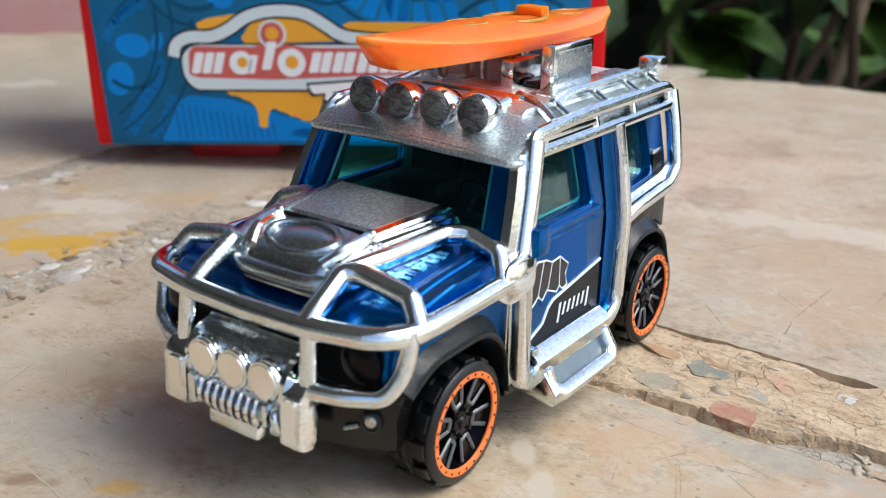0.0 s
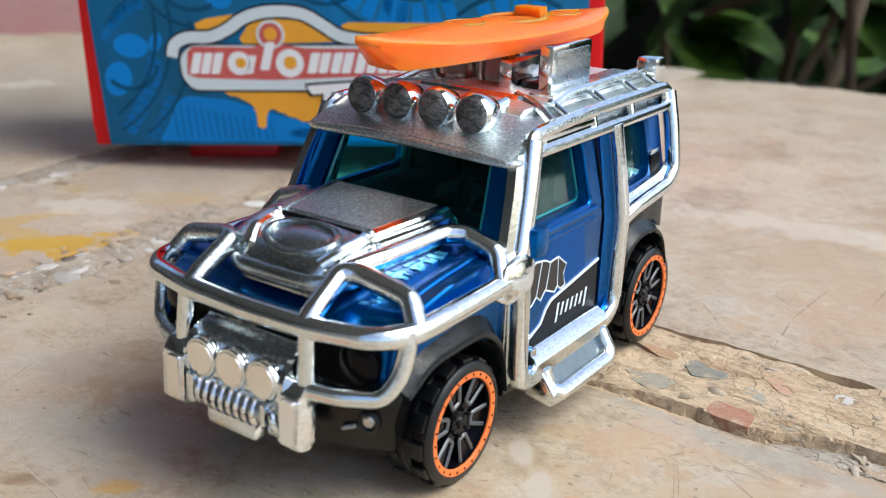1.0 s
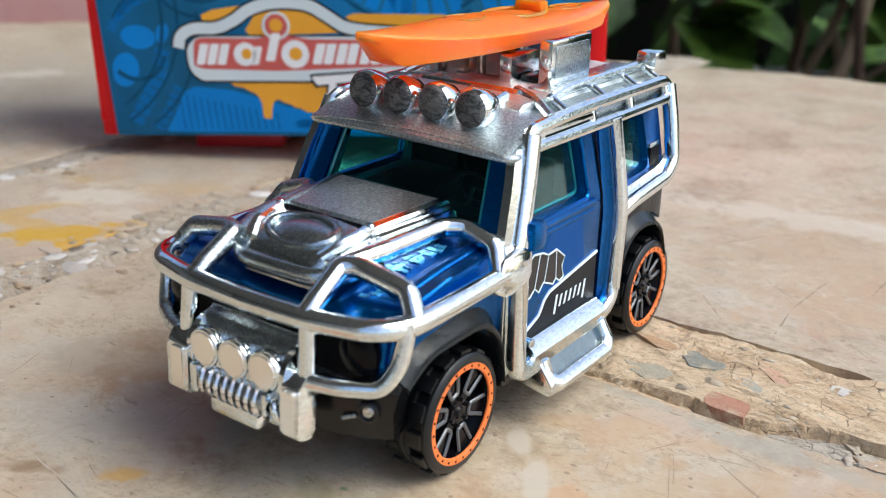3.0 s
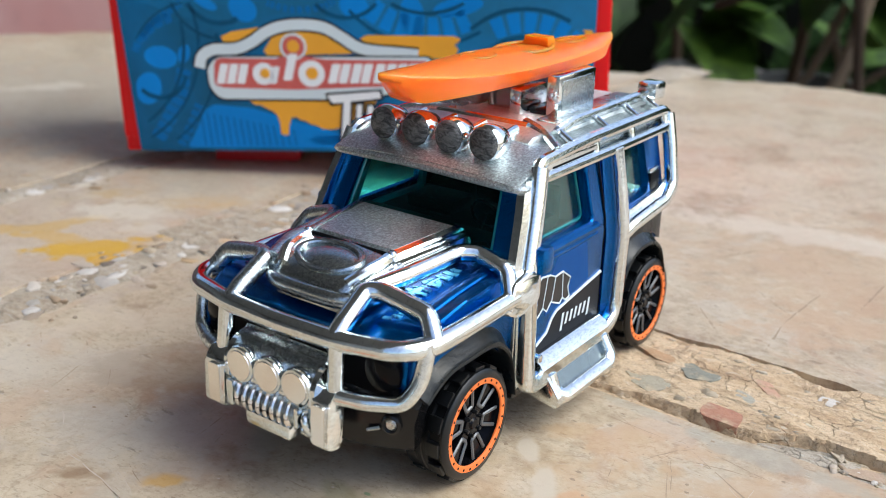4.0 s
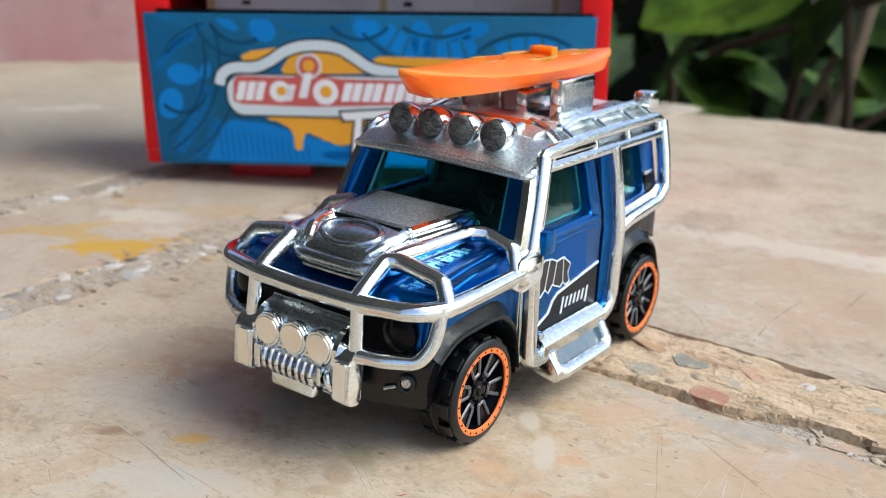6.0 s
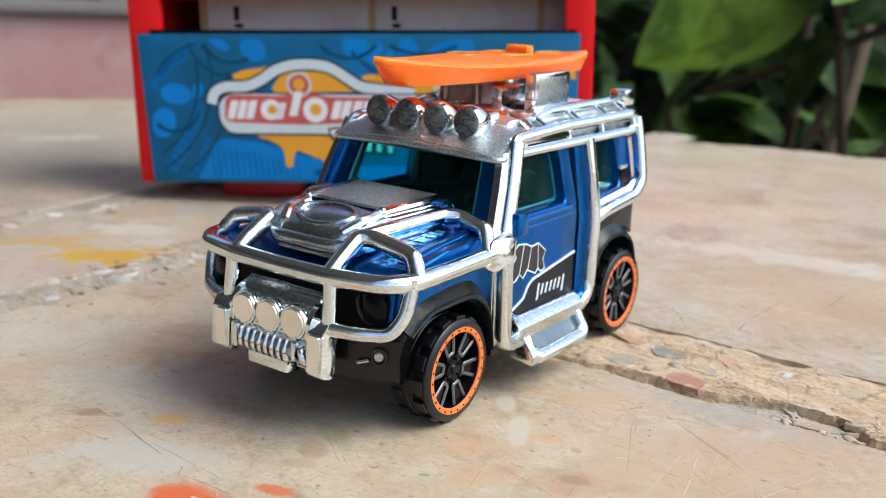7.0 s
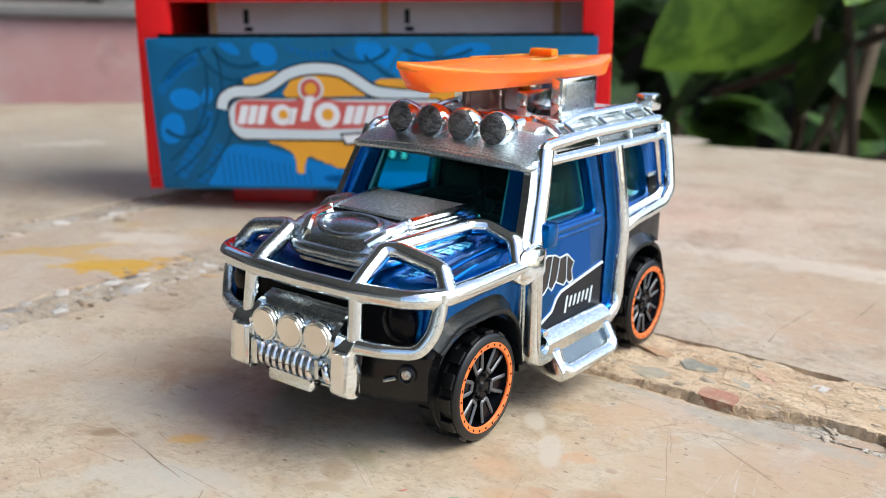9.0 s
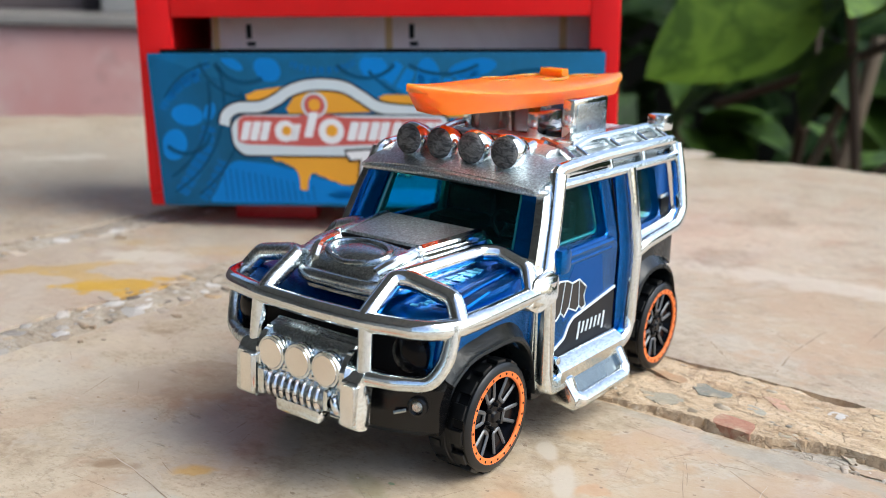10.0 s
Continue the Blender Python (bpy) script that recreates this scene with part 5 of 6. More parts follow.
def cabin_side(s):
    def place(p, off):
        return (s * (flank_x(p.y) + off), p.x, p.y)
    bm = bmesh.new()
    sill, rear = (2.27, 0.43) if s > 0 else (2.11, 0.58)
    hole = [(-0.98, sill), (rear, sill), (rear - 0.07, 2.98), (-0.74, 2.98)]
    ring_panel(bm, [(-1.30, 2.08), (0.79, 2.08), (0.71, 3.16), (-0.95, 3.06)], rounded_poly(hole, 0.12), place, 0.14)
    part("door_frame", bm, BLUE, body)
    bm = bmesh.new()
    ring_panel(bm, [(0.80, 2.08), (2.46, 2.08), (2.42, 3.17), (0.72, 3.17)], rounded_poly([(1.22, 2.22), (2.05, 2.26), (2.0, 2.98), (1.22, 2.98)], 0.16), place, 0.14)
    part("quarter_frame", bm, BLUE, body)
    for y0, y1, z0 in ((-1.0, rear + 0.06, sill - 0.05), (1.15, 2.1, 2.2)):
        bm = bmesh.new()
        loft(bm, [[(s * (flank_x(z) - d), y, z) for y, z in ((y0, z0), (y1, z0), (y1, 3.02), (y0 + 0.2, 3.02))] for d in (0.10, 0.13)])
        part("side_window", bm, GLASS if s > 0 else SCREEN, car, "teal tinted window plastic")
    # raised bead round the door window and along the door
    loop = rounded_poly([(-1.0, sill - 0.02), (rear + 0.02, sill - 0.02), (rear - 0.05, 3.0), (-0.76, 3.0)], 0.12, 4)
    bm = tubed([(s * (flank_x(p.y) + 0.015), p.x, p.y) for p in loop + loop[:1]], 0.035, n=8, caps=False)
    part("window_bead", bm, BLUE, body)
    part("waist_line", tubed([(s * 1.41, -1.15, 2.20), (s * 1.41, 0.55, 2.20)], 0.05, n=8), BLUE, body)
    part("waist_line", tubed([(s * 1.41, -1.15, 2.10), (s * 1.41, 0.55, 2.10)], 0.03, n=8), BLUE, body)
    # door: slightly proud plate with a shut line
    door = part("door", prismed(rounded_poly([(-1.22, 0.95), (0.72, 0.95), (0.72, 2.18), (-1.22, 2.18)], 0.08), "x", s * 1.38, s * 1.425, 0.012), BLUE, body)
    part("shut_line", tubed([(s * 1.405, 0.76, 0.95), (s * 1.405, 0.78, 2.2), (s * 1.25, 0.70, 3.1)], 0.014, n=6), DARK, body)
    # printed side graphic: dark wedge with a light edge, a plain blot and slanting bars for the lettering
    wedge = [(-1.2, 0.96), (-0.90, 1.03), (-0.574, 1.15), (-0.474, 1.295), (-0.364, 1.365), (0.71, 1.53), (0.71, 0.96)]
    part("wedge_print", prismed(wedge, "x", s * 1.42, s * 1.431), DARK_INK, door, "black wedge print")
    part("wedge_edge", tubed([(s * 1.430, y, z) for y, z in ((-1.2, 0.97), (-0.90, 1.04), (-0.574, 1.165), (-0.474, 1.31), (-0.364, 1.38), (0.71, 1.545))], 0.02, n=6), SILVER_INK, door, "silver print line")
    part("dull_panel_print", prismed([(-0.62, 1.39), (-0.42, 1.42), (0.40, 1.545), (0.30, 2.06), (-0.40, 2.06), (-0.66, 1.7)], "x", s * 1.42, s * 1.4285), DULL_BLUE, door, "dull blue print panel")
    blot = [(-1.0, 1.50), (-0.90, 1.66), (-0.80, 1.76), (-0.86, 1.86), (-0.75, 1.92), (-0.56, 1.89), (-0.44, 1.835), (-0.27, 1.85), (-0.08, 1.72), (-0.13, 1.61), (-0.08, 1.48), (-0.17, 1.45), (-0.25, 1.51), (-0.31, 1.455), (-0.52, 1.54), (-0.61, 1.45), (-0.70, 1.52), (-0.79, 1.45), (-0.92, 1.42)]
    part("blot_print", prismed(blot, "x", s * 1.42, s * 1.433), BROWN_INK, door, "plain brown print shape")
    part("blot_edge", tubed([(s * 1.434, y, z) for y, z in blot + blot[:1]], 0.012, n=6, caps=False), SILVER_INK, door)
    for seam in (((-0.62, 1.90), (-0.70, 1.52)), ((-0.27, 1.84), (-0.25, 1.51)), ((-0.44, 1.83), (-0.50, 1.54))):
        part("blot_seam", tubed([(s * 1.434, y, z) for y, z in seam], 0.009, n=6), SILVER_INK, door)
    for k in range(7):
        y = -0.25 + 0.108 * k
        h = 0.22 if k in (0, 6) else 0.14
        z = 1.125 - 0.002 * k - (0.06 if k in (0, 6) else 0.0)
        part("bar_print", prismed([(y, z), (y + 0.045, z), (y + 0.085, z + h), (y + 0.04, z + h)], "x", s * 1.42, s * 1.436), SILVER_INK, door)
    mirror = part("mirror", boxed((s * 1.40, -1.14, 2.10), (s * 1.66, -0.88, 2.42), 0.08), BLUE, car, "blue door mirror")


both(cabin_side)
# windscreen
def screen(p, off):
    k = (p.y - 2.2) / 0.95
    n = Vector((0, -0.9, 0.42)).normalized()
    return Vector((p.x, -1.34 + 0.42 * k, p.y)) + n * off


bm = bmesh.new()
ring_panel(bm, [(-1.36, 2.18), (1.36, 2.18), (1.20, 3.08), (-1.20, 3.08)], rounded_poly([(-1.10, 2.24), (1.10, 2.24), (1.0, 3.02), (-1.0, 3.02)], 0.08), screen, 0.12)
part("screen_frame", bm, BLUE, body)
bm = bmesh.new()
loft(bm, [[screen(Vector(p), off) for p in ((-1.14, 2.2), (1.14, 2.2), (1.04, 3.08), (-1.04, 3.08))] for off in (-0.06, -0.09)])
part("windscreen", bm, SCREEN, car, "teal tinted windscreen plastic")
for s in (1, -1):
    part("screen_edge", tubed([screen(Vector((s * 1.06, 2.24)), -0.05), screen(Vector((s * 0.965, 3.02)), -0.05)], 0.022, n=6), TEAL_EDGE, car, "teal edge of the window plastic")
    sill, rear, thick = (2.31, 0.40, 0.025) if s > 0 else (2.13, 0.57, 0.065)
    loop = rounded_poly([(-0.93, sill), (rear, sill), (rear - 0.07, 2.95), (-0.72, 2.95)], 0.1)
    part("window_edge", tubed([(s * (flank_x(p.y) - 0.12), p.x, p.y) for p in loop + loop[:1]], thick, n=6, caps=False), TEAL_EDGE, car, "teal edge of the window plastic")
    part("latch", boxed((s * 1.30, 2.07, 2.24), (s * 1.385, 2.34, 2.50), 0.02), DARK, body, "black tailgate latch")
    part("latch_strip", boxed((s * 1.30, 2.05, 2.50), (s * 1.38, 2.30, 2.56), 0.01), CHROME_SOFT, body)
part("tailgate", boxed((-1.26, 2.32, 2.2), (1.26, 2.46, 3.12), 0.05), BLUE, body)
part("rear_window", boxed((-0.9, 2.45, 2.35), (0.9, 2.49, 3.0), 0.01), GLASS, car)
# inside
part("cabin_tub", boxed((-1.22, -1.1, 1.5), (1.22, 2.30, 2.12), 0.05), CABIN, car, "black interior tub")
for s in (1, -1):
    bm = bmesh.new()
    box(bm, (s * 0.25, -0.2, 2.1), (s * 0.95, 0.35, 2.3), 0.06)
    box(bm, (s * 0.30, 0.30, 2.1), (s * 0.92, 0.50, 2.62), 0.08)
    box(bm, (s * 0.45, 0.34, 2.6), (s * 0.76, 0.46, 2.78), 0.05)
    part("front_seat", bm, CABIN, car)
part("rear_seat", boxed((-1.0, 1.5, 2.1), (1.0, 1.75, 2.45), 0.08), CABIN, car)
# black fillers added to keep the cabin dark behind its windows
part("cabin_floor", boxed((-1.30, -1.22, 2.095), (1.30, 2.3, 2.14), 0.01), DARK, car)
part("load_cover", boxed((-0.9, 1.25, 2.1), (0.9, 2.2, 2.9), 0.1), DARK, car)
part("bulkhead", boxed((-1.16, 0.60, 2.1), (1.16, 0.68, 3.12), 0.02), DARK, car, "black filler panel behind the seats")
part("headliner", boxed((-1.14, -0.85, 3.10), (1.14, 2.25, 3.15), 0.02), DARK, car, "black underside of the roof")
part("dashboard", boxed((-1.12, -1.1, 2.1), (1.12, -0.75, 2.32), 0.06), CABIN, car)
bm = bmesh.new()
ringp = [(0.55 + 0.19 * math.cos(a * math.pi / 10), -0.62 - 0.06 * math.sin(a * math.pi / 10), 2.45 + 0.18 * math.sin(a * math.pi / 10)) for a in range(21)]
tube(bm, ringp, 0.025, 6, caps=False)
tube(bm, [(0.55, -0.75, 2.3), (0.55, -0.62, 2.45)], 0.03, 6)
part("steering_wheel", bm, CABIN, car)

# black base: front bumper, sills, flares
def bumper_ring(u):
    pts = []
    for z, w, y0 in ((0.66, 1.30, -3.24), (0.76, 1.38, -3.36), (1.08, 1.42, -3.42), (1.26, 1.46, -3.40), (1.38, 1.46, -3.30)):
        pts.append((u * w, y0 + 0.32 * abs(u) ** 3, z))
    return pts + [(u * 1.40, -2.80, 1.38), (u * 1.25, -2.75, 0.66)]


base = part("base", boxed((-1.05, -2.45, 0.52), (1.05, 2.4, 0.98), 0.1), BLACK, car, "black plastic chassis base")
# unseen block added to keep light out from under the car
part("chassis_keel", boxed((-0.85, -2.1, 0.34), (0.85, 2.4, 0.55), 0.08), BLACK, base)
part("front_bumper", loft(bmesh.new(), [bumper_ring(-1 + k / 12) for k in range(25)]), BLACK, base, "black plastic front bumper")
part("rear_bumper", boxed((-1.36, 2.3, 0.66), (1.36, 2.60, 1.1), 0.1), BLACK, base)
for s in (1, -1):
    bm = bmesh.new()
    at = Matrix.Translation((s * 1.22, -3.20, 1.08)) @ Matrix.Rotation(radians(18 * s), 4, "Z") @ FRONT
    lathe(bm, [(0.065, 0.05), (0.085, 0.06), (0.108, 0.045), (0.115, -0.06)], 20, at)
    fog = part("fog_lamp", bm, BLACK, base, "small fog lamp in a black rim")
    part("fog_lens", lathe(bmesh.new(), [(0.0, 0.055), (0.05, 0.05), (0.072, 0.03)], 18, at), CHROME_WORN, fog, "plated lamp lens")
    part("fog_slot", tubed([(s * 1.00, -3.33, 0.99), (s * 1.12, -3.27, 1.03)], 0.022, n=6), CHROME_WORN, base)


def flare(s, edge, top, xo):
    """An angular wheel arch cover: edge and top are its lower rim and its upper line, as (y, z)."""
    E = round_corners([(y, z, 0) for y, z in edge], 0.16, 3)
    T = round_corners([(y, z, 0) for y, z in top], 0.16, 3)
    rings = []
    for e, t in zip(E, T):
        sec = [(1.0, 0.0), (xo - 0.02, 0.0), (xo, 0.10), (xo - 0.01, 0.26), (xo - 0.05, 0.34), (xo - 0.17, 1.0), (1.0, 1.0)]
        rings.append([(s * x, e.x + (t.x - e.x) * k, e.y + (t.y - e.y) * k) for x, k in sec])
    return loft(bmesh.new(), rings)


for s in (1, -1):
    part("front_flare", flare(s, [(-3.02, 1.30), (-2.68, 1.49), (-2.0, 1.50), (-1.75, 1.47), (-1.52, 1.28), (-1.42, 1.0), (-1.38, 0.72)], [(-3.06, 1.42), (-2.78, 1.66), (-2.05, 1.74), (-1.72, 1.72), (-1.46, 1.50), (-1.34, 1.10), (-1.30, 0.72)], 1.54), FLARE, base, "grey-black wheel arch flare")
    part("rear_flare", flare(s, [(1.20, 0.74), (1.22, 1.26), (1.40, 1.48), (1.70, 1.57), (2.08, 1.54), (2.32, 1.38), (2.48, 1.0)], [(1.08, 0.74), (1.10, 1.42), (1.34, 1.76), (1.72, 1.84), (2.14, 1.74), (2.42, 1.50), (2.56, 1.02)], 1.55), FLARE, base, "grey-black wheel arch flare")
    part("quarter_panel", prismed([(1.10, 1.4), (1.14, 1.98), (2.44, 2.14), (2.45, 1.5), (2.2, 1.66), (1.7, 1.66)], "x", s * 1.395, s * 1.43, 0.01), FLARE, base, "grey-black quarter panel")
    part("sill", boxed((s * 1.2, -1.25, 0.55), (s * 1.42, 1.25, 0.98), 0.04), BLACK, base)

# ---- wheels ----
def wheel_meshes():
    out = {}
    R, W = 0.655, 0.26
    bm = bmesh.new()
    lathe(bm, [(0.50, W + 0.005), (0.54, W + 0.03), (0.595, W + 0.022), (0.625, W - 0.005), (0.628, W - 0.03), (0.606, W - 0.05), (0.606, W - 0.17), (0.640, W - 0.18), (0.640, 0.03), (0.625, 0.02), (0.625, 0.0), (0.640, -0.01), (0.640, -W + 0.09), (0.63, -W + 0.03), (0.58, -W), (0.40, -W), (0.40, -0.05), (0.50, -0.05), (0.50, W)], 56, SW)
    out["tyre"] = mesh_of(bm, TYRE, "tyre")
    out["block"] = mesh_of(boxed((-0.14, -0.05, -0.03), (0.0, 0.05, 0.012), 0.012), TYRE, "tread_block")
    out["lug"] = mesh_of(boxed((W - 0.19, -0.085, -0.05), (W - 0.03, 0.085, 0.012), 0.016), TYRE, "tread_lug")
    out["ring"] = mesh_of(lathe(bmesh.new(), [(0.465, W - 0.05), (0.465, W + 0.015), (0.475, W + 0.024), (0.535, W + 0.026), (0.545, W + 0.012), (0.545, W - 0.05)], 64, SW), ORANGE_RING, "ring")
    out["rim"] = mesh_of(lathe(bmesh.new(), [(0.0, W - 0.17), (0.40, W - 0.16), (0.455, W - 0.06), (0.465, W + 0.0), (0.47, W - 0.2), (0.42, -W + 0.03), (0.0, -W + 0.05)], 48, SW), GLOSS_BLACK, "rim")
    bm = bmesh.new()
    sec = [[(W - 0.05, -0.055, 0.06), (W - 0.05, 0.055, 0.06), (W - 0.12, 0.065, 0.06), (W - 0.12, -0.065, 0.06)], [(W - 0.06, -0.075, 0.25), (W - 0.06, 0.075, 0.25), (W - 0.14, 0.085, 0.25), (W - 0.14, -0.085, 0.25)], [(W - 0.045, -0.12, 0.47), (W - 0.045, 0.12, 0.47), (W - 0.12, 0.13, 0.47), (W - 0.12, -0.13, 0.47)]]
    loft(bm, sec)
    out["spoke"] = mesh_of(bm, GLOSS_BLACK, "spoke")
    bm = tubed(round_corners([(W - 0.036, -0.105, 0.455), (W - 0.048, -0.055, 0.205), (W - 0.048, 0.055, 0.205), (W - 0.036, 0.105, 0.455)], 0.02, 2), 0.024, n=6, up=(1, 0, 0), flat=0.6)
    out["groove"] = mesh_of(bm, plain("grey_spoke_paint", (0.12, 0.128, 0.135), 0.32, metal=0.5), "spoke_face")
    out["hub"] = mesh_of(lathe(bmesh.new(), [(0.0, W - 0.01), (0.05, W - 0.012), (0.07, W - 0.035), (0.13, W - 0.04), (0.14, W - 0.12)], 24, SW), GLOSS_BLACK, "hub")
    out["nut"] = mesh_of(lathe(bmesh.new(), [(0.0, 0.036), (0.020, 0.034), (0.026, 0.0), (0.026, -0.03)], 8, SW), TYRE, "nut")
    out["rivet"] = mesh_of(lathe(bmesh.new(), [(0.0, 0.007), (0.015, 0.005), (0.018, -0.01)], 6, SW), DARK, "rivet")
    return out


WM = wheel_meshes()
for s in (1, -1):
    for cy in (-WB, WB):
        turn = Matrix.Identity(4) if s > 0 else Matrix.Rotation(math.pi, 4, "Z")
        spin = Matrix.Rotation(0.3 if cy < 0 else 0.9, 4, "X")
        wheel = part("wheel", WM["rim"], None, car, "black toy wheel with an orange ring", Matrix.Translation(Vector((s * 1.235, cy, HUB + 0.018)) * U) @ turn @ spin)
        part("tyre", WM["tyre"], None, wheel)
        part("ring", WM["ring"], None, wheel, "orange painted ring with rivets")
        part("hub", WM["hub"], None, wheel)
        for k in range(14):
            a = 2 * math.pi * k / 14
            part("tread_block", WM["lug"], None, wheel, "", Matrix.Rotation(a, 4, "X") @ Matrix.Translation(Vector((0, 0, 0.645)) * U))
            part("tread_block", WM["block"], None, wheel, "", Matrix.Rotation(a + math.pi / 14, 4, "X") @ Matrix.Translation(Vector((-0.06, 0, 0.645)) * U))
        for k in range(6):
            rot = Matrix.Rotation(2 * math.pi * k / 6, 4, "X")
            part("spoke", WM["spoke"], None, wheel, "", rot)
            part("spoke_face", WM["groove"], None, wheel, "", rot)
        for k in range(6):
            rot = Matrix.Rotation(2 * math.pi * (k + 0.5) / 6, 4, "X") @ Matrix.Translation(Vector((0.225, 0, 0.135)) * U)
            part("nut", WM["nut"], None, wheel, "", rot)
        for k in range(24):
            rot = Matrix.Rotation(2 * math.pi * k / 24, 4, "X") @ Matrix.Translation(Vector((0.284, 0, 0.505)) * U)
            part("rivet", WM["rivet"], None, wheel, "", rot)

# ---- chrome cage ----
cage = part("roof_plate", loft(bmesh.new(), [
    [(-hw + 0.03, y, z - (0.04 if y < -1.15 else 0.12)), (-hw, y, z - 0.03), (-hw + 0.08, y, z), (-0.7, y, z + 0.05), (0, y, z + 0.07), (0.7, y, z + 0.05), (hw - 0.08, y, z), (hw, y, z - 0.03), (hw - 0.03, y, z - (0.04 if y < -1.15 else 0.12))]
    for y, z, hw in ((-1.20, 3.07, 1.30), (-1.12, 3.105, 1.30), (-1.02, 3.145, 1.30), (-0.62, 3.27, 1.30), (-0.45, 3.29, 1.30), (1.2, 3.28, 1.29), (2.50, 3.27, 1.28), (2.66, 3.25, 1.20), (2.78, 3.2, 1.12))]), CHROME_CAST, car, "speckled chrome roof plate")
# visor lip
part("visor_lip", tubed(smooth_path([(-1.30, -0.98, 3.02), (-1.24, -1.14, 3.03), (-0.6, -1.20, 3.06), (0, -1.21, 3.08), (0.6, -1.20, 3.06), (1.24, -1.14, 3.03), (1.30, -0.98, 3.02)], 5), 0.055, n=10, flat=0.9), CHROME_CAST, cage)
for x in (-0.71, -0.235, 0.235, 0.71):
    bm = bmesh.new()
    tilt = Matrix.Translation((x, -0.90, 3.40)) @ Matrix.Rotation(radians(-4), 4, "X") @ FRONT
    lathe(bm, [(0.0, -0.36), (0.10, -0.32), (0.17, -0.22), (0.205, -0.08), (0.218, 0.0), (0.212, 0.05), (0.19, 0.085)], 28, tilt)
    box(bm, (x - 0.07, -0.88, 3.15), (x + 0.07, -0.70, 3.32), 0.03)
    lamp = part("roof_lamp", bm, CHROME, car, "round chrome roof lamp")
    bm = lathe(bmesh.new(), [(0.195, 0.07), (0.18, 0.10), (0.14, 0.122), (0.07, 0.135), (0.0, 0.138)], 28, tilt)
    part("lens", bm, LENS, lamp, "frosted lamp lens")
part("roof_panel", loft(bmesh.new(), [[(-0.98, y, z - 0.09), (-0.95, y, z), (0.95, y, z), (0.98, y, z - 0.09)] for y, z in ((-0.42, 3.335), (-0.34, 3.385), (2.5, 3.385), (2.6, 3.34))]), CHROME_ROOF, cage, "smooth chrome roof panel")
# raised ridges on the roof plate
for s in (1, -1):
    part("roof_ridge", tubed(smooth_path([(s * 1.28, -0.32, 3.29), (s * 0.92, -0.03, 3.37), (s * 0.52, 0.23, 3.39)], 4), 0.06, n=8), CHROME_WORN, cage)
part("roof_ridge", tubed([(-0.9, 0.10, 3.385), (0.62, 0.10, 3.385)], 0.045, n=8), CHROME_SOFT, cage)
for x in (-0.62, -0.2, 0.2, 0.62):
    part("lamp_arm", tubed([(x * 1.12, -0.66, 3.38), (x * 1.05, -0.22, 3.42)], 0.05, n=8), CHROME_SOFT, cage)


def chrome(name, pts, r, corner=0.15, n=10, flat=1.0, mat=None, up=(0, 0, 1), square=1.0):
    part(name, tubed(round_corners(pts, corner), r, n=n, flat=flat, up=up, square=square), mat or CHROME, cage)


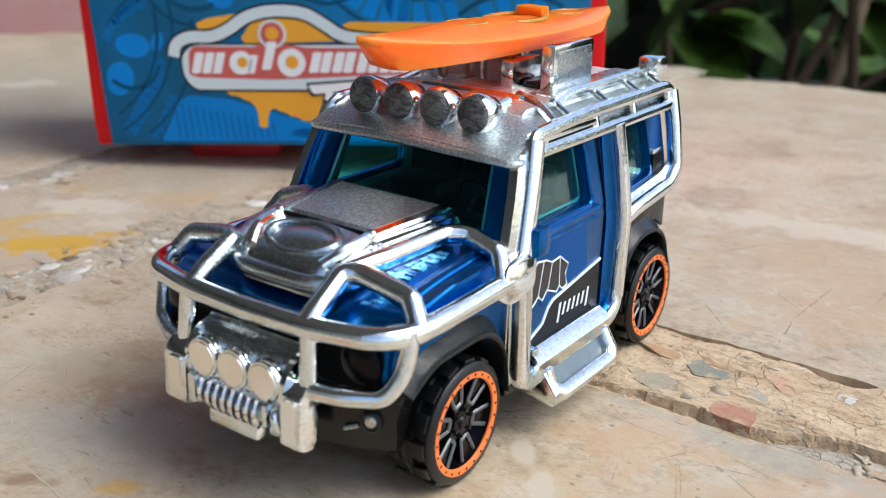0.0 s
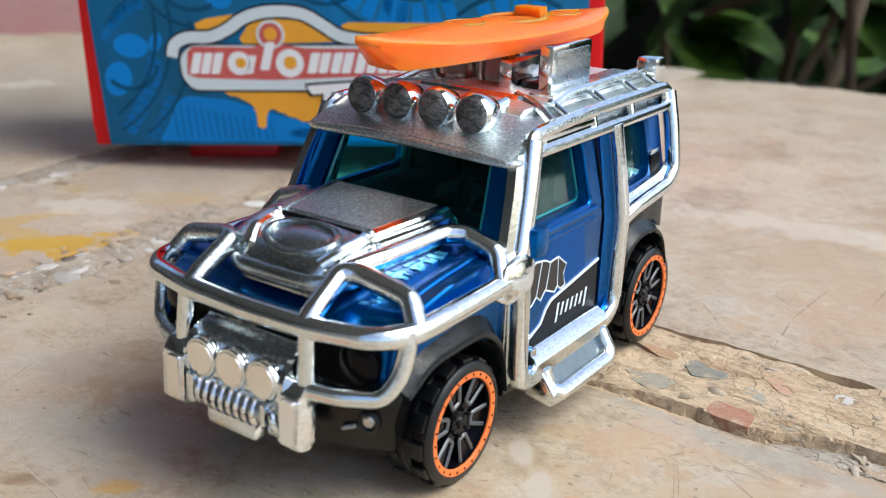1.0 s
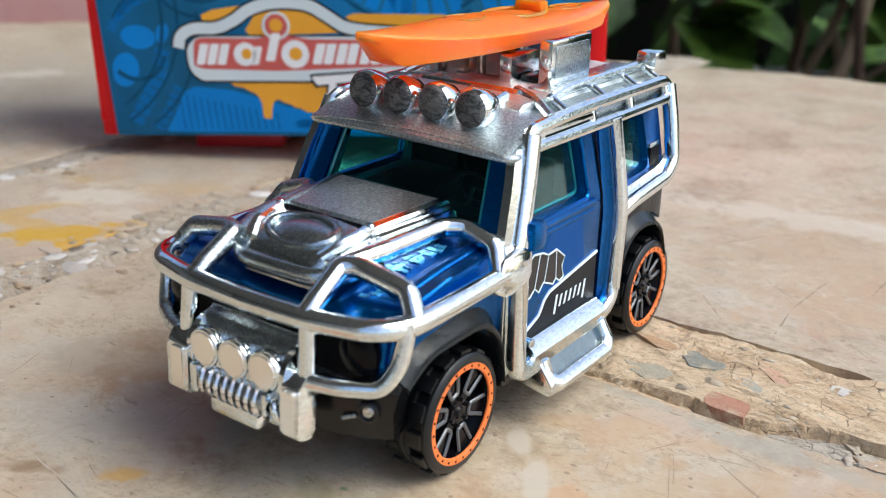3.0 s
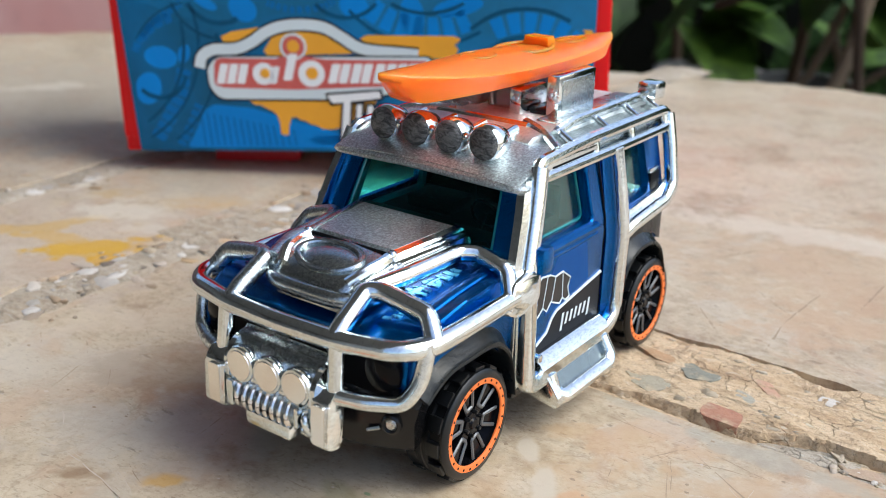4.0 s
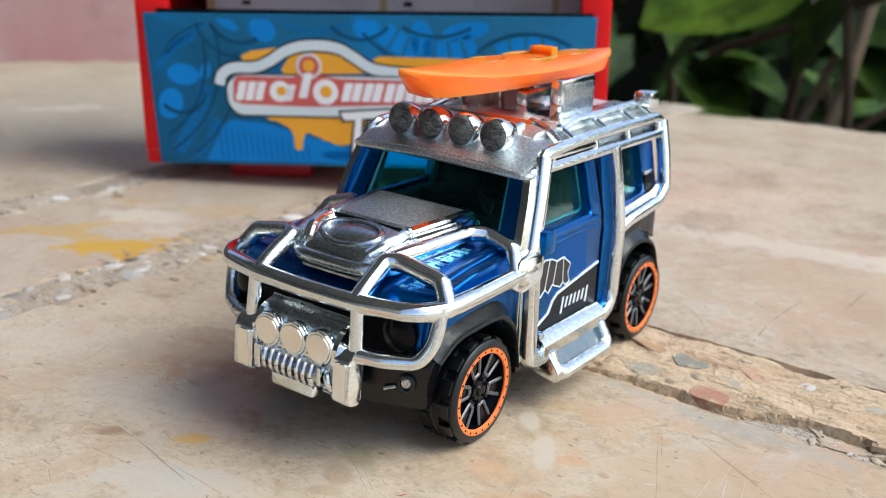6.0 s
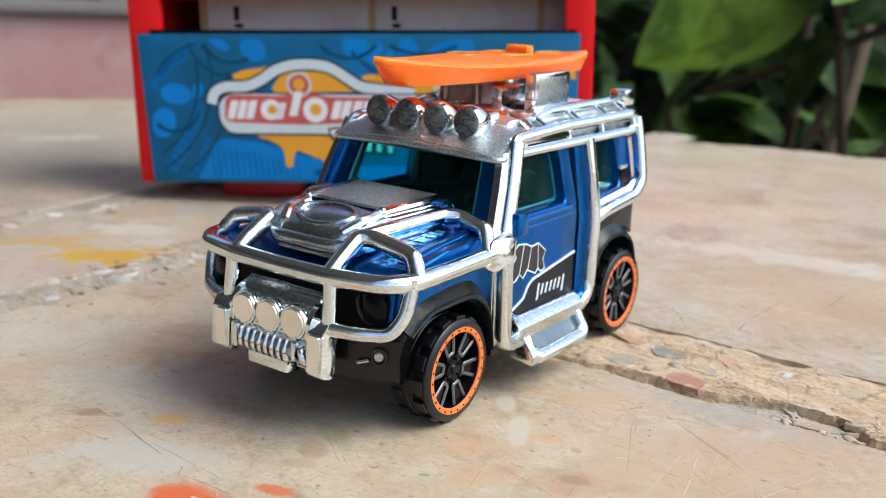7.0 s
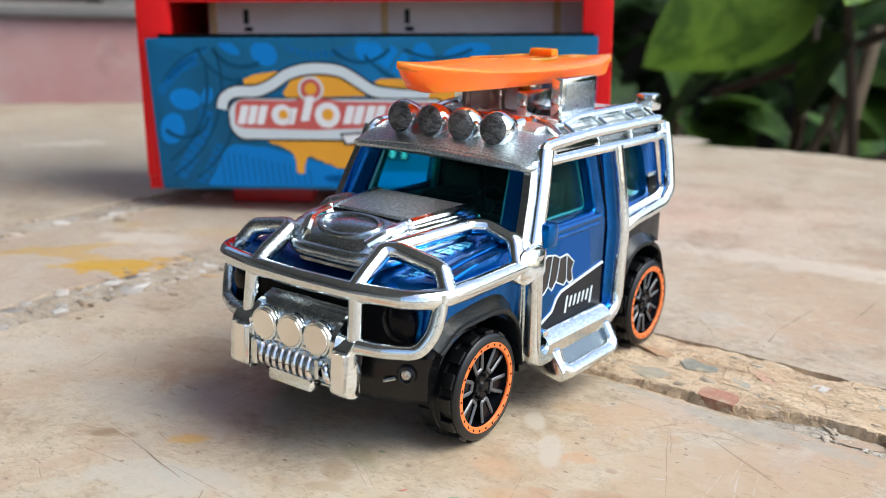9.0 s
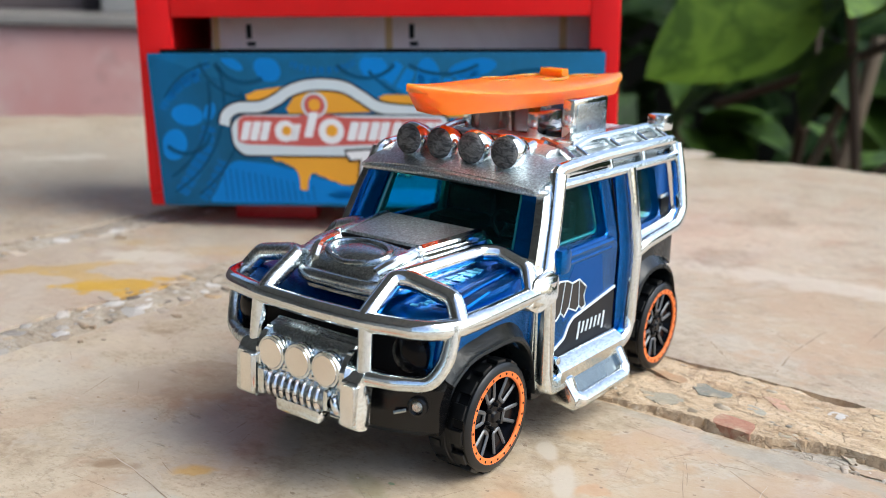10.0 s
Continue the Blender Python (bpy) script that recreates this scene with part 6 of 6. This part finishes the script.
for s in (1, -1):
    # roof edge rail, drip rail and the slots between them
    chrome("roof_rail", [(s * 1.33, -0.86, 3.08), (s * 1.30, -0.76, 3.24), (s * 1.28, 0.4, 3.28), (s * 1.27, 2.48, 3.27), (s * 1.25, 2.63, 3.2)], 0.075)
    chrome("drip_rail", [(s * 1.33, -0.70, 3.06), (s * 1.34, 0.9, 3.05), (s * 1.33, 2.46, 3.04), (s * 1.30, 2.60, 3.10)], 0.065)
    part("vent_panel", prismed(rounded_poly([(-0.66, 3.06), (0.62, 3.08), (0.52, 3.22), (-0.66, 3.24)], 0.04), "x", s * 1.24, s * 1.335, 0.012), CHROME, cage)
    part("vent_slot", boxed((s * 1.33, -0.5, 3.125), (s * 1.342, 0.45, 3.15), 0.004), DARK, cage)
    for y in (0.58, 1.52, 2.50):
        chrome("rail_post", [(s * 1.32, y, 3.05), (s * 1.27, y, 3.27)], 0.05)
    part("rail_backing", boxed((s * 1.18, 0.6, 3.06), (s * 1.25, 2.55, 3.22), 0.01), CHROME_WORN, cage)
    # inner rack rail
    chrome("rack_rail", [(s * 1.02, 0.05, 3.36), (s * 1.0, 0.5, 3.44), (s * 0.98, 2.45, 3.44), (s * 0.98, 2.58, 3.34)], 0.06)
    for y in (0.15, 1.05, 1.85, 2.45):
        chrome("rack_cross", [(s * 0.98, y, 3.40), (s * 1.27, y - 0.12, 3.30)], 0.045)
    part("rack_plate", boxed((s * 0.55, 0.4, 3.34), (s * 0.97, 2.5, 3.41), 0.02), CHROME_WORN, cage)
    # rear lamps on the rack
    part("rack_knob", boxed((s * 0.88, 2.46, 3.36), (s * 1.16, 2.78, 3.60), 0.05), CHROME, cage)
    # A post, hinge block, front post, bottom, B post
    chrome("a_post", [(s * 1.32, -0.78, 3.20), (s * 1.40, -0.95, 2.75), (s * 1.50, -1.22, 2.12)], 0.10, n=16, up=(s, -0.35, 0.25), square=0.6)
    part("a_post_face", loft(bmesh.new(), [[(s * (x + 0.02), y - 0.05, z), (s * (x - 0.02), y - 0.24, z), (s * (x - 0.12), y - 0.24, z), (s * (x - 0.10), y - 0.05, z)] for x, y, z in ((1.34, -0.80, 3.10), (1.42, -0.98, 2.70), (1.50, -1.22, 2.14))]), CHROME_SOFT, cage)
    hinge = rounded_poly([(-1.80, 1.86), (-1.58, 1.76), (-1.14, 1.84), (-1.06, 2.12), (-1.28, 2.22), (-1.62, 2.16)], 0.07)
    mid = Vector((-1.40, 2.0))
    rings = [[(s * (x0 - k * (q.y - 2.0)), (mid + (q - mid) * f).x, (mid + (q - mid) * f).y) for q in hinge] for x0, f, k in ((1.38, 1.0, 0.0), (1.57, 1.0, 0.12), (1.615, 0.96, 0.12), (1.635, 0.86, 0.12))]
    part("hinge_block", loft(bmesh.new(), rings), CHROME, cage)
    chrome("front_post", [(s * 1.53, -1.24, 2.06), (s * 1.54, -1.20, 0.80), (s * 1.52, -1.05, 0.70), (s * 1.52, -0.7, 0.72)], 0.105, n=16, up=(s, 0, 0.2), square=0.6)
    part("post_backing", boxed((s * 1.38, -1.36, 0.70), (s * 1.46, -1.14, 1.9), 0.02), CHROME_SOFT, cage)
    chrome("bottom_rail", [(s * 1.52, -0.95, 0.72), (s * 1.54, 0.7, 0.78), (s * 1.52, 0.98, 0.88), (s * 1.50, 1.04, 1.2)], 0.09, n=16, up=(s, 0, 0.2), square=0.65)
    chrome("b_post", [(s * 1.51, 1.02, 1.0), (s * 1.51, 1.06, 2.0), (s * 1.44, 1.04, 2.5), (s * 1.34, 1.02, 3.06)], 0.095, n=16, up=(s, 0, 0.2), square=0.6)
    # blue paint stands in for the door mirrored in this chrome strip
    part("b_post_backing", loft(bmesh.new(), [[(s * (x - 0.06), 0.79, z), (s * (x + 0.03), 0.80, z), (s * (x + 0.07), y1, z), (s * (x - 0.06), y1, z)] for x, y1, z in ((1.40, 0.98, 0.9), (1.40, 1.02, 2.0), (1.235, 0.98, 3.06))]), BLUE, cage, "strip behind the post, painted the blue it reflects")
    # rear quarter frame
    chrome("quarter_rail", [(s * 1.51, 1.06, 1.95), (s * 1.53, 1.30, 2.03), (s * 1.53, 2.24, 2.12), (s * 1.50, 2.50, 2.28), (s * 1.40, 2.57, 2.75), (s * 1.28, 2.62, 3.2)], 0.09, corner=0.1, n=16, up=(s, 0, 0.3), square=0.65)
    part("quarter_backing", loft(bmesh.new(), [[(s * 1.44, y, z - 0.06), (s * 1.50, y, z - 0.02), (s * 1.44, y, z + 0.13), (s * 1.40, y, z + 0.13)] for y, z in ((1.12, 2.02), (1.30, 2.04), (2.24, 2.13), (2.46, 2.24))]), CHROME_SOFT, cage)
    # sill board and step
    bm = bmesh.new()
    loft(bm, [[(s * 1.44, y, 0.99), (s * 1.52, y, 1.02), (s * 1.62, y, 0.97), (s * 1.67, y, 0.90), (s * 1.67, y, 0.76), (s * 1.60, y, 0.70), (s * 1.46, y, 0.70)] for y in (-1.00, -0.96, 0.56, 0.60)])
    part("sill_board", bm, CHROME, cage, "chrome sill board")
    part("step_end", boxed((s * 1.44, -1.0, 0.86), (s * 1.60, -0.9, 1.06), 0.03), CHROME, cage)
    chrome("step_bar", [(s * 1.62, -0.78, 0.76), (s * 1.70, -0.78, 0.56), (s * 1.79, -0.70, 0.50), (s * 1.79, 0.40, 0.50), (s * 1.74, 0.50, 0.58), (s * 1.62, 0.50, 0.78)], 0.085, corner=0.05, n=16, up=(s * 0.55, 0, 0.8), square=0.6)
    part("step_plate", loft(bmesh.new(), [[(s * 1.58, y, 0.74), (s * 1.61, y, 0.76), (s * 1.77, y, 0.52), (s * 1.74, y, 0.50)] for y in (-0.74, 0.46)]), STEP, cage, "dull step plate")
    part("step_side", prismed(rounded_poly([(s * 1.45, 0.84), (s * 1.62, 0.84), (s * 1.84, 0.54), (s * 1.82, 0.42), (s * 1.46, 0.48)], 0.03), "y", -0.90, -0.77, 0.015), CHROME, cage)

# recovery board standing on the rack, kayak clips
part("recovery_board", boxed((0.52, 0.66, 3.36), (0.70, 1.60, 3.90), 0.04), CHROME, cage, "chrome recovery board")
part("board_face", boxed((0.695, 0.74, 3.46), (0.712, 1.52, 3.83), 0.008), CHROME_WORN, cage, "dull board face")
part("recovery_board", boxed((-1.05, 0.66, 3.36), (-0.90, 1.60, 3.80), 0.04), CHROME, cage)
part("clip_block", boxed((0.08, 0.52, 3.36), (0.25, 1.16, 3.70), 0.035), CHROME, cage)
part("clip_block", boxed((-0.86, 0.60, 3.36), (-0.45, 0.95, 3.74), 0.08), SMOKE, cage, "smoky clip block")
part("clip_block", boxed((-0.38, 0.70, 3.36), (0.05, 1.10, 3.72), 0.08), SMOKE, cage, "smoky clip block")
part("clip_block", boxed((-0.4, 1.8, 3.34), (0.3, 2.1, 3.7), 0.03), SMOKE, cage, "smoky clip block")

part("clip_socket", boxed((0.27, 0.70, 3.34), (0.50, 1.10, 3.47), 0.03), BLACK, cage, "black clip socket")

# bonnet scoop: a rounded nose with a ringed oval, and a flat tapered plate with stepped flanks behind it
def scoop_ring(y, hw, z0, z1, r):
    return [(-hw, y, z0), (-hw, y, z1 - r), (-hw + r * 0.4, y, z1 - r * 0.3), (-hw + r * 1.2, y, z1), (0, y, z1 + 0.03), (hw - r * 1.2, y, z1), (hw - r * 0.4, y, z1 - r * 0.3), (hw, y, z1 - r), (hw, y, z0)]


NOSE = ((-3.10, 0.42, 2.20, 0.06), (-3.06, 0.48, 2.27, 0.08), (-2.96, 0.54, 2.34, 0.10), (-2.80, 0.60, 2.40, 0.12), (-2.62, 0.635, 2.44, 0.12), (-2.44, 0.65, 2.46, 0.10), (-2.36, 0.65, 2.46, 0.10))


def nose_z(y):
    for a, b in zip(NOSE, NOSE[1:]):
        if a[0] <= y <= b[0]:
            return a[2] + (b[2] - a[2]) * (y - a[0]) / (b[0] - a[0])
    return NOSE[-1][2]


scoop = part("bonnet_scoop", loft(bmesh.new(), [scoop_ring(y, hw, 2.02, z1, r) for y, hw, z1, r in NOSE]), CHROME_NOSE, car, "worn chrome bonnet scoop", sharp=50)
ring = []
for k in range(33):
    a = 2 * math.pi * k / 32
    x, y = 0.40 * math.cos(a), -2.74 + 0.24 * math.sin(a)
    ring.append((x, y, nose_z(y) + 0.028))
part("scoop_ring", tubed(ring, 0.04, n=8, caps=False, flat=0.8), CHROME_NOSE, scoop)
bm = bmesh.new()
bmesh.ops.create_uvsphere(bm, u_segments=28, v_segments=14, radius=1.0)
bmesh.ops.transform(bm, matrix=Matrix.Translation((0, -2.74, 2.405)) @ Matrix.Rotation(radians(13), 4, "X") @ Matrix.Diagonal((0.36, 0.21, 0.055, 1)), verts=bm.verts[:])
part("scoop_dome", bm, CHROME_NOSE, scoop)
part("scoop_lip", tubed(smooth_path([(-0.66, -2.55, 2.15), (-0.62, -2.9, 2.15), (-0.44, -3.09, 2.16), (0, -3.14, 2.17), (0.44, -3.09, 2.16), (0.62, -2.9, 2.15), (0.66, -2.55, 2.15)], 5), 0.085, n=12, square=0.8), CHROME_NOSE, scoop)


def plate_half(y):
    return 0.55 + 0.12 * (y + 2.36)


def plate_z(y):
    return 2.505 + 0.045 * (y + 2.36)


ROWS = (-2.38, -2.34, -1.9, -1.42, -1.37)
part("scoop_plate", loft(bmesh.new(), [[(-plate_half(y), y, plate_z(y) - 0.03 - e), (-plate_half(y) + 0.02, y, plate_z(y) - e), (plate_half(y) - 0.02, y, plate_z(y) - e), (plate_half(y), y, plate_z(y) - 0.03 - e)] for y, e in zip(ROWS, (0.05, 0.0, 0.0, 0.0, 0.05))]), CHROME_PLATE, scoop, "satin chrome bonnet plate")
part("scoop_bed", loft(bmesh.new(), [[(-plate_half(y) - 0.12, y, 2.05), (-plate_half(y) - 0.06, y, plate_z(y) - 0.05), (plate_half(y) + 0.06, y, plate_z(y) - 0.05), (plate_half(y) + 0.12, y, 2.05)] for y in (-2.42, -1.9, -1.34)]), CHROME_SOFT, scoop)
# near-black tube stands in for shade in the groove before the plate
part("plate_edge", tubed([(-plate_half(-2.37) - 0.05, -2.41, 2.462), (plate_half(-2.37) + 0.05, -2.41, 2.462)], 0.03, n=8), DARK, scoop, "dark line drawn for the groove's shade")
for s in (1, -1):
    def rail(prof, rows):
        return loft(bmesh.new(), [[(s * (plate_half(y) + d), y, plate_z(y) + h - e) for d, h in prof] for y, e in rows])
    part("plate_ridge", rail(((-0.012, -0.07), (-0.006, 0.006), (0.012, 0.016), (0.085, -0.002), (0.105, -0.03), (0.10, -0.09)), ((-2.43, 0.03), (-2.40, 0.0), (-1.9, 0.0), (-1.40, 0.0), (-1.36, 0.03))), CHROME if s > 0 else CHROME_WORN, scoop)
    part("plate_flank", rail(((0.05, -0.40), (0.05, -0.075), (0.105, -0.065), (0.155, -0.09), (0.17, -0.135), (0.175, -0.20), (0.235, -0.235), (0.25, -0.30), (0.25, -0.40)), ((-2.46, 0.03), (-2.42, 0.0), (-1.40, 0.0), (-1.35, 0.03))), CHROME, scoop)
    part("bonnet_pin", lathe(bmesh.new(), [(0.0, 0.075), (0.035, 0.07), (0.05, 0.05), (0.055, 0.0), (0.055, -0.1)], 14, Matrix.Translation((s * 0.585, -2.43, 2.46))), CHROME, scoop)
    part("scoop_cheek", tubed(smooth_path([(s * 0.45, -2.98, 2.30), (s * 0.54, -2.80, 2.395), (s * 0.57, -2.60, 2.43), (s * 0.56, -2.46, 2.45)], 4), 0.07, n=10), CHROME, scoop)
    part("scoop_cheek", tubed(smooth_path([(s * 0.60, -2.94, 2.20), (s * 0.67, -2.76, 2.28), (s * 0.70, -2.58, 2.34), (s * 0.70, -2.42, 2.36)], 4), 0.07, n=10), CHROME, scoop)

# bull bar
bull = part("bull_bar", tubed(round_corners([(1.54, -1.55, 1.97), (1.56, -2.70, 1.96), (1.53, -3.06, 1.95), (1.35, -3.33, 1.95), (0.75, -3.50, 1.96), (0, -3.55, 1.97), (-0.75, -3.50, 1.96), (-1.38, -3.34, 1.95), (-1.56, -3.10, 1.95), (-1.57, -2.70, 1.96), (-1.54, -1.55, 1.97)], 0.16, 5), 0.11, n=14), CHROME, car, "chrome tubular bull bar")
for s in (1, -1):
    def bar(name, pts, r=0.085, corner=0.16):
        dull = s < 0 and name in ("hoop", "wing_bar", "lower_hoop")
        part(name, tubed(round_corners([(s * x, y, z) for x, y, z in pts], corner, 5), r, n=12), CHROME_WORN if dull else CHROME, bull)
    bar("hoop", [(0.72, -3.48, 1.98), (0.72, -3.36, 2.08), (0.70, -2.98, 2.30), (0.84, -2.90, 2.30), (1.38, -2.86, 2.19), (1.53, -2.95, 1.98)], 0.105, 0.07)
    bar("wing_bar", [(0.66, -2.92, 2.28), (0.80, -2.5, 2.33), (0.88, -1.66, 2.36), (1.05, -1.52, 2.36), (1.42, -1.50, 2.24), (1.54, -1.62, 2.0)], 0.10, 0.08)
    bar("upright", [(0.76, -3.50, 1.92), (0.78, -3.54, 1.45)], 0.09)
    bar("lower_hoop", [(0.80, -3.56, 1.40), (1.10, -3.46, 1.38), (1.42, -3.28, 1.39), (1.52, -3.16, 1.60), (1.54, -3.08, 1.90), (1.52, -3.08, 2.0)], 0.088, 0.1)
    plate = part("bumper_plate", prismed(rounded_poly([(-3.74, 0.86), (-3.72, 1.36), (-3.60, 1.48), (-3.42, 1.48), (-3.50, 1.2), (-3.53, 0.84), (-3.6, 0.82)], 0.03), "x", s * 0.61, s * (0.84 if s > 0 else 0.90), 0.03), CHROME, bull, "chrome bumper plate")
    part("plate_face", prismed(rounded_poly([(s * 0.65, 0.90), (s * 0.81, 0.90), (s * 0.81, 1.34), (s * 0.65, 1.34)], 0.03), "y", -3.765, -3.72), LAMP_FACE, plate)
part("bumper_bed", boxed((-0.62, -3.66, 0.92), (0.62, -3.3, 1.22), 0.03), CHROME_WORN, bull)
part("number_tab", boxed((-0.28, -3.76, 0.80), (0.34, -3.6, 0.95), 0.03), CHROME, bull)
winch = part("winch_cover", loft(bmesh.new(), [[(x, -3.28 - q, 1.40 + h) for q, h in ((0.0, 0.0), (0.0, 0.24), (0.06, 0.30), (0.10, 0.31), (0.12, 0.285), (0.16, 0.27), (0.20, 0.26), (0.25, 0.20), (0.28, 0.12), (0.28, 0.0))] for x in (-0.60, -0.57, 0.57, 0.60)]), CHROME_WORN, bull, "worn chrome winch cover")
for x in (-0.60, 0.60):
    part("winch_cheek", prismed(rounded_poly([(-3.70, 1.20), (-3.70, 1.44), (-3.60, 1.58), (-3.44, 1.66), (-3.30, 1.62), (-3.30, 1.20)], 0.05), "x", x - 0.035, x + 0.035, 0.015), CHROME, bull)
part("lamp_shelf", tubed([(-0.56, -3.60, 1.25), (0.56, -3.60, 1.25)], 0.075, n=14), CHROME, bull)
for x in (-0.40, -0.01, 0.38):
    m = Matrix.Translation((x, -3.62, 1.40)) @ FRONT
    lamp = part("bumper_lamp", lathe(bmesh.new(), [(0.0, -0.24), (0.12, -0.23), (0.165, -0.16), (0.175, -0.03), (0.20, -0.01), (0.205, 0.05), (0.188, 0.085), (0.165, 0.09)], 28, m), CHROME, bull, "round chrome bumper lamp")
    part("lamp_face", lathe(bmesh.new(), [(0.168, 0.08), (0.160, 0.098), (0.0, 0.102)], 28, m), LAMP_FACE, lamp)
for k in range(8):
    x = -0.43 + 0.10 * k
    part("winch_rib", tubed([(x + 0.035 * math.cos(a * math.pi / 10), -3.62 - 0.135 * math.cos(a * math.pi / 10), 1.05 + 0.135 * math.sin(a * math.pi / 10)) for a in range(21)], 0.032, n=8, caps=False), LAMP_FACE, bull)
part("winch_drum", tubed([(-0.50, -3.62, 1.05), (0.42, -3.62, 1.05)], 0.115, n=16), CHROME_WORN, bull)
part("winch_end", boxed((0.40, -3.76, 0.98), (0.46, -3.58, 1.20), 0.02), CHROME, bull)
part("tow_hook", tubed(smooth_path([(0.48, -3.60, 1.16), (0.53, -3.72, 1.12), (0.57, -3.72, 1.00), (0.60, -3.62, 0.94)], 4), 0.045, n=10), CHROME, bull)
part("tow_hook", tubed([(0.48, -3.70, 0.95), (0.62, -3.70, 0.95)], 0.04, n=10), CHROME, bull)
part("winch_end", boxed((-0.56, -3.76, 0.92), (-0.46, -3.6, 1.22), 0.03), CHROME, bull)

# ---- kayak on the roof ----
kayak = thing("toy_kayak", "bright orange plastic toy kayak clipped to the car roof", "toy kayak", (-0.12, 0.80, 0.0))
L = 2.52


def kayak_ring(t):
    y = L * t
    w = 0.50 * (1 - abs(t) ** 2.3) ** 0.8 + 0.015
    rise = 0.15 * t * t if t < 0 else 0.03 * t * t
    keel = 3.77 + 0.36 * max(0.0, abs(t) - 0.82) / 0.18
    gun = 4.00 + rise
    crown = 0.13 * (1 - t * t) * math.exp(-((t + 0.25) / 0.6) ** 2) + 0.03
    keel = min(keel, gun - 0.06)
    x0 = 0.06 * t if t < 0 else 0.11 * t
    return [(x0 - w, y, gun), (x0 - w * 1.05, y, gun - 0.025), (x0 - w * 0.97, y, gun - 0.065), (x0 - w * 0.94, y, (gun + keel) / 2), (x0 - w * 0.84, y, keel + 0.02), (x0, y, keel), (x0 + w * 0.84, y, keel + 0.02), (x0 + w * 0.94, y, (gun + keel) / 2), (x0 + w * 0.97, y, gun - 0.065), (x0 + w * 1.05, y, gun - 0.025), (x0 + w, y, gun), (x0 + w * 0.9, y, gun + 0.015), (x0 + w * 0.5, y, gun + crown * 0.75), (x0, y, gun + crown), (x0 - w * 0.5, y, gun + crown * 0.75), (x0 - w * 0.9, y, gun + 0.015)]


hull = part("hull", loft(bmesh.new(), [kayak_ring(-1 + 2 * k / 48) for k in range(49)]), KAYAK, kayak, sharp=62)
part("backrest", loft(bmesh.new(), [[(x0 * k, 0.62 + d, z) for x0, z in ((-0.20, 4.02), (0.20, 4.02), (0.17, 4.20), (-0.17, 4.20))] for d, k in ((0.0, 1.0), (0.10, 1.0), (0.20, 0.9))]), KAYAK, kayak)
bm = bmesh.new()
tube(bm, [(0.30 * math.cos(a * math.pi / 12), 0.32 + 0.52 * math.sin(a * math.pi / 12), 4.09) for a in range(25)], 0.03, 6, caps=False)
part("cockpit_rim", bm, KAYAK, kayak)
bm = bmesh.new()
tube(bm, [(0.20 * math.cos(a * math.pi / 12), -0.72 + 0.26 * math.sin(a * math.pi / 12), 4.135) for a in range(25)], 0.016, 6, caps=False)
part("hatch_rim", bm, KAYAK, kayak)
bm = bmesh.new()
tube(bm, [(0.16 * math.cos(a * math.pi / 12), 1.55 + 0.30 * math.sin(a * math.pi / 12), 4.05) for a in range(25)], 0.015, 6, caps=False)
part("hatch_rim", bm, KAYAK, kayak)
for x in (-0.18, 0.12):
    part("clip_leg", boxed((x - 0.06, -0.02, 3.64), (x + 0.06, 0.10, 3.82), 0.02), KAYAK, kayak)
